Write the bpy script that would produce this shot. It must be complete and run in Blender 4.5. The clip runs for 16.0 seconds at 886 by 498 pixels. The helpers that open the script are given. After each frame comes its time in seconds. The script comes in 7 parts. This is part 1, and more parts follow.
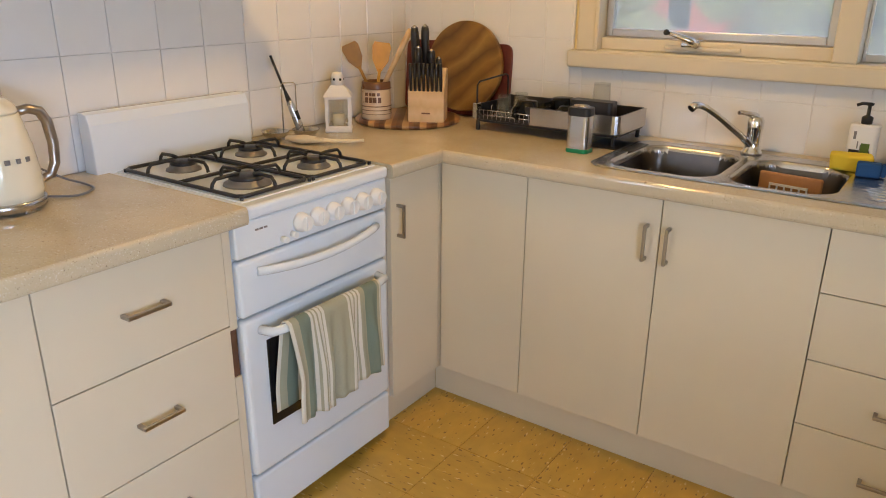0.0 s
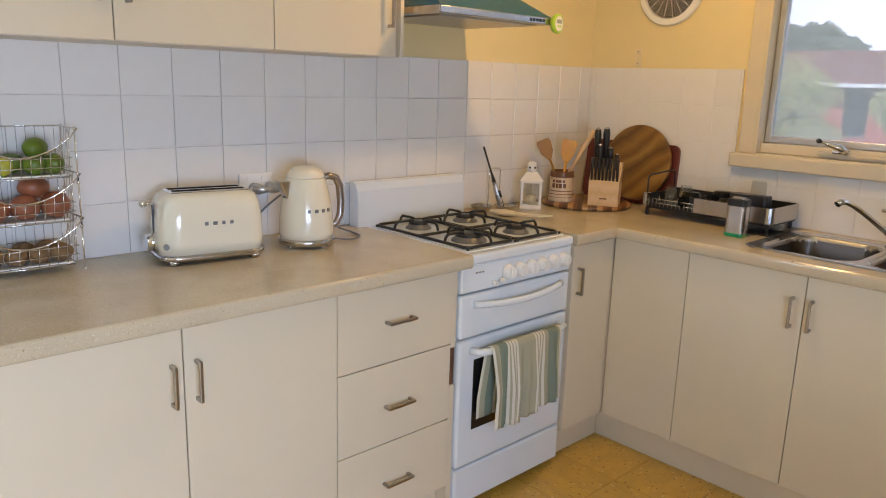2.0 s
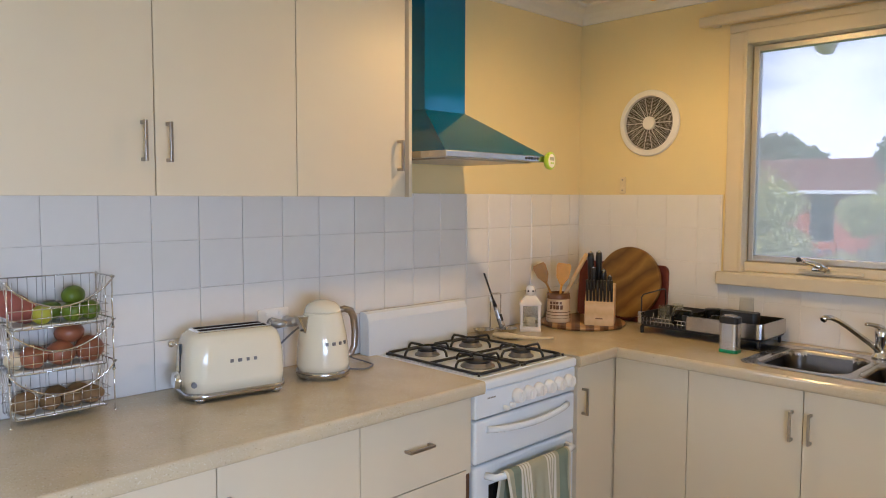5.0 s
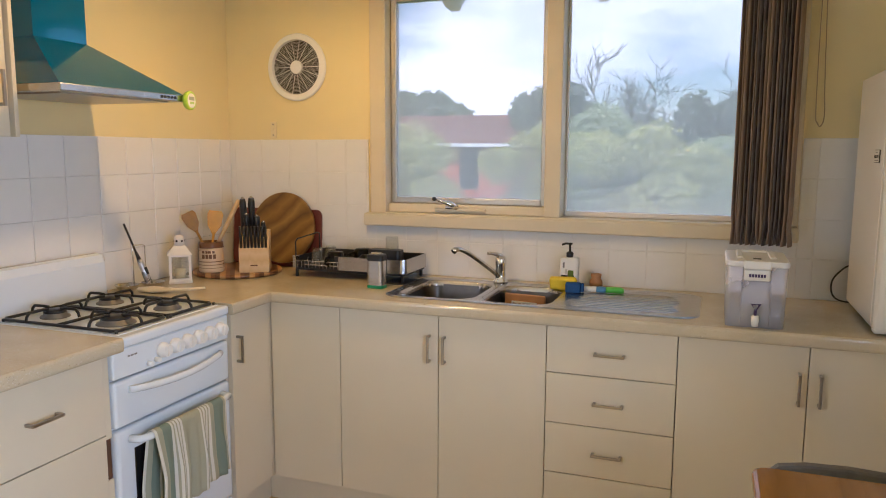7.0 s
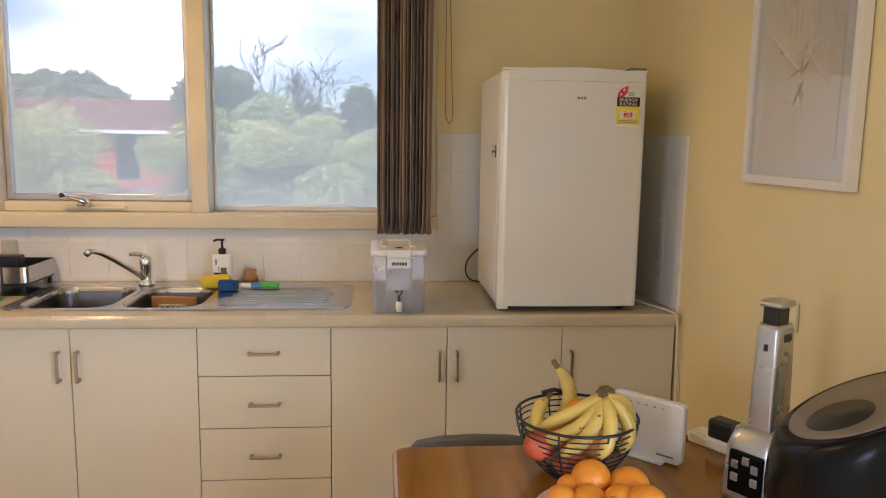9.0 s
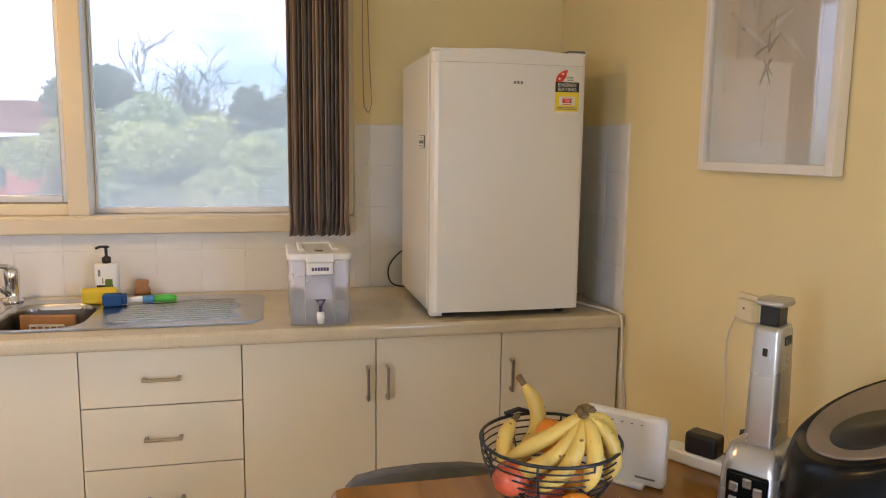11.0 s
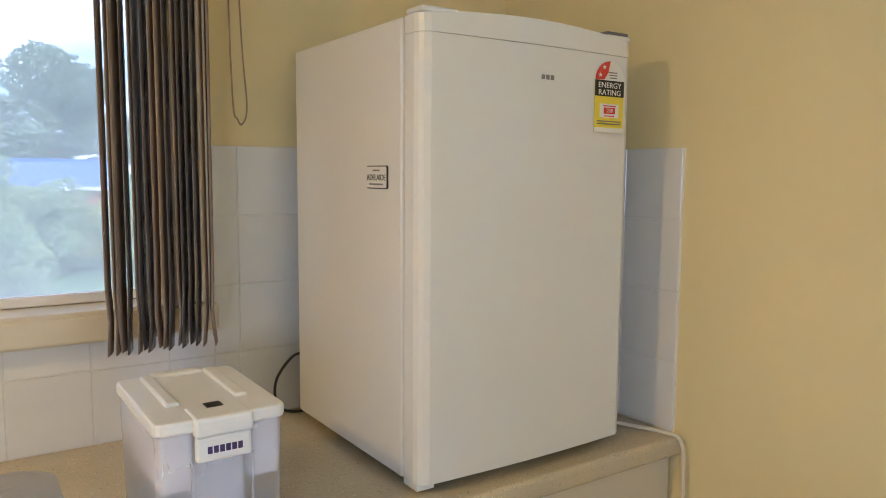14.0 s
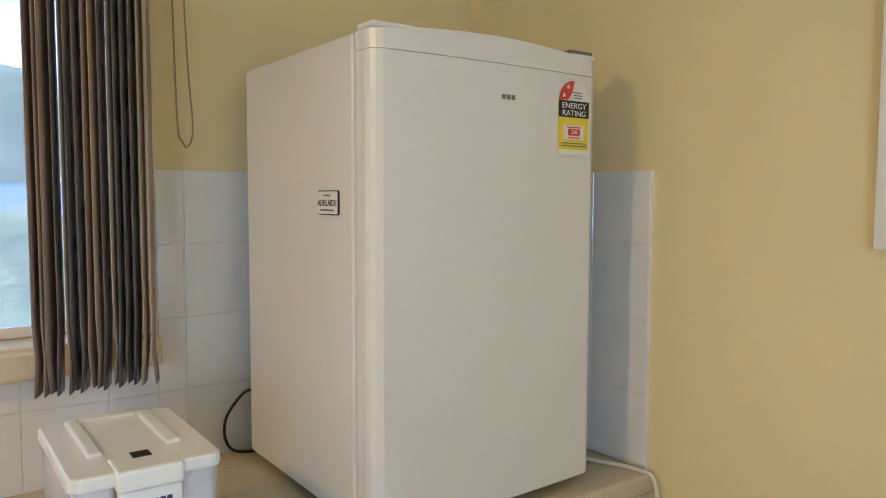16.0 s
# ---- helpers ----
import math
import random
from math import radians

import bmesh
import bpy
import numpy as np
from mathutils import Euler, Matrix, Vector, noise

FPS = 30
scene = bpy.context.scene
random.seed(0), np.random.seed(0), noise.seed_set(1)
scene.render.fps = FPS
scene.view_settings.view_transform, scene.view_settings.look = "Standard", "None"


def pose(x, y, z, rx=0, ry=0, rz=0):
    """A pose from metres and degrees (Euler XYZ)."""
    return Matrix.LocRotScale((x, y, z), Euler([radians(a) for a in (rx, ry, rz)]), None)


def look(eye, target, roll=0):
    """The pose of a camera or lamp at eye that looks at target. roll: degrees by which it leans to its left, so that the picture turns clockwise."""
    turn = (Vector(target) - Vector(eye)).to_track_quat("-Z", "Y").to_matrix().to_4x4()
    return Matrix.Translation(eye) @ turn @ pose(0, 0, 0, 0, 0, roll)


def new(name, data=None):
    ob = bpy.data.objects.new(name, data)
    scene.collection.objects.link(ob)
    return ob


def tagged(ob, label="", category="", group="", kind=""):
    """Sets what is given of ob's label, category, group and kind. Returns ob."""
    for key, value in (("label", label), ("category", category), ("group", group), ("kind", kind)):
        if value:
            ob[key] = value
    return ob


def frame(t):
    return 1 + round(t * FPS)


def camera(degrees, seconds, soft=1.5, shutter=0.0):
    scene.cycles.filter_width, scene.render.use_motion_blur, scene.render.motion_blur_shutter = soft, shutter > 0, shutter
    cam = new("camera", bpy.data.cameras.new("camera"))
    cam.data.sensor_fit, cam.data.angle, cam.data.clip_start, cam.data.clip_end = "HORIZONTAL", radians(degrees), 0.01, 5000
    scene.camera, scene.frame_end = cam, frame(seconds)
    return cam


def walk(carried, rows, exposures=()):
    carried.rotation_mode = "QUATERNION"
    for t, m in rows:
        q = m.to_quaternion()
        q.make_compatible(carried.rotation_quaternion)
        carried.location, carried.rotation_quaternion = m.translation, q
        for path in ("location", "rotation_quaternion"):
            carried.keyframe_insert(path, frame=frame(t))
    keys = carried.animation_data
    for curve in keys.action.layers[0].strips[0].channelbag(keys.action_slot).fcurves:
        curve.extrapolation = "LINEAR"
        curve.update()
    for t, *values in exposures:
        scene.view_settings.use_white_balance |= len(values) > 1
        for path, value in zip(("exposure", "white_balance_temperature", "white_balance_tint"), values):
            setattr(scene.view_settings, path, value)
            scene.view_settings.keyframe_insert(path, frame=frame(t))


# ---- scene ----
cam = camera(62.2, 16.0, soft=1.0)
PATH = [
    (0, (0.03, 0.166, 1.392), (-1.043, 1.712, 0.714), 0.5),
    (0.5, (0.051, -0.061, 1.391), (-1.135, 1.418, 0.755), 0.3),
    (1, (0.1, -0.2, 1.407), (-1.169, 1.232, 0.826), 1.2),
    (1.5, (0.22, -0.281, 1.418), (-1.134, 1.096, 0.897), 1.8),
    (2, (0.283, -0.354, 1.429), (-1.133, 0.985, 0.984), 1.8),
    (2.5, (0.294, -0.425, 1.47), (-1.122, 0.959, 1.189), 1.1),
    (3, (0.316, -0.461, 1.499), (-1.071, 0.974, 1.376), 0.9),
    (3.2, (0.309, -0.471, 1.507), (-1.073, 0.973, 1.425), 0.7),
    (5.3, (0.3, -0.505, 1.496), (-1.115, 0.899, 1.343), 0.1),
    (5.5, (0.301, -0.482, 1.478), (-1.066, 0.968, 1.313), 0.3),
    (6, (0.326, -0.468, 1.47), (-0.849, 1.138, 1.268), -0.0),
    (6.5, (0.36, -0.435, 1.455), (-0.585, 1.312, 1.221), -0.0),
    (7, (0.365, -0.437, 1.46), (-0.317, 1.424, 1.197), 0.2),
    (7.5, (0.384, -0.417, 1.467), (-0.046, 1.516, 1.188), 0.4),
    (8, (0.41, -0.399, 1.473), (0.206, 1.57, 1.186), 0.5),
    (8.5, (0.416, -0.389, 1.471), (0.426, 1.591, 1.189), 0.7),
    (9, (0.449, -0.372, 1.474), (0.617, 1.6, 1.19), 0.9),
    (9.5, (0.444, -0.329, 1.456), (0.72, 1.632, 1.178), 1.2),
    (9.7, (0.432, -0.304, 1.439), (0.747, 1.653, 1.171), 1.1),
    (11.8, (0.264, 0.118, 1.42), (0.859, 2.007, 1.136), 0.7),
    (12, (0.218, 0.195, 1.411), (0.873, 2.063, 1.125), 0.7),
    (12.5, (0.179, 0.444, 1.426), (0.975, 2.257, 1.141), 0.4),
    (13, (0.159, 0.687, 1.431), (1.084, 2.437, 1.146), 0.4),
    (13.5, (0.149, 0.923, 1.445), (1.179, 2.618, 1.189), 0.3),
    (14, (0.205, 1.051, 1.457), (1.319, 2.699, 1.253), 0.4),
    (14.5, (0.273, 1.121, 1.461), (1.431, 2.743, 1.295), 0.3),
    (15, (0.283, 1.118, 1.464), (1.446, 2.739, 1.321), 0.3),
    (15.5, (0.276, 1.104, 1.461), (1.445, 2.722, 1.333), 0.1),
    (16, (0.277, 1.098, 1.46), (1.448, 2.713, 1.319), 0.2),
]
walk(cam, [(t, look(eye, target, roll)) for t, eye, target, roll in PATH], [(0.0, -0.38, 5550, 18), (3.0, -0.65, 5400, 18), (6.0, -0.60, 5300, 18), (9.5, -0.22, 5450, 22), (12.0, -0.08, 5250, 19), (16.0, 0.03, 4720, 11)])

# ---- world, sun, large lights ----
world = bpy.data.worlds.new("sky")
scene.world = world
world.use_nodes = True
wn = world.node_tree
wn.nodes.clear()
w_out = wn.nodes.new("ShaderNodeOutputWorld")
w_bg = wn.nodes.new("ShaderNodeBackground")
w_sky = wn.nodes.new("ShaderNodeTexSky")
w_sky.sky_type = 'NISHITA'
w_sky.sun_disc = False
w_sky.sun_elevation = radians(38)
w_sky.sun_rotation = radians(180)
w_co = wn.nodes.new("ShaderNodeTexCoord")
w_map = wn.nodes.new("ShaderNodeMapping")
w_map.inputs["Scale"].default_value = (1.6, 1.6, 5.0)
w_noise = wn.nodes.new("ShaderNodeTexNoise")
w_noise.inputs["Scale"].default_value = 1.7
w_noise.inputs["Detail"].default_value = 6
w_ramp = wn.nodes.new("ShaderNodeValToRGB")
w_ramp.color_ramp.elements[0].position = 0.39
w_ramp.color_ramp.elements[1].position = 0.57
w_mix = wn.nodes.new("ShaderNodeMix")
w_mix.data_type = 'RGBA'
w_mix.inputs["B"].default_value = (13.5, 13.6, 14.4, 1)
wn.links.new(w_co.outputs["Generated"], w_map.inputs["Vector"])
wn.links.new(w_map.outputs["Vector"], w_noise.inputs["Vector"])
wn.links.new(w_noise.outputs["Fac"], w_ramp.inputs["Fac"])
wn.links.new(w_ramp.outputs["Color"], w_mix.inputs["Factor"])
wn.links.new(w_sky.outputs["Color"], w_mix.inputs["A"])
wn.links.new(w_mix.outputs["Result"], w_bg.inputs["Color"])
w_bg.inputs["Strength"].default_value = 0.205
wn.links.new(w_bg.outputs["Background"], w_out.inputs["Surface"])


def lamp(name, kind, m, power, color, **more):
    data = bpy.data.lights.new(name, kind)
    data.energy, data.color = power, color
    for key, value in more.items():
        if key == "size":
            data.shape = 'RECTANGLE'
            data.size, data.size_y = value
        elif key == "angle":
            data.angle = value
        elif key == "soft":
            data.shadow_soft_size = value
    ob = new(name, data)
    ob.matrix_world = m
    return ob


lamp("sun", 'SUN', look((-1, -20, 17), (0, 0, 0)), 5.0, (1.0, 0.95, 0.86), angle=radians(6))
# daylight that comes in by the living-room window behind the walk
lamp("window_daylight", 'AREA', look((-1.93, -1.7, 1.5), (0, -1.5, 1.3)), 28, (0.90, 0.95, 1.0), size=(0.9, 0.8))
# daylight that comes in by the glazed side door
lamp("door_daylight", 'AREA', look((1.46, -0.60, 1.15), (-0.50, -1.05, -0.52)), 78, (0.74, 0.87, 1.0), size=(1.35, 0.9))
# bulb of the ceiling lamp
lamp("bulb", 'POINT', Matrix.Translation((-0.92, 1.72, 2.20)), 40, (1.0, 0.58, 0.15), soft=0.035)

# ---- materials ----


def mat(name, color, rough=0.5, metal=0.0, vary=0.06, scale=6.0, bump=0.0, bscale=120.0, coat=0.0, spec=0.5, rand=0.0, stretch=None, speck=None):
    """A principled surface whose colour and gloss vary at two scales."""
    m = bpy.data.materials.new(name)
    m.use_nodes = True
    nt = m.node_tree
    p = nt.nodes["Principled BSDF"]
    p.inputs["Metallic"].default_value = metal
    p.inputs["Coat Weight"].default_value = coat
    p.inputs["Specular IOR Level"].default_value = spec
    co = nt.nodes.new("ShaderNodeTexCoord")
    src = co.outputs["Object"]
    if stretch:
        mp = nt.nodes.new("ShaderNodeMapping")
        mp.inputs["Scale"].default_value = stretch
        nt.links.new(src, mp.inputs["Vector"])
        src = mp.outputs["Vector"]
    n1 = nt.nodes.new("ShaderNodeTexNoise")
    n1.inputs["Scale"].default_value = scale
    n1.inputs["Detail"].default_value = 5
    nt.links.new(src, n1.inputs["Vector"])
    r = nt.nodes.new("ShaderNodeMapRange")
    r.inputs["From Min"].default_value, r.inputs["From Max"].default_value = 0.3, 0.7
    r.inputs["To Min"].default_value, r.inputs["To Max"].default_value = 1 - vary, 1 + vary
    nt.links.new(n1.outputs["Fac"], r.inputs["Value"])
    val = r.outputs["Result"]
    if rand:
        oi = nt.nodes.new("ShaderNodeObjectInfo")
        r2 = nt.nodes.new("ShaderNodeMapRange")
        r2.inputs["To Min"].default_value, r2.inputs["To Max"].default_value = 1 - rand, 1 + rand
        nt.links.new(oi.outputs["Random"], r2.inputs["Value"])
        mu = nt.nodes.new("ShaderNodeMath")
        mu.operation = 'MULTIPLY'
        nt.links.new(val, mu.inputs[0])
        nt.links.new(r2.outputs["Result"], mu.inputs[1])
        val = mu.outputs[0]
    vm = nt.nodes.new("ShaderNodeVectorMath")
    vm.operation = 'SCALE'
    vm.inputs[0].default_value = color
    nt.links.new(val, vm.inputs["Scale"])
    col = vm.outputs["Vector"]
    if speck:
        # small chips of other colours: (scale, amount, colour)
        for sscale, amount, scol in speck:
            vo = nt.nodes.new("ShaderNodeTexNoise")
            vo.inputs["Scale"].default_value = sscale
            vo.inputs["Detail"].default_value = 1
            nt.links.new(src, vo.inputs["Vector"])
            rr = nt.nodes.new("ShaderNodeValToRGB")
            rr.color_ramp.elements[0].position = 1 - amount
            rr.color_ramp.elements[1].position = min(1.0, 1 - amount + 0.05)
            nt.links.new(vo.outputs["Fac"], rr.inputs["Fac"])
            mx = nt.nodes.new("ShaderNodeMix")
            mx.data_type = 'RGBA'
            mx.inputs["B"].default_value = (*scol, 1)
            nt.links.new(rr.outputs["Color"], mx.inputs["Factor"])
            nt.links.new(col, mx.inputs["A"])
            col = mx.outputs["Result"]
    nt.links.new(col, p.inputs["Base Color"])
    rg = nt.nodes.new("ShaderNodeMapRange")
    rg.inputs["From Min"].default_value, rg.inputs["From Max"].default_value = 0.3, 0.7
    rg.inputs["To Min"].default_value, rg.inputs["To Max"].default_value = max(0.02, rough * (1 - min(0.15, vary * 5))), min(1, rough * (1 + min(0.15, vary * 5)))
    nt.links.new(n1.outputs["Fac"], rg.inputs["Value"])
    nt.links.new(rg.outputs["Result"], p.inputs["Roughness"])
    if bump:
        n2 = nt.nodes.new("ShaderNodeTexNoise")
        n2.inputs["Scale"].default_value = bscale
        n2.inputs["Detail"].default_value = 4
        nt.links.new(src, n2.inputs["Vector"])
        b = nt.nodes.new("ShaderNodeBump")
        b.inputs["Strength"].default_value = bump
        b.inputs["Distance"].default_value = 0.002
        nt.links.new(n2.outputs["Fac"], b.inputs["Height"])
        nt.links.new(b.outputs["Normal"], p.inputs["Normal"])
    return m


def ramp_mat(name, coord_axis, stops, rough=0.6, scale=1.0, wobble=0.0, bump=0.0, wave=None, repeat=False, turn=0.0):
    """Bands of colour along one axis of the object, with some wobble: woven stripes, wood grain."""
    m = bpy.data.materials.new(name)
    m.use_nodes = True
    nt = m.node_tree
    p = nt.nodes["Principled BSDF"]
    p.inputs["Roughness"].default_value = rough
    co = nt.nodes.new("ShaderNodeTexCoord")
    mp = nt.nodes.new("ShaderNodeMapping")
    mp.inputs["Scale"].default_value = wave or (1, 1, 1)
    nt.links.new(co.outputs["Object"], mp.inputs["Vector"])
    nz = nt.nodes.new("ShaderNodeTexNoise")
    nz.inputs["Scale"].default_value = 3.0
    nz.inputs["Detail"].default_value = 6
    nt.links.new(mp.outputs["Vector"], nz.inputs["Vector"])
    sp = nt.nodes.new("ShaderNodeSeparateXYZ")
    tn = nt.nodes.new("ShaderNodeMapping")
    tn.inputs["Rotation"].default_value = (0, radians(turn), 0)
    nt.links.new(co.outputs["Object"], tn.inputs["Vector"])
    nt.links.new(tn.outputs["Vector"], sp.inputs["Vector"])
    a = nt.nodes.new("ShaderNodeMath")
    a.operation = 'MULTIPLY_ADD'
    a.inputs[1].default_value = scale
    nt.links.new(sp.outputs[coord_axis], a.inputs[0])
    b = nt.nodes.new("ShaderNodeMath")
    b.operation = 'MULTIPLY_ADD'
    b.inputs[1].default_value = wobble
    nt.links.new(nz.outputs["Fac"], b.inputs[0])
    nt.links.new(b.outputs[0], a.inputs[2])
    out = a.outputs[0]
    if repeat:
        f = nt.nodes.new("ShaderNodeMath")
        f.operation = 'FRACT'
        nt.links.new(out, f.inputs[0])
        out = f.outputs[0]
    cr = nt.nodes.new("ShaderNodeValToRGB")
    els = cr.color_ramp.elements
    els[0].position, els[0].color = stops[0][0], (*stops[0][1], 1)
    els[1].position, els[1].color = stops[-1][0], (*stops[-1][1], 1)
    for pos, c in stops[1:-1]:
        e = els.new(pos)
        e.color = (*c, 1)
    nt.links.new(out, cr.inputs["Fac"])
    nt.links.new(cr.outputs["Color"], p.inputs["Base Color"])
    if bump:
        bp = nt.nodes.new("ShaderNodeBump")
        bp.inputs["Strength"].default_value = bump
        bp.inputs["Distance"].default_value = 0.002
        nt.links.new(nz.outputs["Fac"], bp.inputs["Height"])
        nt.links.new(bp.outputs["Normal"], p.inputs["Normal"])
    return m


def glass(name, tint=(1, 1, 1), gloss=0.08, dust=0.0, rough=0.02, dust_color=(0.8, 0.85, 0.9), film=0.1):
    """Thin clear pane: see-through, with a little mirror gloss and a film of dust."""
    m = bpy.data.materials.new(name)
    m.use_nodes = True
    nt = m.node_tree
    nt.nodes.clear()
    out = nt.nodes.new("ShaderNodeOutputMaterial")
    tr = nt.nodes.new("ShaderNodeBsdfTransparent")
    tr.inputs["Color"].default_value = (*tint, 1)
    gl = nt.nodes.new("ShaderNodeBsdfGlossy")
    gl.inputs["Roughness"].default_value = rough
    fr = nt.nodes.new("ShaderNodeLayerWeight")
    fr.inputs["Blend"].default_value = 0.5
    pw = nt.nodes.new("ShaderNodeMath")
    pw.operation = 'POWER'
    pw.inputs[1].default_value = 5.0
    nt.links.new(fr.outputs["Facing"], pw.inputs[0])
    ad = nt.nodes.new("ShaderNodeMath")
    ad.operation = 'MULTIPLY_ADD'
    ad.inputs[1].default_value = 0.6
    ad.inputs[2].default_value = gloss * 0.4
    nt.links.new(pw.outputs[0], ad.inputs[0])
    mx = nt.nodes.new("ShaderNodeMixShader")
    nt.links.new(ad.outputs[0], mx.inputs["Fac"])
    nt.links.new(tr.outputs[0], mx.inputs[1])
    nt.links.new(gl.outputs[0], mx.inputs[2])
    last = mx.outputs[0]
    if dust:
        tl = nt.nodes.new("ShaderNodeBsdfTranslucent")
        tl.inputs["Color"].default_value = (*dust_color, 1)
        dd = nt.nodes.new("ShaderNodeBsdfDiffuse")
        dd.inputs["Color"].default_value = (*dust_color, 1)
        df = nt.nodes.new("ShaderNodeMixShader")
        df.inputs["Fac"].default_value = film
        nt.links.new(tl.outputs[0], df.inputs[1])
        nt.links.new(dd.outputs[0], df.inputs[2])
        co = nt.nodes.new("ShaderNodeTexCoord")
        nz = nt.nodes.new("ShaderNodeTexNoise")
        nz.inputs["Scale"].default_value = 2.2
        nz.inputs["Detail"].default_value = 5
        nt.links.new(co.outputs["Object"], nz.inputs["Vector"])
        r = nt.nodes.new("ShaderNodeMapRange")
        r.inputs["From Min"].default_value, r.inputs["From Max"].default_value = 0.3, 0.7
        r.inputs["To Min"].default_value, r.inputs["To Max"].default_value = dust * 0.88, dust * 1.12
        nt.links.new(nz.outputs["Fac"], r.inputs["Value"])
        m2 = nt.nodes.new("ShaderNodeMixShader")
        nt.links.new(r.outputs["Result"], m2.inputs["Fac"])
        nt.links.new(last, m2.inputs[1])
        nt.links.new(df.outputs[0], m2.inputs[2])
        last = m2.outputs[0]
    nt.links.new(last, out.inputs["Surface"])
    return m


CREAM_WALL = mat("yellow_wall_paint", (0.80, 0.675, 0.36), 0.55, vary=0.025, scale=2.5, bump=0.12, bscale=220)
CEIL = mat("ceiling_paint", (0.80, 0.76, 0.66), 0.8, vary=0.02, scale=3, bump=0.1, bscale=150)
TILE = mat("white_glazed_tile", (0.78, 0.765, 0.74), 0.13, vary=0.015, scale=14, bump=0.05, bscale=9, rand=0.018, spec=0.55)
GROUT_PALE = mat("pale_grout", (0.77, 0.74, 0.70), 0.8, vary=0.05, scale=20)
GROUT = mat("grout", (0.72, 0.69, 0.66), 0.9, vary=0.12, scale=20)
LAMINATE = mat("cream_laminate", (0.70, 0.62, 0.465), 0.42, vary=0.012, scale=5, bump=0.03, bscale=60)
CARCASS = mat("carcass_board", (0.68, 0.63, 0.54), 0.5, vary=0.02)
# near-black put in for the shade inside slots and holes
DARK_GAP = mat("opening_shade_black", (0.012, 0.010, 0.009), 0.95, spec=0.1)
WORKTOP = mat("speckled_laminate_worktop", (0.58, 0.50, 0.35), 0.16, vary=0.05, scale=9, speck=[(240, 0.325, (0.38, 0.31, 0.21)), (300, 0.345, (0.74, 0.70, 0.60)), (150, 0.28, (0.30, 0.24, 0.16))])
VINYL = mat("yellow_vinyl_floor_tile", (0.58, 0.36, 0.055), 0.36, vary=0.12, scale=7, rand=0.06, bump=0.05, bscale=40,
            speck=[(34, 0.345, (0.26, 0.15, 0.03)), (27, 0.325, (0.72, 0.55, 0.22))], stretch=(1.0, 2.4, 1))
VINYL_GAP = mat("floor_joint", (0.13, 0.09, 0.04), 0.9)
NICKEL = mat("brushed_nickel", (0.40, 0.36, 0.32), 0.32, 1.0, vary=0.05, scale=60, stretch=(1, 1, 1))
CHROME = mat("chrome", (0.80, 0.80, 0.80), 0.09, 1.0, vary=0.02)
STEEL = mat("stainless_steel", (0.54, 0.53, 0.53), 0.24, 1.0, vary=0.05, scale=30, stretch=(1, 20, 1))
ENAMEL = mat("white_enamel", (0.76, 0.81, 0.86), 0.16, vary=0.01, scale=4, coat=0.3)
WHITE_PLASTIC = mat("white_plastic", (0.82, 0.81, 0.78), 0.32, vary=0.015)
CREAM_PLASTIC = mat("aged_cream_plastic", (0.76, 0.66, 0.44), 0.4, vary=0.03)
BLACK_IRON = mat("black_cast_iron", (0.018, 0.018, 0.02), 0.42, vary=0.2, scale=40, bump=0.3, bscale=300)
BLACK_PLASTIC = mat("black_plastic", (0.016, 0.016, 0.018), 0.35, vary=0.1)
BLACK_GLOSS = mat("black_gloss_plastic", (0.006, 0.007, 0.008), 0.24, vary=0.1, spec=0.18)
DARK_GLASS = mat("dark_oven_glass", (0.012, 0.011, 0.012), 0.06, vary=0.1)
GREY_PLASTIC = mat("grey_plastic", (0.16, 0.16, 0.17), 0.45, vary=0.05)
BURNER_GREY = mat("burner_metal", (0.22, 0.21, 0.20), 0.5, 0.6, vary=0.2, scale=30)
TEAL = mat("teal_painted_metal", (0.002, 0.15, 0.33), 0.10, 0.35, vary=0.05, scale=3, coat=0.4)
APPLIANCE_CREAM = mat("cream_gloss_enamel", (0.81, 0.755, 0.59), 0.09, vary=0.01, coat=0.5)
FRIDGE_WHITE = mat("fridge_white_paint", (0.78, 0.77, 0.745), 0.25, vary=0.003, scale=3, bump=0.03, bscale=130)
FRIDGE_SIDE = mat("fridge_side_paint", (0.78, 0.76, 0.73), 0.36, vary=0.015, scale=3, bump=0.15, bscale=260)
TRIM_PAINT = mat("cream_gloss_trim_paint", (0.68, 0.60, 0.44), 0.34, vary=0.03, scale=8, bump=0.06, bscale=90)
ALU = mat("aluminium_sash", (0.50, 0.49, 0.47), 0.4, 0.85, vary=0.05, scale=20)
PANE = glass("window_glass", (0.98, 0.97, 0.99), 0.0, dust=0.325, dust_color=(0.96, 0.95, 0.94))
CLEAR = glass("clear_glass", (0.97, 0.98, 0.98), 0.16, dust=0.02, film=0.6)
PICTURE_GLASS = glass("picture_glass", (0.98, 0.98, 0.98), 0.35)
LILAC = glass("lilac_clear_plastic", (0.99, 0.99, 1.0), 0.15, dust=0.26, rough=0.05, dust_color=(0.93, 0.94, 1.0), film=0.4)
MILKY = glass("milky_plastic", (0.95, 0.94, 1.0), 0.2, dust=0.93, dust_color=(0.94, 0.92, 0.98), film=0.8)
WATER = glass("water", (0.86, 0.91, 0.99), 0.45, dust=0.26, dust_color=(0.84, 0.90, 1.0), film=0.5)
# bowl steel darkened in colour for the dim room it would mirror
BOWL_STEEL = mat("bowl_steel_dim_reflection", (0.13, 0.12, 0.112), 0.33, 1.0, vary=0.12, scale=18, bump=0.05, bscale=200)
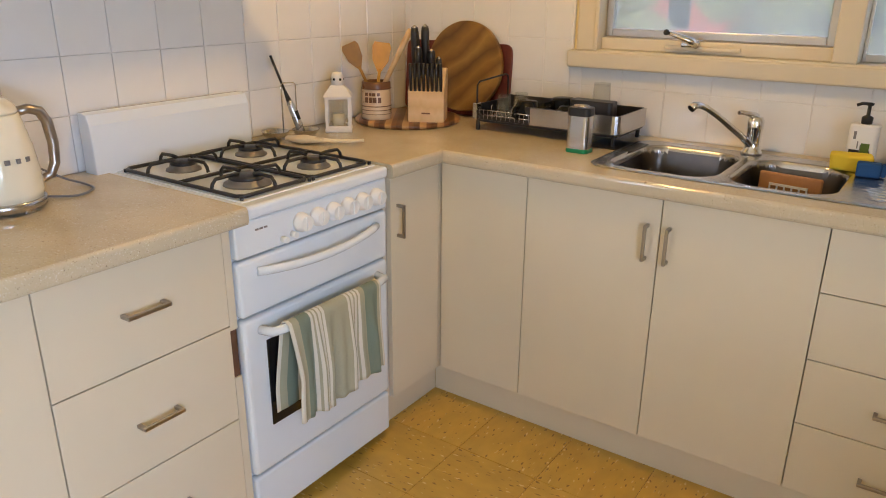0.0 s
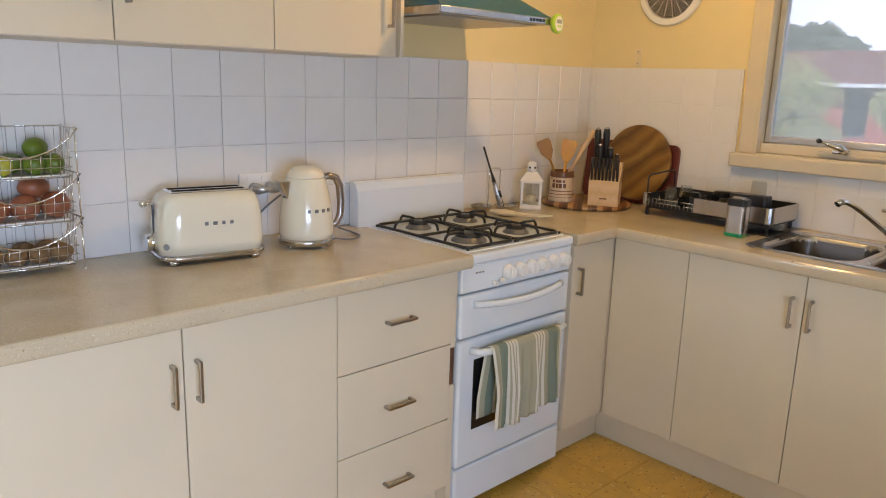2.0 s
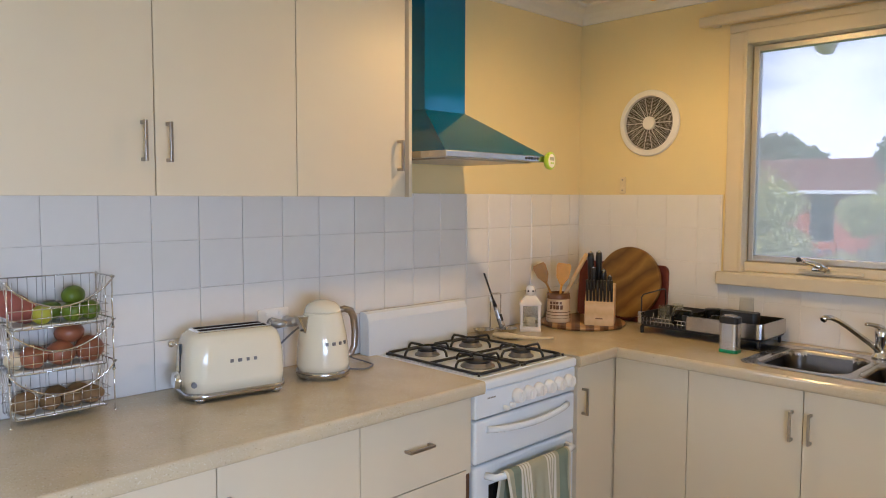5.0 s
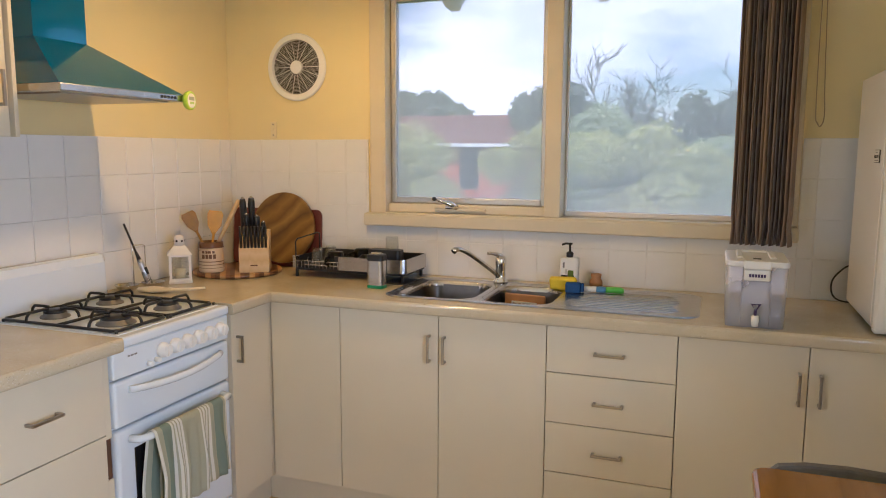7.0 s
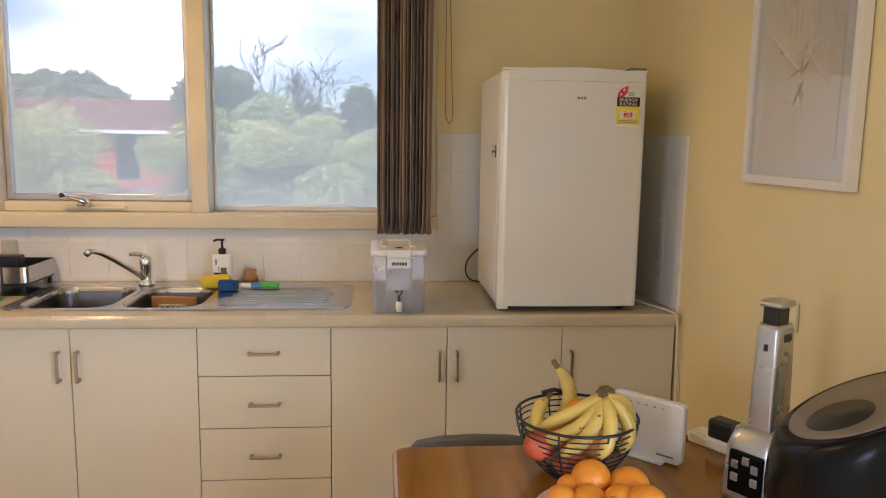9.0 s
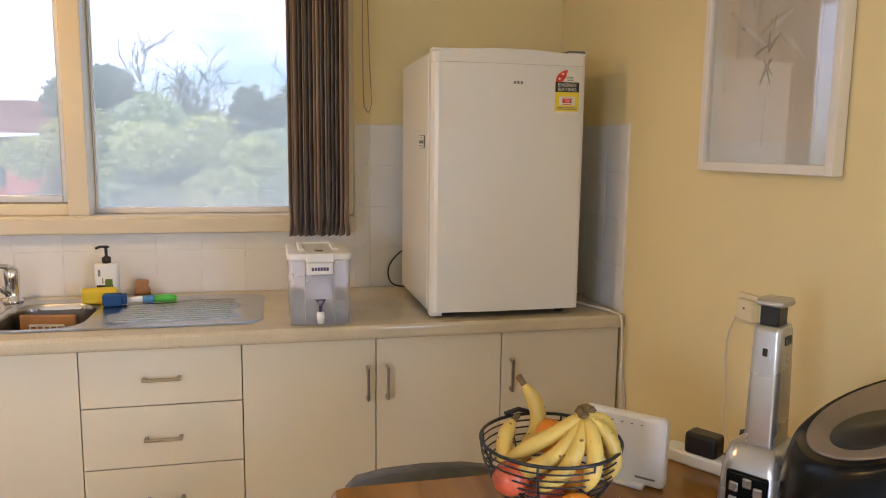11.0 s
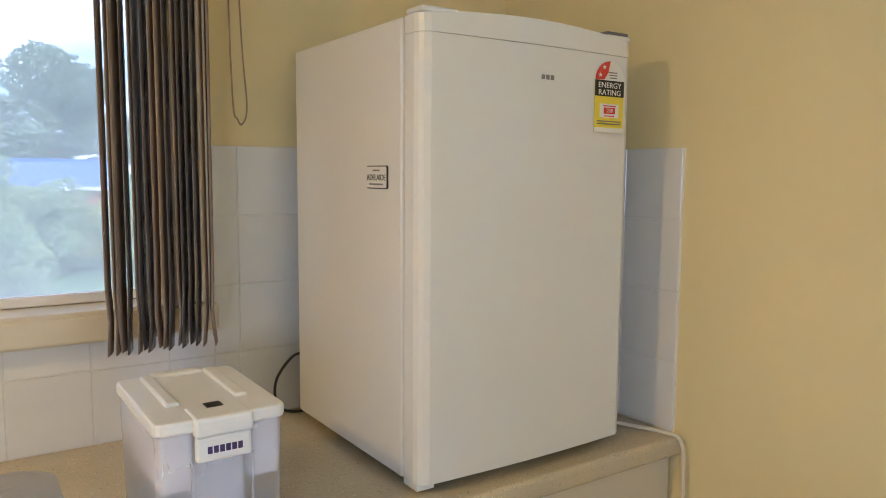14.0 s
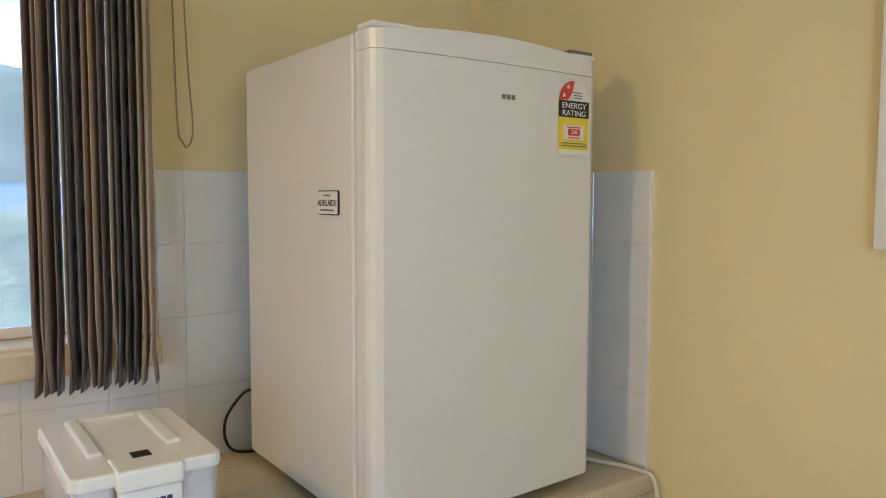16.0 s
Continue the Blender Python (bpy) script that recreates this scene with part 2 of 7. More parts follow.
BOARD_WOOD = ramp_mat("acacia_wood", 0, [(0.0, (0.12, 0.055, 0.010)), (0.3, (0.28, 0.145, 0.022)), (0.5, (0.17, 0.078, 0.012)), (0.72, (0.34, 0.19, 0.035)), (1.0, (0.13, 0.058, 0.010))], 0.38, 7, 0.7, 0.15, wave=(2.2, 2.2, 2.2), repeat=True, turn=-52)
RED_WOOD = ramp_mat("red_brown_wood", 0, [(0.0, (0.11, 0.02, 0.012)), (0.5, (0.17, 0.035, 0.02)), (1.0, (0.10, 0.018, 0.012))], 0.4, 14, 0.8, 0.1, wave=(2, 2, 12), repeat=True)
STRIP_WOOD = ramp_mat("end_grain_strip_wood", 0, [(0.0, (0.10, 0.04, 0.015)), (0.32, (0.12, 0.05, 0.02)), (0.36, (0.48, 0.28, 0.10)), (0.7, (0.42, 0.23, 0.08)), (0.74, (0.2, 0.08, 0.03)), (1.0, (0.16, 0.07, 0.025))], 0.3, 16, 0.06, 0.1, repeat=True)
PALE_WOOD = ramp_mat("pale_beech", 2, [(0.0, (0.62, 0.42, 0.20)), (0.5, (0.70, 0.50, 0.27)), (1.0, (0.60, 0.40, 0.19))], 0.45, 20, 1.0, 0.1, wave=(14, 14, 1.5), repeat=True)
TABLE_WOOD = ramp_mat("honey_varnished_pine", 0, [(0.0, (0.29, 0.130, 0.020)), (0.35, (0.36, 0.168, 0.028)), (0.6, (0.25, 0.110, 0.016)), (1.0, (0.31, 0.140, 0.022))], 0.13, 7, 1.2, 0.06, wave=(5, 0.8, 1), repeat=True)
LEMON = mat("green_lime_skin", (0.11, 0.17, 0.012), 0.38, vary=0.35, scale=14, bump=0.2, bscale=90)
ONION = mat("brown_onion_skin", (0.27, 0.095, 0.045), 0.35, vary=0.25, scale=10, bump=0.2, bscale=50)
POTATO = mat("brown_kiwi_skin", (0.20, 0.12, 0.05), 0.75, vary=0.3, scale=30, bump=0.4, bscale=150)
ORANGE = mat("orange_peel", (0.76, 0.265, 0.010), 0.42, vary=0.08, scale=8, bump=0.35, bscale=230)
APPLE = mat("red_apple_skin", (0.50, 0.10, 0.04), 0.28, vary=0.5, scale=9)
BANANA = mat("banana_peel", (0.66, 0.46, 0.09), 0.45, vary=0.10, scale=12, bump=0.1, bscale=60, speck=[(70, 0.30, (0.20, 0.11, 0.03))])
BANANA_TIP = mat("banana_stem", (0.16, 0.10, 0.03), 0.7, vary=0.3, scale=40)
CERAMIC = mat("stoneware_crock", (0.68, 0.52, 0.33), 0.3, vary=0.1, scale=12)
CROCK_BROWN = mat("brown_glaze", (0.16, 0.07, 0.03), 0.3, vary=0.15)
PLATE = mat("cream_plate", (0.74, 0.70, 0.62), 0.2, vary=0.02)
LADLE = mat("ivory_melamine", (0.74, 0.64, 0.44), 0.3, vary=0.03)
GREEN_P = mat("green_plastic", (0.10, 0.50, 0.05), 0.35)
DKGREEN_P = mat("deep_green_plastic", (0.01, 0.22, 0.08), 0.3)
BLUE_P = mat("blue_sponge", (0.012, 0.07, 0.22), 0.8, bump=0.5, bscale=200)
YELLOW_P = mat("yellow_sponge_cloth", (0.80, 0.58, 0.02), 0.85, bump=0.5, bscale=180, vary=0.1)
TAN_P = mat("tan_wood_brush", (0.42, 0.20, 0.07), 0.6, vary=0.15, scale=20)
LIME_P = mat("lime_green_plastic", (0.42, 0.62, 0.03), 0.3)
LABEL_BLACK = mat("label_black", (0.015, 0.015, 0.015), 0.4)
LABEL_RED = mat("label_red", (0.65, 0.05, 0.03), 0.4)
LABEL_YELLOW = mat("label_yellow", (0.82, 0.66, 0.03), 0.4)
LABEL_WHITE = mat("label_white", (0.80, 0.78, 0.74), 0.45)
INK_GREY = mat("ink_grey", (0.22, 0.21, 0.21), 0.4, 0.3)
INK_PURPLE = mat("ink_purple", (0.05, 0.03, 0.12), 0.4)
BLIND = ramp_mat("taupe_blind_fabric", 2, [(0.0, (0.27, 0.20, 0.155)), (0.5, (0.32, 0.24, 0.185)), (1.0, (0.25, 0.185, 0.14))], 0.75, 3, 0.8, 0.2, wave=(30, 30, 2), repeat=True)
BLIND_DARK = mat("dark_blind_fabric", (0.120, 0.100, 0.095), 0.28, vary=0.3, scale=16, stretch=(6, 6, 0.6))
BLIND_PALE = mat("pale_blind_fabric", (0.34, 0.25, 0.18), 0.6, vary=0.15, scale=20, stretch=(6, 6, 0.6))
CHAIR_GREY = mat("grey_chair_fabric", (0.15, 0.14, 0.13), 0.8, vary=0.12, scale=50, bump=0.3, bscale=300)
ART = mat("grey_art_paper", (0.80, 0.73, 0.64), 0.6, vary=0.05, scale=9, bump=0.5, bscale=16)
ART_PALE = mat("pale_brush_paint", (0.86, 0.81, 0.74), 0.6, vary=0.08, scale=20)
FRAME_WHITE = mat("white_frame", (0.78, 0.74, 0.69), 0.4, vary=0.02)
LINEN = mat("cord_white", (0.72, 0.66, 0.54), 0.6)
FAN_DARK = mat("fan_dark_grey", (0.022, 0.018, 0.014), 0.6)
SILVER_P = mat("silver_painted_plastic", (0.52, 0.52, 0.52), 0.28, 0.7, vary=0.04)
BRONZE_LID = mat("bronze_lid_plastic", (0.25, 0.21, 0.17), 0.35, 0.4, vary=0.05)

# ---- builders ----


def box(bm, x0, x1, y0, y1, z0, z1, bevel=0.0, seg=2):
    x0, x1, y0, y1, z0, z1 = min(x0, x1), max(x0, x1), min(y0, y1), max(y0, y1), min(z0, z1), max(z0, z1)
    vs = [bm.verts.new((x, y, z)) for z in (z0, z1) for x, y in ((x0, y0), (x1, y0), (x1, y1), (x0, y1))]
    fs = [bm.faces.new([vs[i] for i in q]) for q in ((3, 2, 1, 0), (4, 5, 6, 7), (0, 1, 5, 4), (1, 2, 6, 5), (2, 3, 7, 6), (3, 0, 4, 7))]
    if bevel:
        es = list({e for f in fs for e in f.edges})
        bmesh.ops.bevel(bm, geom=es, offset=bevel, segments=seg, affect='EDGES', profile=0.5, clamp_overlap=True)
    return vs


def curved(pts, k=6):
    """A smooth line through the points given."""
    p = [Vector(q) for q in pts]
    p = [2 * p[0] - p[1]] + p + [2 * p[-1] - p[-2]]
    out = []
    for a, b, c, d in zip(p, p[1:], p[2:], p[3:]):
        for i in range(k):
            t = i / k
            out.append(0.5 * (2 * b + (c - a) * t + (2 * a - 5 * b + 4 * c - d) * t * t + (3 * b - a - 3 * c + d) * t ** 3))
    return out + [p[-2]]


def ring(bm, center, u, v, ru, rv, n):
    return [bm.verts.new(center + u * (ru * math.cos(2 * math.pi * i / n)) + v * (rv * math.sin(2 * math.pi * i / n))) for i in range(n)]


def bridge(bm, a, b, smooth=True):
    n = len(a)
    for i in range(n):
        f = bm.faces.new((a[i], a[(i + 1) % n], b[(i + 1) % n], b[i]))
        f.smooth = smooth


def tube(bm, pts, r, n=8, closed=False, radii=None):
    pts = [Vector(p) for p in pts]
    rings, up = [], None
    count = len(pts)
    for i, p in enumerate(pts):
        if closed:
            d = pts[(i + 1) % count] - pts[i - 1]
        else:
            d = pts[min(i + 1, count - 1)] - pts[max(i - 1, 0)]
        d.normalize()
        if up is None:
            up = Vector((0, 0, 1)) if abs(d.z) < 0.9 else Vector((1, 0, 0))
        u = d.cross(up)
        if u.length < 1e-5:
            u = d.cross(Vector((0, 1, 0)))
        u.normalize()
        v = u.cross(d).normalized()
        up = v
        rr = radii[i] if radii else r
        rings.append(ring(bm, p, u, v, rr, rr, n))
    for a, b in zip(rings, rings[1:]):
        bridge(bm, a, b)
    if closed:
        bridge(bm, rings[-1], rings[0])
    else:
        bm.faces.new(rings[0])
        bm.faces.new(list(reversed(rings[-1])))
    return rings


def lathe(bm, profile, n=32, at=(0, 0, 0), squash=(1, 1)):
    c = Vector(at)
    rings = []
    for r, z in profile:
        if r < 1e-6:
            rings.append([bm.verts.new(c + Vector((0, 0, z)))])
        else:
            rings.append([bm.verts.new(c + Vector((r * squash[0] * math.cos(2 * math.pi * i / n), r * squash[1] * math.sin(2 * math.pi * i / n), z))) for i in range(n)])
    for a, b in zip(rings, rings[1:]):
        if len(a) == 1 and len(b) == 1:
            continue
        for i in range(n):
            j = (i + 1) % n
            if len(a) == 1:
                f = bm.faces.new((a[0], b[j], b[i]))
            elif len(b) == 1:
                f = bm.faces.new((a[i], a[j], b[0]))
            else:
                f = bm.faces.new((a[i], a[j], b[j], b[i]))
            f.smooth = True
    for end in (rings[0], rings[-1]):
        if len(end) > 2:
            bm.faces.new(end)
    return rings


def blob(bm, at, r, squash=(1, 1, 1), rough=0.0, seed=0, sub=3, spin=0.0):
    made = bmesh.ops.create_icosphere(bm, subdivisions=sub, radius=1.0)["verts"]
    turn = Matrix.Rotation(spin, 3, 'Z')
    for v in made:
        k = 1 + rough * noise.noise(v.co * 1.7 + Vector((seed * 3.1, seed * 1.7, seed)))
        v.co = turn @ Vector((v.co.x * r * squash[0] * k, v.co.y * r * squash[1] * k, v.co.z * r * squash[2] * k)) + Vector(at)
    for v in made:
        for f in v.link_faces:
            f.smooth = True


def prism(bm, outline, axis, a, b, bevel=0.0):
    """An outline in the two other axes, drawn out along one axis from a to b."""
    def co(p, d):
        return {"x": (d, p[0], p[1]), "y": (p[0], d, p[1]), "z": (p[0], p[1], d)}[axis]
    lo = [bm.verts.new(co(p, a)) for p in outline]
    hi = [bm.verts.new(co(p, b)) for p in outline]
    fs = [bm.faces.new(lo), bm.faces.new(list(reversed(hi)))]
    n = len(outline)
    for i in range(n):
        fs.append(bm.faces.new((lo[i], hi[i], hi[(i + 1) % n], lo[(i + 1) % n])))
    bmesh.ops.recalc_face_normals(bm, faces=fs)
    if bevel:
        es = list(fs[0].edges) + list(fs[1].edges)
        bmesh.ops.bevel(bm, geom=es, offset=bevel, segments=2, affect='EDGES', profile=0.5, clamp_overlap=True)


def rounded(x0, x1, y0, y1, r, n=5):
    out = []
    for cx, cy, a0 in ((x1 - r, y1 - r, 0), (x0 + r, y1 - r, 90), (x0 + r, y0 + r, 180), (x1 - r, y0 + r, 270)):
        for i in range(n + 1):
            a = radians(a0 + 90 * i / n)
            out.append((cx + r * math.cos(a), cy + r * math.sin(a)))
    return out


def mesh_of(name, bm, material):
    bmesh.ops.recalc_face_normals(bm, faces=bm.faces)
    me = bpy.data.meshes.new(name)
    bm.to_mesh(me)
    bm.free()
    for m in (material if isinstance(material, (list, tuple)) else [material]):
        me.materials.append(m)
    return me


def part(name, bm, material, parent=None, label=""):
    ob = new(name, mesh_of(name, bm, material))
    if parent:
        ob.parent = parent
    if label:
        ob["label"] = label
    return ob


def thing(name, label, category, at=(0, 0, 0), turn=0.0, group="", kind=""):
    ob = new(name)
    ob.empty_display_size = 0.05
    ob.matrix_world = pose(*at, 0, 0, turn)
    return tagged(ob, label, category, group, kind)


def solid(name, label, category, bm, material, at=(0, 0, 0), turn=0.0, group="", kind=""):
    ob = new(name, mesh_of(name, bm, material))
    ob.matrix_world = pose(*at, 0, 0, turn)
    return tagged(ob, label, category, group, kind)


def structure(name, label, bm, material, category=""):
    return solid(name, label, category or name.split("_")[0], bm, material, kind="structure")


def B():
    return bmesh.new()


def words(name, text, size, m, material, parent, depth=0.0003):
    """Lettering with the built-in font, as a mesh part."""
    cu = bpy.data.curves.new(name, 'FONT')
    cu.body, cu.size, cu.extrude = text, size, depth
    cu.align_x, cu.align_y = 'CENTER', 'CENTER'
    tmp = new(name, cu)
    me = bpy.data.meshes.new_from_object(tmp.evaluated_get(bpy.context.evaluated_depsgraph_get()))
    bpy.data.objects.remove(tmp)
    me.materials.clear()
    me.materials.append(material)
    ob = new(name, me)
    ob.parent = parent
    ob.matrix_basis = m
    return ob


def attach(ob, parent, label=""):
    """Makes a mesh that was built in place a part of a thing."""
    bpy.context.view_layer.update()
    ob.parent = parent
    ob.matrix_parent_inverse = parent.matrix_world.inverted()
    return ob


def piece(name, bm, material, parent, label=""):
    return attach(part(name, bm, material, None, label), parent)


# ---- plan ----
WEST, NORTH, EAST, SOUTH = -1.89, 2.645, 1.48, -3.3
CEILING = 2.44
TOP = 0.905          # worktop height
FACE_W, FACE_N = -1.287, 2.045   # door faces of the two cabinet runs
PITCH = 0.152        # wall tile pitch
TILE_TOP = 1.515
WX0, WX1, WZ0, WZ1 = -1.04, 0.60, 1.175, 2.16   # kitchen window opening

# ---- floor, walls, ceiling ----
bm = B(); box(bm, WEST - 0.12, EAST + 0.12, SOUTH - 0.12, NORTH + 0.15, -0.12, -0.004)
floor = structure("floor", "yellow flecked vinyl tile floor with dark joints", bm, VINYL_GAP)
bm = B()
box(bm, WEST - 0.12, WEST, -0.95, NORTH + 0.15, 0, CEILING)
box(bm, WEST - 0.12, WEST, SOUTH - 0.12, -2.45, 0, CEILING)
box(bm, WEST - 0.12, WEST, -2.45, -0.95, 0, 0.88)
box(bm, WEST - 0.12, WEST, -2.45, -0.95, 2.12, CEILING)
wall_west = structure("wall_west", "yellow painted wall above white glazed tiles", bm, CREAM_WALL)
bm = B()
box(bm, WEST, WX0, NORTH, NORTH + 0.15, 0, CEILING)
box(bm, WX1, EAST, NORTH, NORTH + 0.15, 0, CEILING)
box(bm, WX0, WX1, NORTH, NORTH + 0.15, 0, WZ0)
box(bm, WX0, WX1, NORTH, NORTH + 0.15, WZ1, CEILING)
wall_north = structure("wall_north", "yellow painted window wall above white tiles", bm, CREAM_WALL)
bm = B()
box(bm, EAST, EAST + 0.12, 0.25, NORTH + 0.15, 0, CEILING)
box(bm, EAST, EAST + 0.12, SOUTH - 0.12, -1.45, 0, CEILING)
box(bm, EAST, EAST + 0.12, -1.45, 0.25, 2.08, CEILING)
wall_east = structure("wall_east", "plain yellow painted side wall", bm, CREAM_WALL)
bm = B(); box(bm, WEST, EAST, SOUTH - 0.12, SOUTH, 0, CEILING)
structure("wall_south", "plain yellow painted wall behind the walk", bm, CREAM_WALL)
bm = B(); box(bm, WEST - 0.12, EAST + 0.12, SOUTH - 0.12, NORTH + 0.15, CEILING, CEILING + 0.1)
structure("ceiling", "off-white painted plaster ceiling", bm, CEIL)
# coved cornice
bm = B()
cove = [(0, 0), (0.085, 0), (0.085, -0.012), (0.06, -0.018), (0.035, -0.035), (0.02, -0.06), (0.014, -0.082), (0, -0.082)]
prism(bm, [(WEST + a, CEILING + b) for a, b in cove], "y", SOUTH, NORTH)
prism(bm, [(EAST - a, CEILING + b) for a, b in cove], "y", SOUTH, NORTH)
prism(bm, [(NORTH - a, CEILING + b) for a, b in cove], "x", WEST, EAST)
structure("trim_cornice", "coved off-white plaster cornice round the ceiling", bm, CEIL, "cornice")

# ---- kitchen window ----
win = thing("window_1", "cream timber window with an aluminium awning sash and a fixed pane", "window", kind="structure")
bm = B(); box(bm, -1.112, -1.042, 2.618, NORTH + 0.002, 1.18, 2.2, 0.006); part("architrave", bm, TRIM_PAINT, win)
bm = B(); box(bm, 0.60, 0.672, 2.618, NORTH + 0.002, 1.18, 2.2, 0.006); part("architrave", bm, TRIM_PAINT, win)
bm = B(); box(bm, -1.112, 0.672, 2.616, NORTH + 0.002, 2.2, 2.235, 0.006); part("architrave", bm, TRIM_PAINT, win)
bm = B(); box(bm, -1.138, 0.678, 2.600, NORTH + 0.002, 1.122, 1.18, 0.008, 3); part("window_sill", bm, TRIM_PAINT, win)
bm = B()
box(bm, -1.042, -1.028, 2.606, 2.765, 1.18, 2.2, 0.003)
box(bm, 0.586, 0.60, 2.606, 2.765, 1.18, 2.2, 0.003)
box(bm, -1.028, 0.586, 2.606, 2.765, 2.145, 2.2, 0.003)
part("jamb", bm, TRIM_PAINT, win)
bm = B(); box(bm, -1.028, 0.586, 2.604, 2.80, 1.172, 1.186, 0.003); part("sill_board", bm, TRIM_PAINT, win)
bm = B(); box(bm, -0.300, -0.232, 2.606, 2.75, 1.186, 2.145, 0.004); part("mullion", bm, TRIM_PAINT, win)
bm = B(); box(bm, -1.028, -0.300, 2.640, 2.74, 1.186, 1.226, 0.004); part("bottom_rail", bm, TRIM_PAINT, win)
sash_bm = B()
sx0, sx1, sz0, sz1 = -1.026, -0.302, 1.228, 2.143
for a in ((sx0, sx0 + 0.026, sz0, sz1), (sx1 - 0.026, sx1, sz0, sz1), (sx0 + 0.026, sx1 - 0.026, sz0, sz0 + 0.026), (sx0 + 0.026, sx1 - 0.026, sz1 - 0.026, sz1)):
    box(sash_bm, a[0], a[1], 2.665, 2.705, a[2], a[3], 0.003)
sash = part("sash", sash_bm, ALU, win, "weathered aluminium sash frame")
bm = B(); box(bm, sx0 + 0.022, sx1 - 0.022, 2.684, 2.688, sz0 + 0.022, sz1 - 0.022)
pane = part("pane", bm, PANE, sash); pane.visible_shadow = False
bm = B(); box(bm, -0.231, 0.586, 2.712, 2.716, 1.187, 2.145)
pane = part("pane", bm, PANE, win); pane.visible_shadow = False
bm = B()
for a in ((-0.231, -0.222, 1.187, 2.145), (0.577, 0.586, 1.187, 2.145), (-0.222, 0.577, 1.187, 1.208), (-0.222, 0.577, 2.136, 2.145)):
    box(bm, a[0], a[1], 2.702, 2.728, a[2], a[3], 0.002)
part("glazing_bead", bm, FRAME_WHITE, win, "white glazing bead")
# chain winder of the awning sash
bm = B(); box(bm, -0.80, -0.56, 2.622, 2.640, 1.197, 1.211, 0.004)
part("stay_bar", bm, TRIM_PAINT, win)
bm = B()
box(bm, -0.745, -0.685, 2.612, 2.640, 1.207, 1.226, 0.006)
tube(bm, [(-0.690, 2.615, 1.215), (-0.712, 2.595, 1.230), (-0.742, 2.580, 1.242), (-0.775, 2.575, 1.252)], 0.009, 10, radii=[0.013, 0.013, 0.008, 0.006])
winder = part("winder", bm, CHROME, win, "chrome window winder handle")
bm = B(); blob(bm, (-0.781, 2.574, 1.254), 0.010, sub=2); part("knob", bm, BLACK_PLASTIC, winder, "black knob")

# ---- living-room window behind the walk ----
win2 = thing("window_2", "wide white framed living room window", "window", kind="structure")
bm = B()
for a in ((-2.45, -2.39, 0.88, 2.12), (-1.01, -0.95, 0.88, 2.12), (-2.39, -1.01, 0.88, 0.94), (-2.39, -1.01, 2.06, 2.12), (-1.73, -1.67, 0.94, 2.06)):
    box(bm, WEST - 0.09, WEST - 0.055, a[0], a[1], a[2], a[3], 0.004)
part("window_frame", bm, FRAME_WHITE, win2)
for a, b in ((-2.39, -1.73), (-1.67, -1.01)):
    bm = B(); box(bm, WEST - 0.075, WEST - 0.071, a, b, 0.94, 2.06)
    pane = part("pane", bm, PANE, win2); pane.visible_shadow = False

# ---- glazed side door behind the walk ----
gd = thing("door_1", "white glazed sliding side door", "door", kind="structure")
bm = B()
for a in ((-1.45, -1.38, 0, 2.08), (0.18, 0.25, 0, 2.08), (-0.64, -0.56, 0, 2.08), (-1.38, -0.64, 0, 0.1), (-0.56, 0.18, 0, 0.1), (-1.38, -0.64, 2.0, 2.08), (-0.56, 0.18, 2.0, 2.08)):
    box(bm, EAST + 0.03, EAST + 0.08, a[0], a[1], a[2], a[3], 0.004)
part("door_frame", bm, FRAME_WHITE, gd)
for a, b in ((-1.38, -0.64), (-0.56, 0.18)):
    bm = B(); box(bm, EAST + 0.053, EAST + 0.057, a, b, 0.1, 2.0)
    pane = part("pane", bm, PANE, gd); pane.visible_shadow = False

# ---- handles, cabinets ----
bm = B()
box(bm, -0.0045, 0.0045, -0.030, -0.021, -0.052, 0.052, 0.002)
box(bm, -0.0045, 0.0045, -0.022, 0.0, -0.052, -0.042, 0.0015)
box(bm, -0.0045, 0.0045, -0.022, 0.0, 0.042, 0.052, 0.0015)
HANDLE = mesh_of("handle", bm, NICKEL)


def handle(parent, x, z, flat=False, up=False):
    """A bow handle on a door face that looks to -y of its cabinet."""
    ob = new("handle", HANDLE)
    ob.parent = parent
    ob.matrix_basis = pose(x, 0, z, 0, 90 if flat else 0, 0)
    return ob


def cabinet(label, group, at, turn, width, depth, z0, z1, fronts, name="base_cabinet", kick=0.0, low=None):
    """fronts: (x0, x1, z0, z1, handle x, handle z, flat), door faces at local y = 0."""
    cab = thing(name, label, "cabinet", at, turn, group)
    bm = B()
    box(bm, 0.001, width - 0.001, 0.021, depth, z0, low or z1)
    part("body", bm, CARCASS, cab)
    if kick:
        bm = B(); box(bm, 0.0, width, 0.052, 0.068, 0.0, kick); part("kickboard", bm, LAMINATE, cab)
    for x0, x1, a, b, hx, hz, flat in fronts:
        bm = B()
        box(bm, x0 + 0.0015, x1 - 0.0015, 0, 0.018, a + 0.0015, b - 0.0015, 0.0014)
        front = part("drawer_front" if flat else "door", bm, LAMINATE, cab)
        if hx is not None:
            handle(front, hx, hz, flat)
    return cab


LOW = "fitted kitchen base cabinets"
KZ = 0.125
CT = 0.864
# west run: local x runs along +y of the room, door faces to the east
def west_cab(label, y0, y1, fronts, **more):
    return cabinet(label, LOW, (FACE_W, y0, 0), 90, y1 - y0, abs(WEST - FACE_W) - 0.004, KZ, CT, fronts, kick=KZ - 0.004, **more)

def north_cab(label, x0, x1, fronts, **more):
    return cabinet(label, LOW, (x0, FACE_N, 0), 0, x1 - x0, NORTH - FACE_N - 0.004, KZ, CT, fronts, kick=KZ - 0.004, **more)

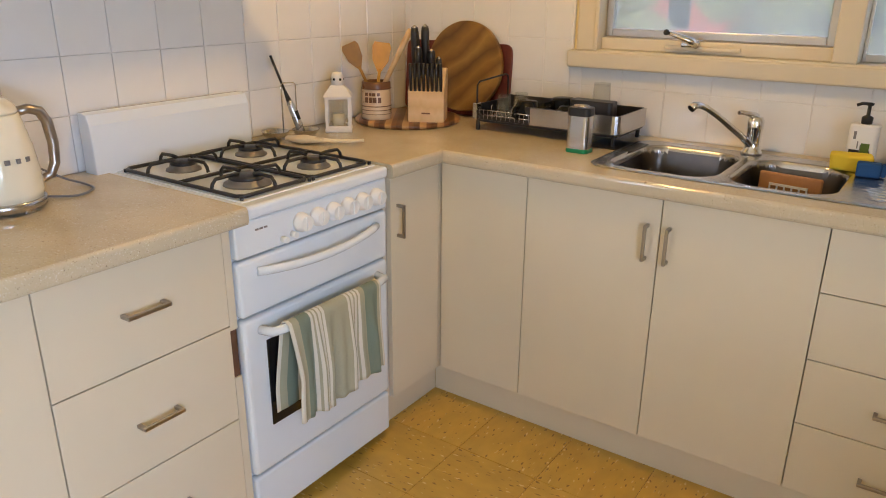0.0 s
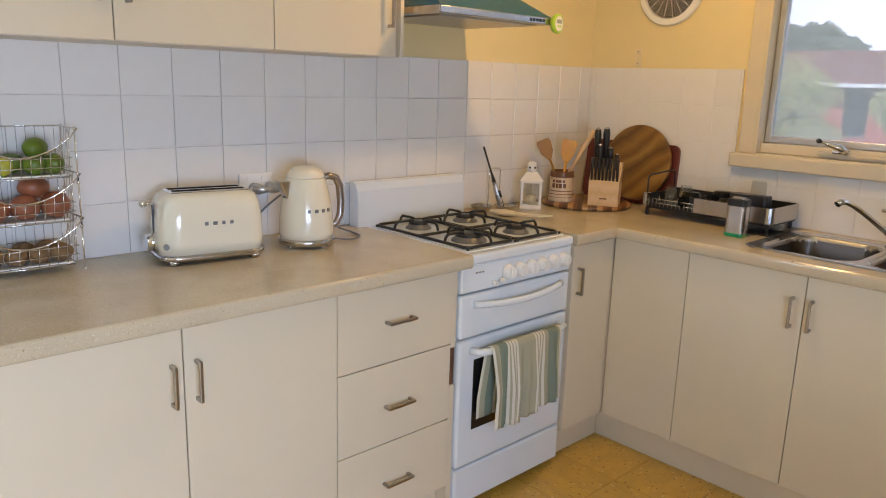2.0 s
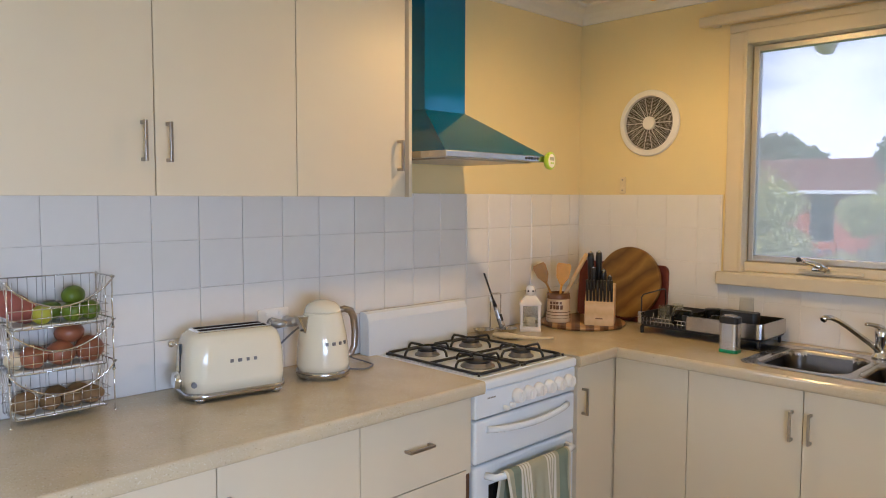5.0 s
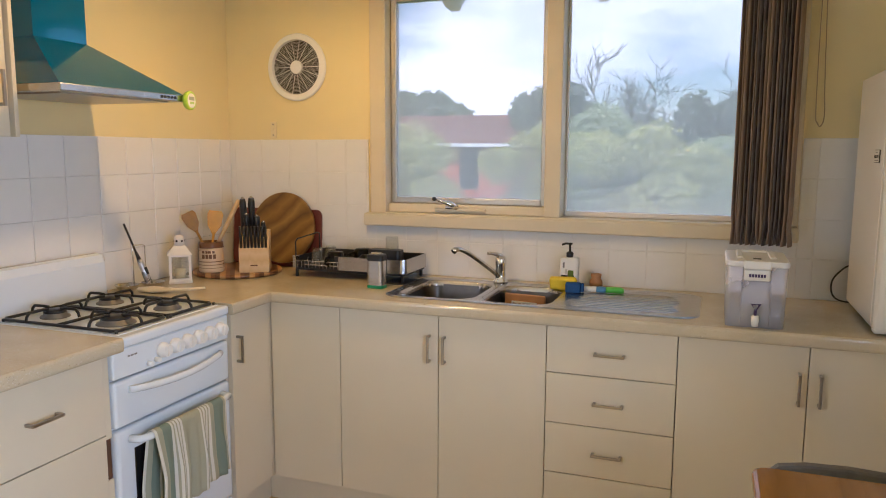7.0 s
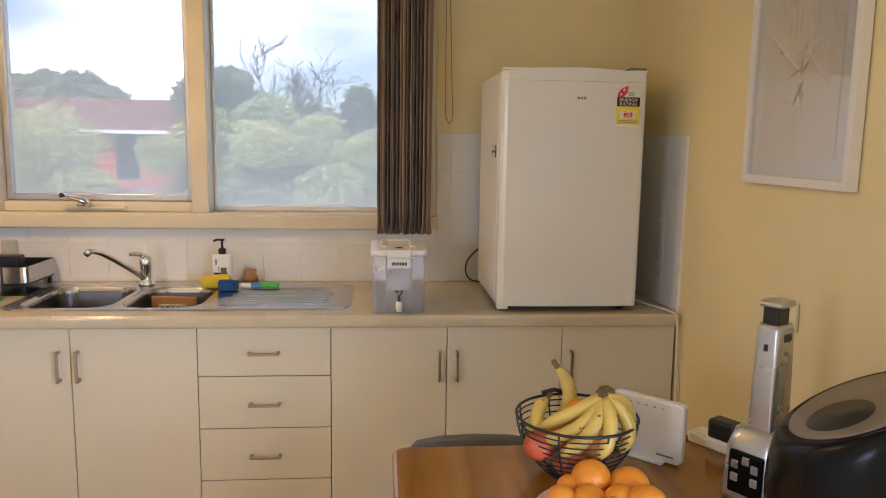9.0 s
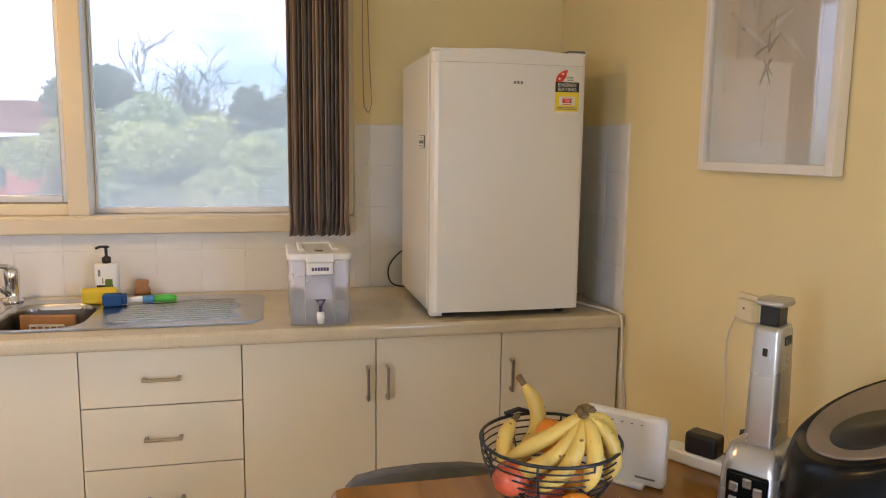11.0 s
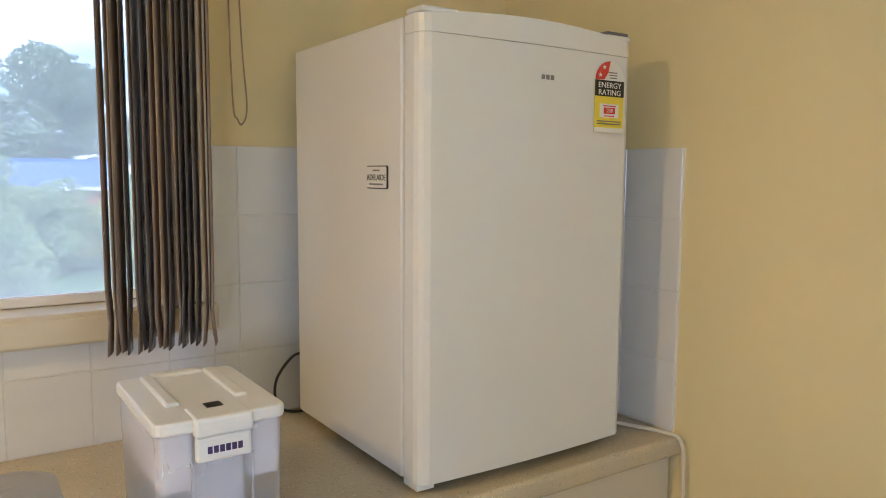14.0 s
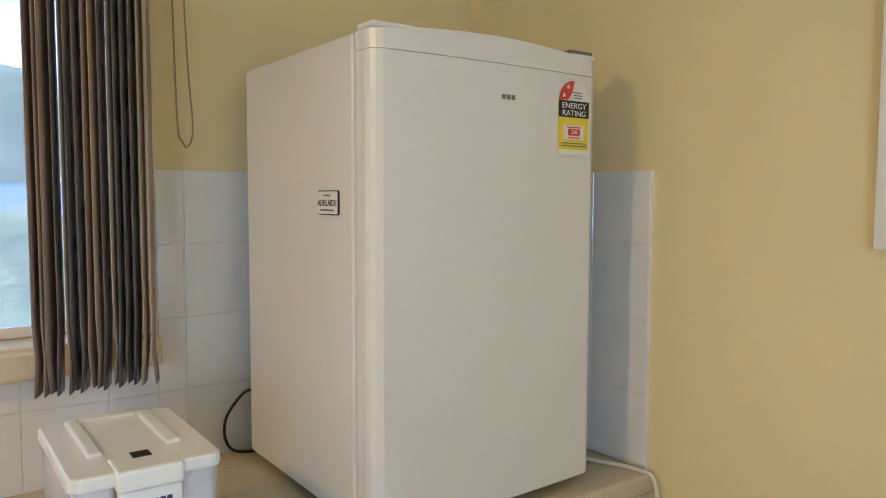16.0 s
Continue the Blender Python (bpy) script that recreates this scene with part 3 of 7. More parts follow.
west_cab("cream laminate base cabinet with two doors", -0.985, -0.119, [(0, 0.433, KZ, CT, 0.40, 0.735, False), (0.433, 0.866, KZ, CT, 0.466, 0.735, False)])
west_cab("cream laminate base cabinet with two doors and nickel handles", -0.119, 0.745, [(0, 0.432, KZ, CT, 0.402, 0.725, False), (0.432, 0.864, KZ, CT, 0.462, 0.725, False)])
west_cab("cream laminate unit of three drawers beside the stove", 0.745, 1.178, [(0, 0.433, 0.621, CT, 0.216, 0.748, True), (0, 0.433, 0.366, 0.621, 0.216, 0.487, True), (0, 0.433, KZ, 0.366, 0.216, 0.235, True)])
end_panel = thing("end_panel", "cream laminate end panel beside the stove with a dark brown gap", "panel")
for a, b in ((0.0, 0.478), (0.606, CT)):
    bm = B(); box(bm, WEST + 0.004, FACE_W - 0.004, 1.180, 1.202, a, b); part("board", bm, LAMINATE, end_panel)
# dark brown strip set back in the notch between the two boards
bm = B(); box(bm, WEST + 0.004, FACE_W - 0.009, 1.181, 1.201, 0.478, 0.606); part("recessed_edge", bm, mat("dark_brown_board", (0.12, 0.055, 0.025), 0.8, vary=0.3, scale=25), end_panel, "dark brown recessed board")
west_cab("cream laminate corner cabinet with one narrow door", 1.776, 2.040, [(0.012, 0.260, KZ, CT, 0.045, 0.722, False)])
north_cab("cream laminate blind corner cabinet with a plain door", -1.285, -0.971, [(0.002, 0.314, KZ, CT, None, None, False)])
north_cab("cream laminate sink cabinet with two doors", -0.971, -0.157, [(0, 0.409, KZ, CT, 0.375, 0.735, False), (0.409, 0.814, KZ, CT, 0.435, 0.735, False)], low=0.70)
north_cab("cream laminate unit of four drawers", -0.157, 0.282, [(0, 0.439, a, b, 0.219, (a + b) / 2 - 0.004, True) for a, b in ((0.693, CT), (0.511, 0.693), (0.327, 0.511), (KZ, 0.327))])
north_cab("cream laminate base cabinet with two doors", 0.282, 1.071, [(0, 0.392, KZ, CT, 0.366, 0.725, False), (0.392, 0.789, KZ, CT, 0.426, 0.725, False)])
north_cab("cream laminate end cabinet with one door", 1.071, 1.476, [(0, 0.400, KZ, CT, 0.032, 0.725, False)])
bm = B(); box(bm, -1.335, -1.2885, 2.0375, 2.064, KZ, CT); box(bm, -1.36, -1.3395, 2.030, 2.0975, 0, KZ - 0.006); box(bm, -1.3385, -1.2845, 2.0975, 2.113, 0, KZ - 0.006)
solid("corner_filler", "cream laminate corner filler strip between the cabinets", "filler", bm, LAMINATE)
# wall cupboards
UP0, UP1 = 1.499, 2.356
for y0, y1, fr, lab in ((-0.565, 0.313, [(0, 0.432, UP0, UP1, None, None, False), (0.432, 0.878, UP0, UP1, 0.845, 1.64, False)], "cream laminate wall cupboard with two doors"),
                        (0.313, 1.197, [(0, 0.432, UP0, UP1, 0.033, 1.64, False), (0.432, 0.868, UP0, UP1, 0.835, 1.638, False)], "cream laminate wall cupboard beside the range hood")):
    cabinet(lab, "wall cupboards", (-1.585, y0, 0), 90, y1 - y0, 0.302, UP0, UP1, fr, name="wall_cabinet")
bm = B(); box(bm, WEST + 0.003, -1.587, 1.199, 1.213, UP0, UP1, 0.001)
solid("cupboard_side_panel", "cream laminate side panel of the wall cupboards", "panel", bm, LAMINATE)

# ---- worktops ----
def worktop(label, xs, ys, holes, noses):
    """One slab on a grid of cuts, less the cells in holes, with a rounded front edge."""
    cells = {(i, j) for i in range(len(xs) - 1) for j in range(len(ys) - 1)} - set(holes)
    bm = B()
    vs = {}
    def v(i, j, z):
        if (i, j, z) not in vs:
            vs[i, j, z] = bm.verts.new((xs[i], ys[j], z))
        return vs[i, j, z]
    z0, z1 = CT + 0.001, TOP
    for i, j in cells:
        bm.faces.new((v(i, j, z1), v(i + 1, j, z1), v(i + 1, j + 1, z1), v(i, j + 1, z1)))
        bm.faces.new((v(i, j + 1, z0), v(i + 1, j + 1, z0), v(i + 1, j, z0), v(i, j, z0)))
        for di, dj, p, q in ((-1, 0, (i, j), (i, j + 1)), (1, 0, (i + 1, j), (i + 1, j + 1)), (0, -1, (i, j), (i + 1, j)), (0, 1, (i, j + 1), (i + 1, j + 1))):
            if (i + di, j + dj) not in cells:
                bm.faces.new((v(*p, z0), v(*q, z0), v(*q, z1), v(*p, z1)))
    top = solid("worktop", label, "worktop", bm, WORKTOP)
    for axis, line, a, b, way in noses:
        prof = []
        for i in range(13):
            ang = radians(-90 + 180 * i / 12)
            prof.append((line + way * (0.008 + 0.010 * math.cos(ang)), (TOP + CT - 0.002) / 2 + (TOP - CT + 0.002) / 2 * math.copysign(abs(math.sin(ang)) ** 0.55, math.sin(ang))))
        bm = B()
        prism(bm, [(line, CT - 0.002)] + prof + [(line, TOP)], axis, a, b)
        part("front_edge", bm, WORKTOP, top)
    return top


worktop("speckled beige laminate worktop beside the stove", [WEST + 0.003, -1.280], [-1.0, 1.240], [], [("y", -1.280, -1.0, 1.240, 1)])
worktop("speckled beige laminate corner worktop round the sink", [WEST + 0.003, -1.280, -0.79, -0.16, EAST - 0.003], [1.772, 2.038, 2.128, 2.545, NORTH - 0.003],
        [(1, 0), (2, 0), (3, 0), (2, 2)], [("y", -1.280, 1.772, 2.038, 1), ("x", 2.038, -1.272, EAST - 0.003, -1)])

# ---- stove ----
SY0, SY1, SX = 1.208, 1.760, -1.278
stove = thing("gas_stove", "white enamel upright gas stove with four burners", "stove", (0, 0, 0))
bm = B(); box(bm, -1.85, SX - 0.03, SY0 + 0.006, SY1 - 0.004, 0.03, 0.855, 0.004); part("body", bm, ENAMEL, stove)
bm = B()
box(bm, -1.85, SX + 0.006, 1.246, SY1 + 0.004, 0.868, 0.902, 0.010, 3)
box(bm, -1.82, SX - 0.03, 1.262, SY1 - 0.012, 0.900, 0.905, 0.002)
hob = part("hob", bm, ENAMEL, stove)
bm = B(); box(bm, SX - 0.03, SX, SY0, SY1, 0.778, 0.868, 0.006, 3); panel = part("control_panel", bm, ENAMEL, stove)
for i in range(6):
    y = 1.415 + i * 0.0585
    bm = B()
    tube(bm, [(SX, y, 0.824), (SX + 0.010, y, 0.824), (SX + 0.012, y, 0.824), (SX + 0.028, y, 0.824)], 0.02, 20, radii=[0.025, 0.025, 0.0225, 0.020])
    box(bm, SX + 0.026, SX + 0.032, y - 0.005, y + 0.005, 0.806, 0.842, 0.002)
    part("knob", bm, WHITE_PLASTIC, panel)
for y, z in ((1.352, 0.795), (1.385, 0.800)):
    bm = B(); tube(bm, [(SX, y, z), (SX + 0.018, y, z)], 0.008, 14); part("ignition_button", bm, WHITE_PLASTIC, panel)
bm = B()
for k in range(3):
    box(bm, SX, SX + 0.0006, 1.268 + k * 0.014, 1.279 + k * 0.014, 0.838, 0.843)
part("maker_mark", bm, INK_GREY, panel, "small grey printed mark")
bm = B(); box(bm, SX - 0.03, SX, SY0, SY1, 0.626, 0.772, 0.010, 3); grill = part("grill_door", bm, ENAMEL, stove)
bm = B()
pts = [(SX + 0.004 + 0.028 * math.sin(math.pi * i / 16) ** 0.6, 1.262 + 0.445 * i / 16, 0.738 - 0.012 * math.sin(math.pi * i / 16)) for i in range(17)]
tube(bm, pts, 0.011, 10)
part("grill_handle", bm, ENAMEL, grill)
bm = B()
box(bm, SX - 0.035, SX, SY0, SY1, 0.172, 0.620, 0.012, 3); oven = part("oven_door", bm, ENAMEL, stove)
bm = B(); box(bm, SX - 0.002, SX + 0.003, 1.275, 1.690, 0.300, 0.548, 0.004); part("oven_window", bm, DARK_GLASS, oven, "dark glass oven window")
bm = B()
tube(bm, [(SX, 1.26, 0.583), (SX + 0.036, 1.268, 0.583), (SX + 0.044, 1.30, 0.583), (SX + 0.044, 1.66, 0.583), (SX + 0.036, 1.70, 0.583), (SX, 1.708, 0.583)], 0.012, 12)
part("oven_handle", bm, ENAMEL, oven)
bm = B(); box(bm, SX - 0.03, SX - 0.002, SY0, SY1, 0.030, 0.166, 0.008, 3); part("storage_drawer", bm, ENAMEL, stove)
for y in (SY0 + 0.05, SY1 - 0.05):
    for x in (-1.80, SX - 0.07):
        bm = B(); tube(bm, [(x, y, 0.0), (x, y, 0.035)], 0.018, 10); part("foot", bm, BLACK_PLASTIC, stove)
bm = B()
prism(bm, [(-1.872, 0.90), (-1.815, 0.90), (-1.820, 1.035), (-1.832, 1.062), (-1.85, 1.068), (-1.872, 1.066)], "y", 1.206, 1.742, 0.004)
part("splashback", bm, ENAMEL, stove)
BURN = ((-1.43, 1.385, 0.048), (-1.43, 1.625, 0.037), (-1.69, 1.385, 0.037), (-1.69, 1.625, 0.037))
for x, y, r in BURN:
    bm = B(); lathe(bm, [(r * 1.3, 0.904), (r * 1.25, 0.910), (r, 0.914), (r, 0.921), (0, 0.921)], 28, (x, y, 0))
    burner = part("burner", bm, BURNER_GREY, hob, "dull grey burner head")
    bm = B(); lathe(bm, [(r * 0.95, 0.921), (r * 0.97, 0.926), (r * 0.85, 0.931), (0, 0.932)], 28, (x, y, 0)); part("burner_cap", bm, BLACK_IRON, burner, "dark grey burner cap")
for cy in (1.385, 1.625):
    bm = B()
    y0, y1, x0, x1 = cy - 0.113, cy + 0.113, -1.795, -1.325
    tube(bm, [(x0, y0 + 0.015, 0.912), (x0, y1 - 0.015, 0.912), (x0 + 0.015, y1, 0.912), (x1 - 0.015, y1, 0.912), (x1, y1 - 0.015, 0.912), (x1, y0 + 0.015, 0.912), (x1 - 0.015, y0, 0.912), (x0 + 0.015, y0, 0.912)], 0.0052, 6, closed=True)
    tube(bm, [(-1.56, y0, 0.912), (-1.56, y1, 0.912)], 0.0052, 6)
    for bx in (-1.43, -1.69):
        for sx, sy in ((1, 0), (-1, 0), (0, 1), (0, -1)):
            far = (bx + sx * 0.105 if sx > 0 else bx + sx * (0.13 if bx < -1.5 else 0.13) * 0.8, cy + sy * 0.113)
            tube(bm, [(far[0], far[1], 0.912), (far[0] - sx * 0.004, far[1] - sy * 0.004, 0.926), (far[0] - sx * 0.014, far[1] - sy * 0.014, 0.937),
                      (bx + sx * 0.05, cy + sy * 0.05, 0.938), (bx + sx * 0.027, cy + sy * 0.027, 0.936)], 0.0050, 6)
    for px, py in ((x0, y0), (x0, y1), (x1, y0), (x1, y1)):
        tube(bm, [(px * 0.997, py, 0.903), (px * 0.997, py, 0.914)], 0.005, 6)
    part("trivet", bm, BLACK_IRON, hob, "black iron pan support")

# ---- range hood ----
hood = thing("range_hood", "teal painted chimney range hood with a steel rim", "range hood")
HX, HY0, HY1 = -1.446, 1.236, 1.780
bm = B()
def loop4(x, y0, y1, z):
    return [bm.verts.new(p) for p in ((WEST + 0.002, y0, z), (x, y0, z), (x, y1, z), (WEST + 0.002, y1, z))]
CX, CY0, CY1 = -1.72, 1.398, 1.616
rings = [loop4(HX, HY0, HY1, 1.657), loop4(CX, CY0, CY1, 1.827), loop4(CX, CY0, CY1, 2.36)]
for a, b in zip(rings, rings[1:]):
    bridge(bm, a, b, False)
bm.faces.new(rings[0]); bm.faces.new(rings[-1])
part("canopy", bm, TEAL, hood)
bm = B(); box(bm, WEST + 0.002, HX + 0.003, HY0 - 0.002, HY1 + 0.002, 1.634, 1.658, 0.003); rim = part("rim", bm, STEEL, hood, "brushed steel rim")
bm = B(); box(bm, WEST + 0.05, HX - 0.04, HY0 + 0.04, HY1 - 0.04, 1.630, 1.635); part("filter", bm, NICKEL, hood, "metal grease filter")
for i in range(5):
    bm = B(); box(bm, HX + 0.002, HX + 0.006, 1.655 + i * 0.017, 1.665 + i * 0.017, 1.641, 1.651, 0.002); part("button", bm, BLACK_PLASTIC, rim)

# ---- bar fridge ----
FX0, FX1, FY0, FY1, FZ0, FZ1 = 0.845, 1.333, 2.062, 2.575, 0.922, 1.722
fridge = thing("bar_fridge", "white bar fridge standing on the worktop", "fridge")
bm = B(); box(bm, FX0, FX1, FY0 + 0.062, FY1, FZ0, FZ1 - 0.006, 0.006, 3); body = part("body", bm, FRIDGE_SIDE, fridge)
bm = B(); box(bm, FX0 + 0.01, FX1 - 0.01, FY0 + 0.052, FY0 + 0.063, FZ0 + 0.012, FZ1 - 0.02); part("door_seal", bm, GREY_PLASTIC, fridge, "grey rubber door seal")
bm = B()
prof = [(FX0, FY0 + 0.052), (FX0, FY0 + 0.024), (FX0 + 0.003, FY0 + 0.014), (FX0 + 0.009, FY0 + 0.0065), (FX0 + 0.020, FY0 + 0.002)]
prof += [(FX0 + 0.020 + (FX1 - FX0 - 0.034) * i / 10, FY0 + 0.002 - 0.007 * math.sin(math.pi * i / 10)) for i in range(1, 10)]
prof += [(FX1 - 0.014, FY0 + 0.002), (FX1 - 0.004, FY0 + 0.007), (FX1, FY0 + 0.016), (FX1, FY0 + 0.052)]
prism(bm, prof, "z", FZ0 + 0.004, FZ1 - 0.0375, 0.0008)
door = part("door", bm, FRIDGE_WHITE, fridge)
# moulded cap along the top of the door, higher at the hinge corner
bm = B()
lo = [bm.verts.new((x, y - 0.001, FZ1 - 0.037)) for x, y in prof]
hi = [bm.verts.new((x, y + 0.002, FZ1 - 0.004 + 0.013 * math.sin(math.pi * (x - FX0) / (FX1 - FX0)))) for x, y in prof]
bm.faces.new(lo); bm.faces.new(hi)
for i in range(len(prof)):
    j = (i + 1) % len(prof)
    bm.faces.new((lo[i], lo[j], hi[j], hi[i]))
bmesh.ops.recalc_face_normals(bm, faces=bm.faces)
bmesh.ops.bevel(bm, geom=[e for e in bm.edges if all(v.co.z > FZ1 - 0.01 for v in e.verts)], offset=0.004, segments=3, affect='EDGES')
box(bm, FX0 + 0.001, FX0 + 0.075, FY0 + 0.004, FY0 + 0.052, FZ1 - 0.006, FZ1 + 0.004, 0.004, 3)
box(bm, FX1 - 0.062, FX1 - 0.001, FY0 + 0.006, FY0 + 0.052, FZ1 - 0.006, FZ1 + 0.003, 0.002)
part("door_cap", bm, FRIDGE_WHITE, door)
bm = B(); box(bm, FX1 - 0.060, FX1 - 0.003, FY0 + 0.010, FY0 + 0.075, FZ1 + 0.003, FZ1 + 0.010, 0.002); part("hinge_cover", bm, GREY_PLASTIC, fridge, "dark hinge plate")
bm = B(); box(bm, FX0 + 0.004, FX0 + 0.040, FY0 + 0.016, FY0 + 0.062, FZ0 - 0.010, FZ0 + 0.004, 0.002); part("hinge", bm, WHITE_PLASTIC, fridge)
bm = B(); box(bm, FX0 + 0.02, FX1 - 0.02, FY0 + 0.055, FY1 - 0.02, FZ0 - 0.008, FZ0 + 0.002); part("base_plate", bm, BLACK_PLASTIC, fridge, "dark underside")
for x in (FX0 + 0.04, FX1 - 0.04):
    for y in (FY0 + 0.07, FY1 - 0.05):
        bm = B(); lathe(bm, [(0.016, TOP), (0.018, TOP + 0.006), (0.012, TOP + 0.018), (0.0, TOP + 0.019)], 14, (x, y, 0)); part("foot", bm, BLACK_PLASTIC, fridge)
# maker's mark as plain strokes
bm = B()
ym = FY0 - 0.0058
for k in range(3):
    x = 1.094 + k * 0.011
    box(bm, x, x + 0.0085, ym, ym + 0.003, 1.626, 1.6345, 0.001)
part("maker_mark", bm, INK_GREY, door, "small grey maker's mark")

# ---- stuff on the west worktop ----
toaster = thing("toaster", "cream enamel two-slice toaster with chrome base", "toaster", (-1.722, 0.590, TOP), 81.3)
bm = B()
def loft(bm, levels, cap=True):
    rows = [[bm.verts.new((x, y, z)) for x, y in rounded(-a, a, -b, b, r, 6)] for a, b, r, z in levels]
    for p, q in zip(rows, rows[1:]):
        bridge(bm, p, q)
    if cap:
        bm.faces.new(rows[0]); bm.faces.new(rows[-1])
loft(bm, [(0.148, 0.088, 0.05, 0.028), (0.151, 0.092, 0.055, 0.06), (0.149, 0.090, 0.055, 0.12), (0.143, 0.085, 0.055, 0.165), (0.134, 0.077, 0.05, 0.186), (0.118, 0.064, 0.04, 0.197), (0.09, 0.045, 0.03, 0.199)])
body = part("body", bm, APPLIANCE_CREAM, toaster)
bm = B(); loft(bm, [(0.150, 0.090, 0.05, 0.012), (0.153, 0.094, 0.055, 0.016), (0.152, 0.093, 0.055, 0.029)]); base = part("base", bm, STEEL, toaster, "steel base band")
for x in (-0.115, 0.115):
    for y in (-0.07, 0.07):
        bm = B(); tube(bm, [(x, y, 0.0), (x, y, 0.014)], 0.014, 12, radii=[0.013, 0.019]); part("foot", bm, STEEL, base)
bm = B(); box(bm, -0.112, 0.112, -0.048, 0.048, 0.196, 0.2015, 0.002); plate = part("slot_plate", bm, CHROME, toaster, "chrome slot plate")
# flat black strips painted as the shaded depth of the slots
for y in (-0.022, 0.022):
    bm = B(); box(bm, -0.102, 0.102, y - 0.0125, y + 0.0125, 0.2005, 0.2022); part("slot", bm, DARK_GAP, plate, "dark bread slot")
bm = B(); box(bm, -0.1525, -0.146, -0.003, 0.003, 0.075, 0.165); part("lever_slot", bm, BLACK_PLASTIC, toaster)
bm = B(); tube(bm, [(-0.147, 0, 0.165), (-0.172, 0, 0.167)], 0.004, 8); blob(bm, (-0.175, 0, 0.168), 0.0115, sub=2); part("lever", bm, CHROME, toaster, "chrome lever knob")
bm = B(); tube(bm, [(-0.148, 0, 0.058), (-0.160, 0, 0.058), (-0.172, 0, 0.058)], 0.02, 24, radii=[0.027, 0.026, 0.022]); part("dial", bm, CHROME, toaster, "chrome browning dial")
bm = B(); tube(bm, [(-0.138, -0.083, 0.058), (-0.140, -0.094, 0.058)], 0.008, 14); part("button", bm, GREY_PLASTIC, toaster, "dark grey button")


def mark(parent, x0, z, y, material, widths, h, gap, up=(0, 0)):
    """A row of plain blocks in place of a maker's name on a face that looks to -y."""
    bm = B()
    x = x0
    for w in widths:
        box(bm, x, x + w, y - 0.0015, y + 0.002, z, z + h, 0.0008)
        x += w + gap
    return part("maker_mark", bm, material, parent, "row of plain chrome blocks")

mark(body, -0.033, 0.110, -0.0905, INK_GREY, (0.010, 0.012, 0.009, 0.010), 0.010, 0.0135)
# kettle
kettle = thing("electric_kettle", "cream enamel electric kettle with chrome base and handle", "kettle", (-1.690, 0.908, TOP), 86)
kettle.scale = (1.11, 1.11, 1.02)
bm = B()
lathe(bm, [(0.0, 0.028), (0.076, 0.028), (0.078, 0.045), (0.076, 0.09), (0.070, 0.14), (0.061, 0.185), (0.0555, 0.208), (0.054, 0.212), (0.0, 0.213)], 48)
body = part("body", bm, APPLIANCE_CREAM, kettle)
bm = B(); lathe(bm, [(0.0545, 0.212), (0.0535, 0.219), (0.048, 0.232), (0.036, 0.243), (0.018, 0.249), (0.0, 0.250)], 40); part("lid", bm, APPLIANCE_CREAM, kettle)
bm = B(); lathe(bm, [(0.0, 0.0), (0.070, 0.006), (0.079, 0.010), (0.080, 0.026), (0.076, 0.029), (0.0, 0.029)], 40)
for i in range(4):
    a = radians(20 + 90 * i)
    box(bm, 0.062 * math.cos(a) - 0.012, 0.062 * math.cos(a) + 0.012, 0.062 * math.sin(a) - 0.012, 0.062 * math.sin(a) + 0.012, 0.0, 0.010, 0.003)
part("power_base", bm, STEEL, kettle, "steel power base")
bm = B(); tube(bm, [(0.050, 0, 0.208), (0.075, 0, 0.213), (0.098, 0, 0.205), (0.110, 0, 0.180), (0.115, 0, 0.13), (0.112, 0, 0.085), (0.100, 0, 0.060), (0.078, 0, 0.052)], 0.010, 12, radii=[0.011, 0.011, 0.0115, 0.0115, 0.011, 0.0105, 0.010, 0.009]); part("handle", bm, NICKEL, kettle, "dark chrome loop handle")
bm = B(); prism(bm, [(-0.055, 0.205), (-0.092, 0.207), (-0.086, 0.196), (-0.066, 0.150), (-0.060, 0.150)], "y", -0.016, 0.016, 0.004); part("spout", bm, CHROME, kettle, "chrome spout")
bm = B()
for k, w in enumerate((0.008, 0.010, 0.008, 0.008)):
    a = radians(-112 + k * 16.5)
    rr = 0.0738
    q = Matrix.Translation((rr * math.cos(a), rr * math.sin(a), 0.118)) @ Matrix.Rotation(a + math.pi / 2, 4, 'Z')
    vs = box(bm, -w / 2, w / 2, -0.002, 0.003, -0.005, 0.005)
    for v in vs:
        v.co = q @ v.co
part("maker_mark", bm, INK_GREY, body, "row of plain chrome blocks")
bm = B(); tube(bm, curved([(-1.70, 1.01, TOP + 0.006), (-1.66, 1.06, TOP + 0.004), (-1.69, 1.12, TOP + 0.004), (-1.75, 1.13, TOP + 0.005), (-1.80, 1.10, TOP + 0.02), (-1.835, 1.02, TOP + 0.08), (-1.855, 0.93, 1.07)]), 0.003, 8)
piece("cord", bm, GREY_PLASTIC, kettle, "grey cord looped on the worktop")
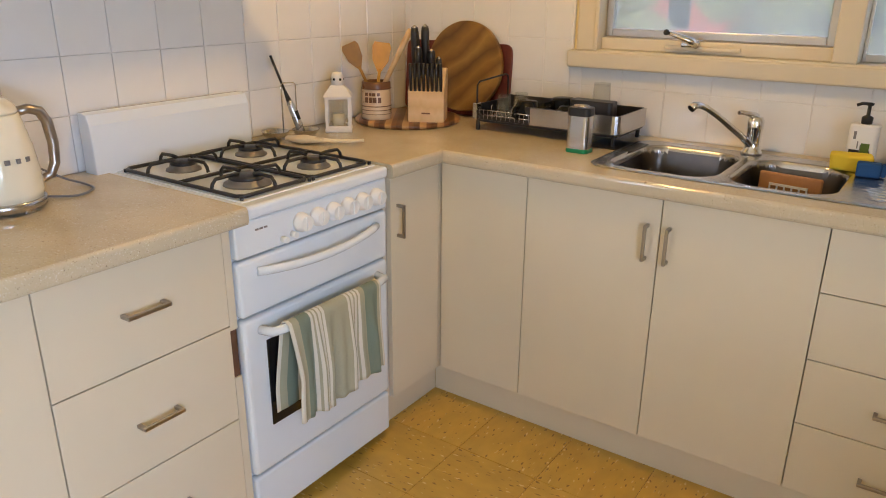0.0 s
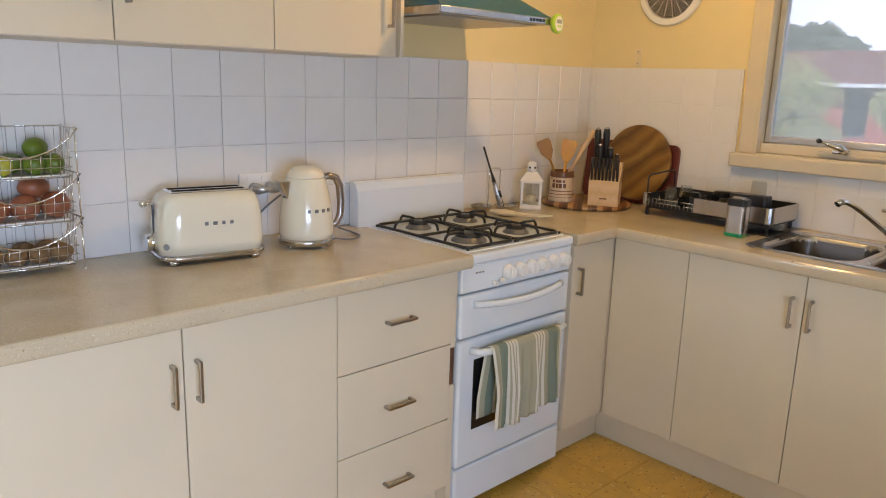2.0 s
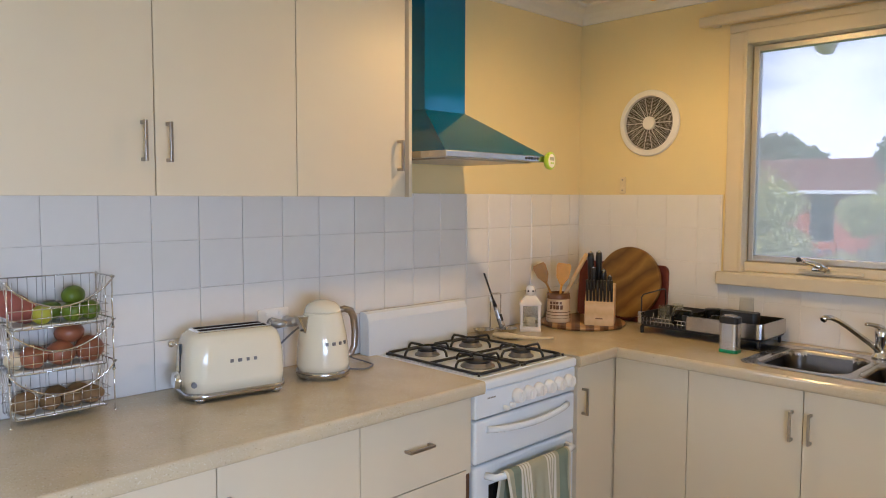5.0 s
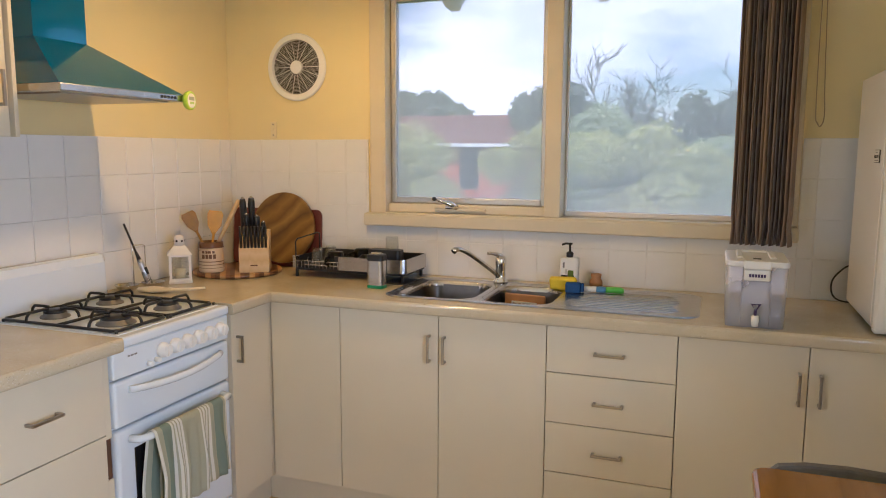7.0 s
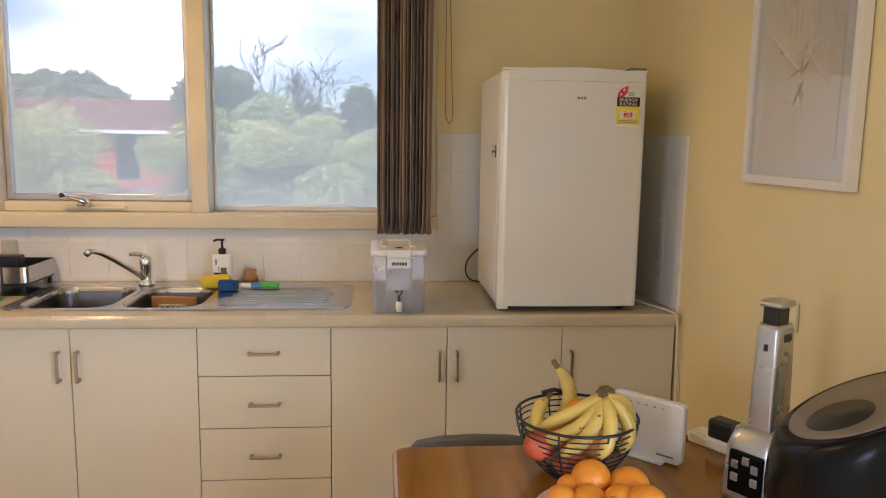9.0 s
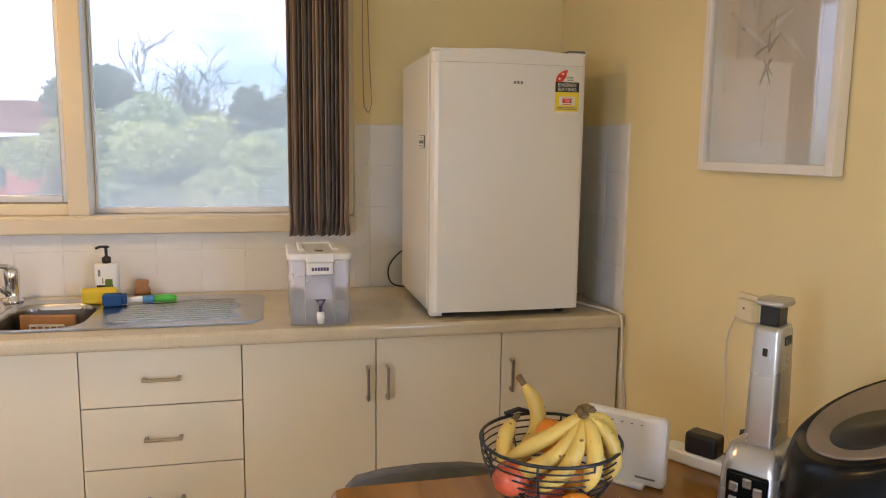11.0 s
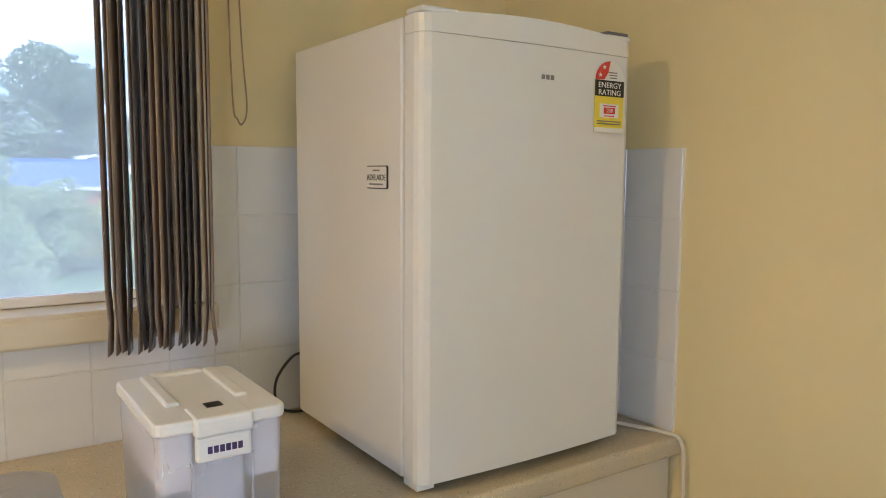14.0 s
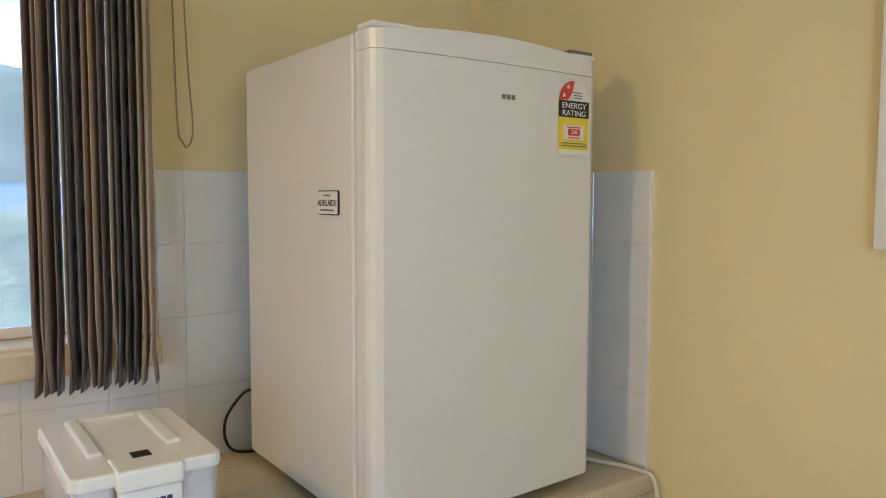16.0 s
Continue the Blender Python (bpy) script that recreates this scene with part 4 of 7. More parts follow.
# double power point with two plugs
sock = thing("power_socket", "white double power point with two plugs in", "socket", (0, 0, 0), kind="")
bm = B(); box(bm, WEST + 0.006, WEST + 0.018, 0.775, 0.895, 1.045, 1.118, 0.004); part("plate", bm, WHITE_PLASTIC, sock)
for y in (0.81, 0.86):
    bm = B(); box(bm, WEST + 0.017, WEST + 0.022, y - 0.006, y + 0.006, 1.095, 1.108, 0.001); part("switch", bm, WHITE_PLASTIC, sock)
for y, dy in ((0.825, 0.05), (0.882, 0.055)):
    bm = B(); tube(bm, [(WEST + 0.018, y, 1.07), (WEST + 0.045, y, 1.07), (WEST + 0.06, y + dy * 0.4, 1.07), (WEST + 0.062, y + dy, 1.068)], 0.018, 12, radii=[0.019, 0.019, 0.012, 0.006]); part("plug", bm, SILVER_P, sock, "grey plug")
bm = B(); tube(bm, curved([(WEST + 0.062, 0.935, 1.068), (-1.80, 0.83, 1.02), (-1.84, 0.80, 0.96), (-1.80, 0.79, 0.93), (-1.78, 0.77, 0.918)]), 0.0035, 8)
piece("cord", bm, GREY_PLASTIC, toaster, "grey cord against the tiles")

# ---- three-tier wire basket ----
rack = thing("wire_basket_stand", "chrome wire three-tier basket stand holding fruit and vegetables", "basket stand", (-1.880, 0.128, TOP))
LW, DEP = 0.120, 0.112     # half length along y, depth along x
TIER, H = 0.116, 0.125
for k in range(3):
    z0 = 0.020 + k * TIER
    bm = B()
    wx = DEP
    wires = []
    def dip(f):
        return z0 + H - 0.072 * math.sin(math.pi * f) ** 0.75
    rim = [(0.0, -LW - 0.004, z0 + H), (0.0, LW + 0.004, z0 + H), (wx + 0.022, LW + 0.012, z0 + H)]
    rim += [(wx + 0.022 - 0.012 * math.sin(math.pi * i / 14), (LW + 0.012) * (1 - 2 * i / 14), dip(i / 14)) for i in range(1, 14)] + [(wx + 0.022, -LW - 0.012, z0 + H)]
    tube(bm, rim, 0.0024, 6, closed=True)
    tube(bm, [(0.0, -LW + 0.01, z0), (0.0, LW - 0.01, z0), (wx, LW - 0.01, z0), (wx, -LW + 0.01, z0)], 0.0022, 6, closed=True)
    for zm, out in ((0.026, 0.004), (0.05, 0.008)):
        tube(bm, [(0.0, -LW, z0 + zm), (0.0, LW - 0.003, z0 + zm), (wx + out, LW, z0 + zm), (wx + out, -LW, z0 + zm)], 0.0012, 5, closed=True)
    n = 11
    for i in range(n):
        f = i / (n - 1)
        y = -LW + 0.006 + (2 * LW - 0.012) * f
        wire = B(); tube(wire, [(0, y, z0 + H), (0, y, z0), (wx, y, z0), (wx + 0.012, y, dip(f))], 0.0011, 4); wires.append(wire)
    for i in range(1, 5):
        x = wx * i / 5
        wire = B(); tube(wire, [(x, -LW - 0.008, z0 + H), (x, -LW + 0.01, z0), (x, LW - 0.01, z0), (x, LW + 0.008, z0 + H)], 0.0011, 4); wires.append(wire)
    for y in (-LW - 0.008, LW + 0.008):
        for x in (0.010, wx + 0.016):
            tube(bm, [(x, y, z0 - 0.018), (x, y, z0 + H)], 0.0022, 6)
            blob(bm, (x, y, z0 + H), 0.0055, sub=1)
            blob(bm, (x, y, z0 - 0.0145), 0.0055, sub=1)
    tier = part("basket_tier", bm, CHROME, rack)
    for wire in wires:
        part("wire", wire, CHROME, tier)
    bm = B(); box(bm, 0.006, wx - 0.004, -LW + 0.014, LW - 0.014, z0 + 0.003, z0 + 0.006); part("liner", bm, LABEL_WHITE, rack, "white paper liner")


def food(name, label, cat, items, material, group, rough=0.05):
    for i, (x, y, z, r, sq) in enumerate(items):
        bm = B(); blob(bm, (0, 0, 0), r, sq, rough, i + len(name), 3, i * 1.3)
        solid(name, label, cat, bm, material, (-1.880 + x, y, TOP + z), 0, group)


zz = 0.020 + 0.007
food("kiwifruit", "brown hairy kiwifruit in a wire basket", "kiwifruit", [(0.080, 0.212, zz + 0.023, 0.027, (1.1, 1.2, 0.9)), (0.082, 0.160, zz + 0.022, 0.027, (1.0, 1.1, 0.9)), (0.035, 0.135, zz + 0.025, 0.028, (1.1, 1.1, 0.9)), (0.084, 0.105, zz + 0.022, 0.026, (1, 1.1, 0.9)), (0.080, 0.045, zz + 0.027, 0.031, (1.0, 1.1, 1.0)), (0.035, 0.19, zz + 0.025, 0.027, (1, 1.2, 0.9))], POTATO, "kiwifruit in the basket", 0.08)
zz = 0.020 + TIER + 0.007
food("brown_onion", "brown skinned onion in a wire basket", "onion", [(0.072, 0.212, zz + 0.034, 0.037, (1, 1, 0.95)), (0.074, 0.138, zz + 0.032, 0.037, (1, 1, 0.9)), (0.078, 0.070, zz + 0.030, 0.034, (1, 1, 0.92)), (0.050, 0.168, zz + 0.080, 0.036, (1.05, 1.1, 0.8))], ONION, "onions in the basket", 0.05)
food("garlic_bulb", "pale garlic bulb in a wire basket", "garlic", [(0.060, 0.030, zz + 0.025, 0.027, (1, 0.9, 0.9))], LADLE, "", 0.15)
zz = 0.020 + 2 * TIER + 0.007
food("lime", "green lime in a wire basket", "lime", [(0.075, 0.215, zz + 0.025, 0.027, (1.1, 1, 0.95)), (0.080, 0.168, zz + 0.025, 0.028, (1.0, 1.1, 0.98)), (0.050, 0.122, zz + 0.028, 0.028, (1.1, 1.2, 0.9)), (0.062, 0.178, zz + 0.066, 0.028, (1, 1.3, 0.95)), (0.030, 0.19, zz + 0.025, 0.026, (1.0, 1, 0.95))], LEMON, "limes in the basket", 0.06)
bm = B(); blob(bm, (0, 0, 0), 0.026, (1.0, 1, 0.98), 0.05, 4)
solid("lemon", "yellow green lemon in a wire basket", "lemon", bm, mat("lemon_skin", (0.42, 0.42, 0.03), 0.4, vary=0.15, scale=10, bump=0.2, bscale=90), (-1.797, 0.092, TOP + zz + 0.025))
bm = B(); blob(bm, (0, 0, 0), 0.034, (0.9, 1.9, 1.0), 0.25, 7)
sp = solid("sweet_potato", "red skinned sweet potato in a wire basket", "sweet potato", bm, mat("sweet_potato_skin", (0.30, 0.09, 0.07), 0.6, vary=0.25, scale=18, bump=0.4, bscale=70), (-1.815, 0.028, TOP + zz + 0.048))
sp.rotation_euler = (radians(-30), 0, 0)

# ---- tea towel over the oven handle ----
TOWEL = bpy.data.materials.new("striped_tea_towel")
TOWEL.use_nodes = True
nt = TOWEL.node_tree
p = nt.nodes["Principled BSDF"]
p.inputs["Roughness"].default_value = 0.9
uv = nt.nodes.new("ShaderNodeUVMap"); uv.uv_map = "cloth"
sp3 = nt.nodes.new("ShaderNodeSeparateXYZ")
nt.links.new(uv.outputs["UV"], sp3.inputs["Vector"])
cr = nt.nodes.new("ShaderNodeValToRGB")
cr.color_ramp.interpolation = 'CONSTANT'
SAGE, OLIVE, ECRU = (0.20, 0.245, 0.19), (0.40, 0.385, 0.27), (0.70, 0.67, 0.58)
stops = [(0.0, ECRU), (0.03, OLIVE), (0.09, SAGE), (0.20, ECRU), (0.225, OLIVE), (0.24, ECRU), (0.265, OLIVE), (0.28, ECRU), (0.305, OLIVE), (0.32, ECRU), (0.345, OLIVE),
         (0.60, ECRU), (0.625, OLIVE), (0.64, ECRU), (0.665, OLIVE), (0.68, ECRU), (0.705, OLIVE), (0.72, ECRU), (0.745, OLIVE), (0.80, SAGE), (0.95, OLIVE), (0.98, ECRU)]
e = cr.color_ramp.elements
e[0].position, e[0].color = 0.0, (*ECRU, 1)
e[1].position, e[1].color = 0.98, (*ECRU, 1)
for pos, c in stops[1:-1]:
    el = e.new(pos); el.color = (*c, 1)
nt.links.new(sp3.outputs["X"], cr.inputs["Fac"])
nt.links.new(cr.outputs["Color"], p.inputs["Base Color"])
wv = nt.nodes.new("ShaderNodeTexNoise"); wv.inputs["Scale"].default_value = 220
bp = nt.nodes.new("ShaderNodeBump"); bp.inputs["Strength"].default_value = 0.35; bp.inputs["Distance"].default_value = 0.002
co = nt.nodes.new("ShaderNodeTexCoord")
nt.links.new(co.outputs["Object"], wv.inputs["Vector"])
nt.links.new(wv.outputs["Fac"], bp.inputs["Height"]); nt.links.new(bp.outputs["Normal"], p.inputs["Normal"])
bm = B()
uvl = bm.loops.layers.uv.new("cloth")
NU, NV = 60, 44
HXc, HZc, HR = SX + 0.044, 0.583, 0.0165
grid = []
for j in range(NV + 1):
    row = []
    s = j / NV
    for i in range(NU + 1):
        u = i / NU
        y = 1.300 + 0.352 * u
        length_front, length_back = 0.262 + 0.012 * math.sin(u * 5), 0.235
        total = length_back + math.pi * HR + length_front
        d = s * total
        fold = 0.009 * math.sin(u * 23 + 0.6) + 0.006 * math.sin(u * 51 + 1) + 0.004 * noise.noise(Vector((u * 6, s * 5, 0)))
        if d < length_back:
            x, z, w = HXc - HR, HZc - (length_back - d), (length_back - d)
            x += -0.2 * abs(fold) * min(1, w * 8)
            y += -0.028 * min(1, w * 6) * (1 - u)
        elif d < length_back + math.pi * HR:
            a = (d - length_back) / HR
            x, z, w = HXc - HR * math.cos(a), HZc + HR * math.sin(a), 0
        else:
            w = d - length_back - math.pi * HR
            x, z = HXc + HR, HZc - w
            x += (fold + 0.010) * min(1, w * 7) + 0.01 * w
            y += 0.010 * math.sin(u * 9) * w * 3 - 0.015 * (u - 0.5) * math.sin(w * 12)
        row.append((bm.verts.new((x, y, z)), u, s))
    grid.append(row)
for j in range(NV):
    for i in range(NU):
        q = (grid[j][i], grid[j][i + 1], grid[j + 1][i + 1], grid[j + 1][i])
        f = bm.faces.new([v[0] for v in q])
        f.smooth = True
        for lp, v in zip(f.loops, q):
            lp[uvl].uv = (v[1], v[2])
towel = solid("tea_towel", "green and cream striped tea towel hanging on the oven handle", "towel", bm, TOWEL)
so = towel.modifiers.new("thickness", 'SOLIDIFY'); so.thickness = 0.0022; so.offset = 0

# ---- corner of the worktop: spoon rests, lighter, lantern, board ----
rest = thing("spoon_rest", "steel double dish with a tall wire handle", "spoon rest", (-1.775, 1.872, TOP), 62)
for x in (-0.052, 0.052):
    bm = B(); lathe(bm, [(0.0, 0.004), (0.022, 0.003), (0.036, 0.012), (0.044, 0.026), (0.046, 0.028), (0.043, 0.0265), (0.034, 0.0135), (0.02, 0.006), (0.0, 0.006)], 28, (x, 0, 0)); part("dish", bm, STEEL, rest)
bm = B(); tube(bm, [(-0.024, 0.0, 0.012), (-0.024, 0.0, 0.175), (-0.018, 0, 0.182), (0.018, 0, 0.182), (0.024, 0, 0.175), (0.024, 0, 0.012)], 0.0022, 6)
part("wire_handle", bm, CHROME, rest)
gun = thing("gas_lighter", "grey and black gas lighter leaning in the dish", "lighter", (-1.752, 1.905, TOP + 0.008))
gun.rotation_euler = (radians(14), radians(-13), 0)
bm = B(); tube(bm, [(0, 0, 0.0), (0, 0, 0.05), (0, 0, 0.105), (0, 0, 0.125)], 0.01, 12, radii=[0.012, 0.014, 0.012, 0.008]); part("grip", bm, SILVER_P, gun)
bm = B(); tube(bm, [(0.012, 0, 0.055), (0.013, 0, 0.085)], 0.006, 8); part("trigger", bm, BLACK_PLASTIC, gun)
bm = B(); tube(bm, [(0, 0, 0.12), (0, 0, 0.155)], 0.008, 10, radii=[0.009, 0.005]); part("collar", bm, BLACK_PLASTIC, gun)
bm = B(); tube(bm, [(0, 0, 0.15), (0, 0, 0.275)], 0.0042, 10); part("nozzle", bm, BLACK_IRON, gun)
bm = B()
path = [(-1.735, 1.818, TOP + 0.012), (-1.68, 1.835, TOP + 0.010), (-1.60, 1.868, TOP + 0.009), (-1.545, 1.905, TOP + 0.009), (-1.51, 1.935, TOP + 0.013)]
tube(bm, path, 0.01, 14, radii=[0.018, 0.032, 0.014, 0.012, 0.010])
for v in bm.verts:
    v.co.z = TOP + 0.0015 + (v.co.z - TOP + 0.02) * 0.42
solid("ladle", "ivory plastic serving spoon lying on the worktop", "spoon", bm, LADLE)

lan = thing("lantern", "white metal candle lantern with glass sides", "lantern", (-1.742, 2.072, TOP), 40)
bm = B(); box(bm, -0.046, 0.046, -0.046, 0.046, 0.0, 0.014, 0.003); part("base", bm, FRAME_WHITE, lan)
for x in (-0.039, 0.039):
    for y in (-0.039, 0.039):
        bm = B(); box(bm, x - 0.005, x + 0.005, y - 0.005, y + 0.005, 0.013, 0.122); part("post", bm, FRAME_WHITE, lan)
for z in (0.014, 0.114):
    for s in (-0.039, 0.039):
        bm = B(); box(bm, -0.034, 0.034, s - 0.004, s + 0.004, z, z + 0.008); part("rail", bm, FRAME_WHITE, lan)
        bm = B(); box(bm, s - 0.004, s + 0.004, -0.034, 0.034, z, z + 0.008); part("rail", bm, FRAME_WHITE, lan)
bm = B()
for s in (-0.039, 0.039):
    box(bm, -0.034, 0.034, s - 0.0008, s + 0.0008, 0.02, 0.116); box(bm, s - 0.0008, s + 0.0008, -0.034, 0.034, 0.02, 0.116)
part("pane", bm, CLEAR, lan)
bm = B()
r0 = [bm.verts.new(v) for v in ((-0.05, -0.05, 0.122), (0.05, -0.05, 0.122), (0.05, 0.05, 0.122), (-0.05, 0.05, 0.122))]
r1 = [bm.verts.new(v) for v in ((-0.022, -0.022, 0.158), (0.022, -0.022, 0.158), (0.022, 0.022, 0.158), (-0.022, 0.022, 0.158))]
bridge(bm, r0, r1, False); bm.faces.new(r0); bm.faces.new(r1)
part("roof", bm, FRAME_WHITE, lan)
bm = B(); lathe(bm, [(0.0, 0.156), (0.021, 0.157), (0.021, 0.190), (0.015, 0.200), (0.0, 0.203)], 20); top = part("chimney", bm, FRAME_WHITE, lan)
# black plugs painted as the shade inside the holes
for i in range(6):
    a = i * math.pi / 3
    bm = B(); tube(bm, [(0.0195 * math.cos(a), 0.0195 * math.sin(a), 0.178), (0.0216 * math.cos(a), 0.0216 * math.sin(a), 0.178)], 0.0045, 10); part("vent_hole", bm, DARK_GAP, top, "dark round vent hole")
bm = B(); lathe(bm, [(0.0, 0.014), (0.022, 0.014), (0.022, 0.058), (0.0, 0.060)], 20); part("candle", bm, LADLE, lan, "cream candle")

BC = (-1.668, 2.372)
bm = B(); lathe(bm, [(0.0, 0.0), (0.188, 0.0), (0.197, 0.006), (0.197, 0.015), (0.190, 0.020), (0.0, 0.020)], 64)
solid("round_board", "round striped wooden board lying in the corner", "board", bm, STRIP_WOOD, (BC[0], BC[1], TOP), 35)
BZ = TOP + 0.020
crock = thing("utensil_crock", "brown and cream stoneware utensil crock", "crock", (-1.728, 2.262, BZ))
bm = B(); lathe(bm, [(0.0, 0.0), (0.052, 0.0), (0.055, 0.006), (0.054, 0.04), (0.052, 0.10), (0.0515, 0.112), (0.047, 0.112), (0.046, 0.02), (0.0, 0.012)], 40); part("pot", bm, CERAMIC, crock)
bm = B(); lathe(bm, [(0.0525, 0.108), (0.053, 0.112), (0.052, 0.132), (0.049, 0.135), (0.046, 0.132), (0.046, 0.110)], 40); part("rim", bm, CROCK_BROWN, crock, "brown glazed rim")
for z in (0.018, 0.032, 0.046, 0.108):
    bm = B(); lathe(bm, [(0.0535, z), (0.0555, z + 0.002), (0.0535, z + 0.004)], 40); part("band", bm, CROCK_BROWN, crock)
# worn lettering as plain bars
bm = B()
for row, (z, ws) in enumerate(((0.088, (0.012, 0.009, 0.013, 0.010)), (0.064, (0.013, 0.011, 0.014, 0.012)))):
    a = radians(-92)
    for w in ws:
        q = Matrix.Translation((0.0533 * math.cos(a), 0.0533 * math.sin(a), z)) @ Matrix.Rotation(a + math.pi / 2, 4, 'Z')
        for v in box(bm, -w / 2, w / 2, -0.001, 0.001, -0.002, 0.009 + 0.008 * row):
            v.co = q @ v.co
        a += (w + 0.004) / 0.0533
part("worn_lettering", bm, CROCK_BROWN, crock, "worn brown lettering as bars")
def utensil(label, base, tip, blade, material):
    """A stick with a flat blade; blade: half width, length, thickness."""
    d = (Vector(tip) - Vector(base))
    ln = d.length
    bm = B()
    hw, bl, th = blade
    tube(bm, [(0, 0, 0), (0, 0, ln - bl * 0.9)], 0.0055, 8)
    outline = [(-0.006, ln - bl), (-hw * 0.85, ln - bl * 0.62), (-hw, ln - bl * 0.15), (-hw * 0.8, ln), (hw * 0.8, ln), (hw, ln - bl * 0.15), (hw * 0.85, ln - bl * 0.62), (0.006, ln - bl)]
    prism(bm, outline, "y", -th, th, 0.001)
    ob = solid("wooden_utensil", label, "utensil", bm, material, (0, 0, 0), 0, "utensils in the crock")
    z = d.normalized()
    view = Vector((0.62, -0.78, 0)).normalized()
    x = view.cross(z).normalized()
    yv = z.cross(x)
    m = Matrix((x, yv, z)).transposed().to_4x4()
    m.translation = base
    ob.matrix_world = m
cx, cy = -1.728, 2.262
utensil("brown wooden spatula in a crock", (cx + 0.01, cy + 0.01, BZ + 0.02), (cx - 0.075, cy - 0.06, BZ + 0.265), (0.032, 0.095, 0.003), mat("brown_wood", (0.30, 0.155, 0.025), 0.5, vary=0.15, scale=20))
utensil("honey coloured wooden spatula in a crock", (cx, cy - 0.01, BZ + 0.02), (cx + 0.018, cy + 0.018, BZ + 0.270), (0.034, 0.105, 0.003), mat("honey_wood", (0.56, 0.28, 0.025), 0.5, vary=0.1, scale=20))
bm = B(); tube(bm, [(cx - 0.02, cy - 0.01, BZ + 0.02), (cx + 0.085, cy + 0.085, BZ + 0.300), (cx + 0.09, cy + 0.09, BZ + 0.316)], 0.009, 12, radii=[0.008, 0.011, 0.008])
solid("rolling_pin", "pale wooden stick standing in the crock", "utensil", bm, PALE_WOOD, (0, 0, 0), 0, "utensils in the crock")
# knife block
kb = thing("knife_block", "pale wooden knife block full of black handled knives", "knife block", (-1.555, 2.345, BZ), 28)
kb.scale = (1.12, 1.08, 1.10)
bm = B(); prism(bm, [(-0.050, 0.0), (0.055, 0.0), (0.055, 0.165), (0.020, 0.165), (-0.050, 0.098)], "x", -0.058, 0.058, 0.003)
part("block", bm, PALE_WOOD, kb)
bm = B(); box(bm, -0.014, 0.014, -0.0512, -0.0495, 0.026, 0.031); part("maker_mark", bm, CROCK_BROWN, kb)
for i in range(8):
    x = -0.048 + i * 0.0137
    bm = B(); tube(bm, [(x, -0.046, 0.100), (x, -0.056, 0.150), (x, -0.060, 0.188)], 0.0055, 8, radii=[0.0045, 0.0055, 0.005]); part("steak_knife_handle", bm, BLACK_PLASTIC, kb)
for x, y, h, r in ((-0.040, 0.0, 0.295, 0.0135), (-0.008, 0.01, 0.298, 0.0135), (-0.040, 0.03, 0.265, 0.0125), (-0.010, 0.035, 0.250, 0.0125), (0.012, 0.0, 0.225, 0.0115), (0.036, 0.012, 0.200, 0.010), (-0.026, -0.012, 0.235, 0.0115), (0.012, 0.036, 0.22, 0.010)):
    bm = B(); tube(bm, [(x, y, 0.14), (x, y - 0.010, h - 0.07), (x, y - 0.016, h - 0.02), (x, y - 0.020, h)], r, 10, radii=[r * 0.7, r * 0.9, r, r * 0.8]); kn = part("knife_handle", bm, BLACK_PLASTIC, kb)
    bm = B(); blob(bm, (x, y - 0.0205, h), r * 0.62, sub=1); part("rivet", bm, STEEL, kn)
# boards leaning on the tiles
bm = B(); prism(bm, rounded(-0.245, 0.245, 0, 0.278, 0.03), "y", -0.009, 0.009, 0.003)
ob = solid("chopping_board", "dark red-brown rectangular board leaning on the wall", "board", bm, RED_WOOD, (-1.618, 2.612, TOP + 0.001), 0); ob.rotation_euler = (radians(-5), 0, 0)
bm = B(); prism(bm, [(0.170 * math.cos(2 * math.pi * i / 56), 0.170 + 0.170 * math.sin(2 * math.pi * i / 56)) for i in range(56)], "y", -0.010, 0.010, 0.004)
ob = solid("chopping_board", "round acacia wood board leaning on the wall", "board", bm, BOARD_WOOD, (-1.565, 2.575, BZ - 0.018), 0); ob.rotation_euler = (radians(-8), 0, 0)
ob.location.z = BZ + 0.001

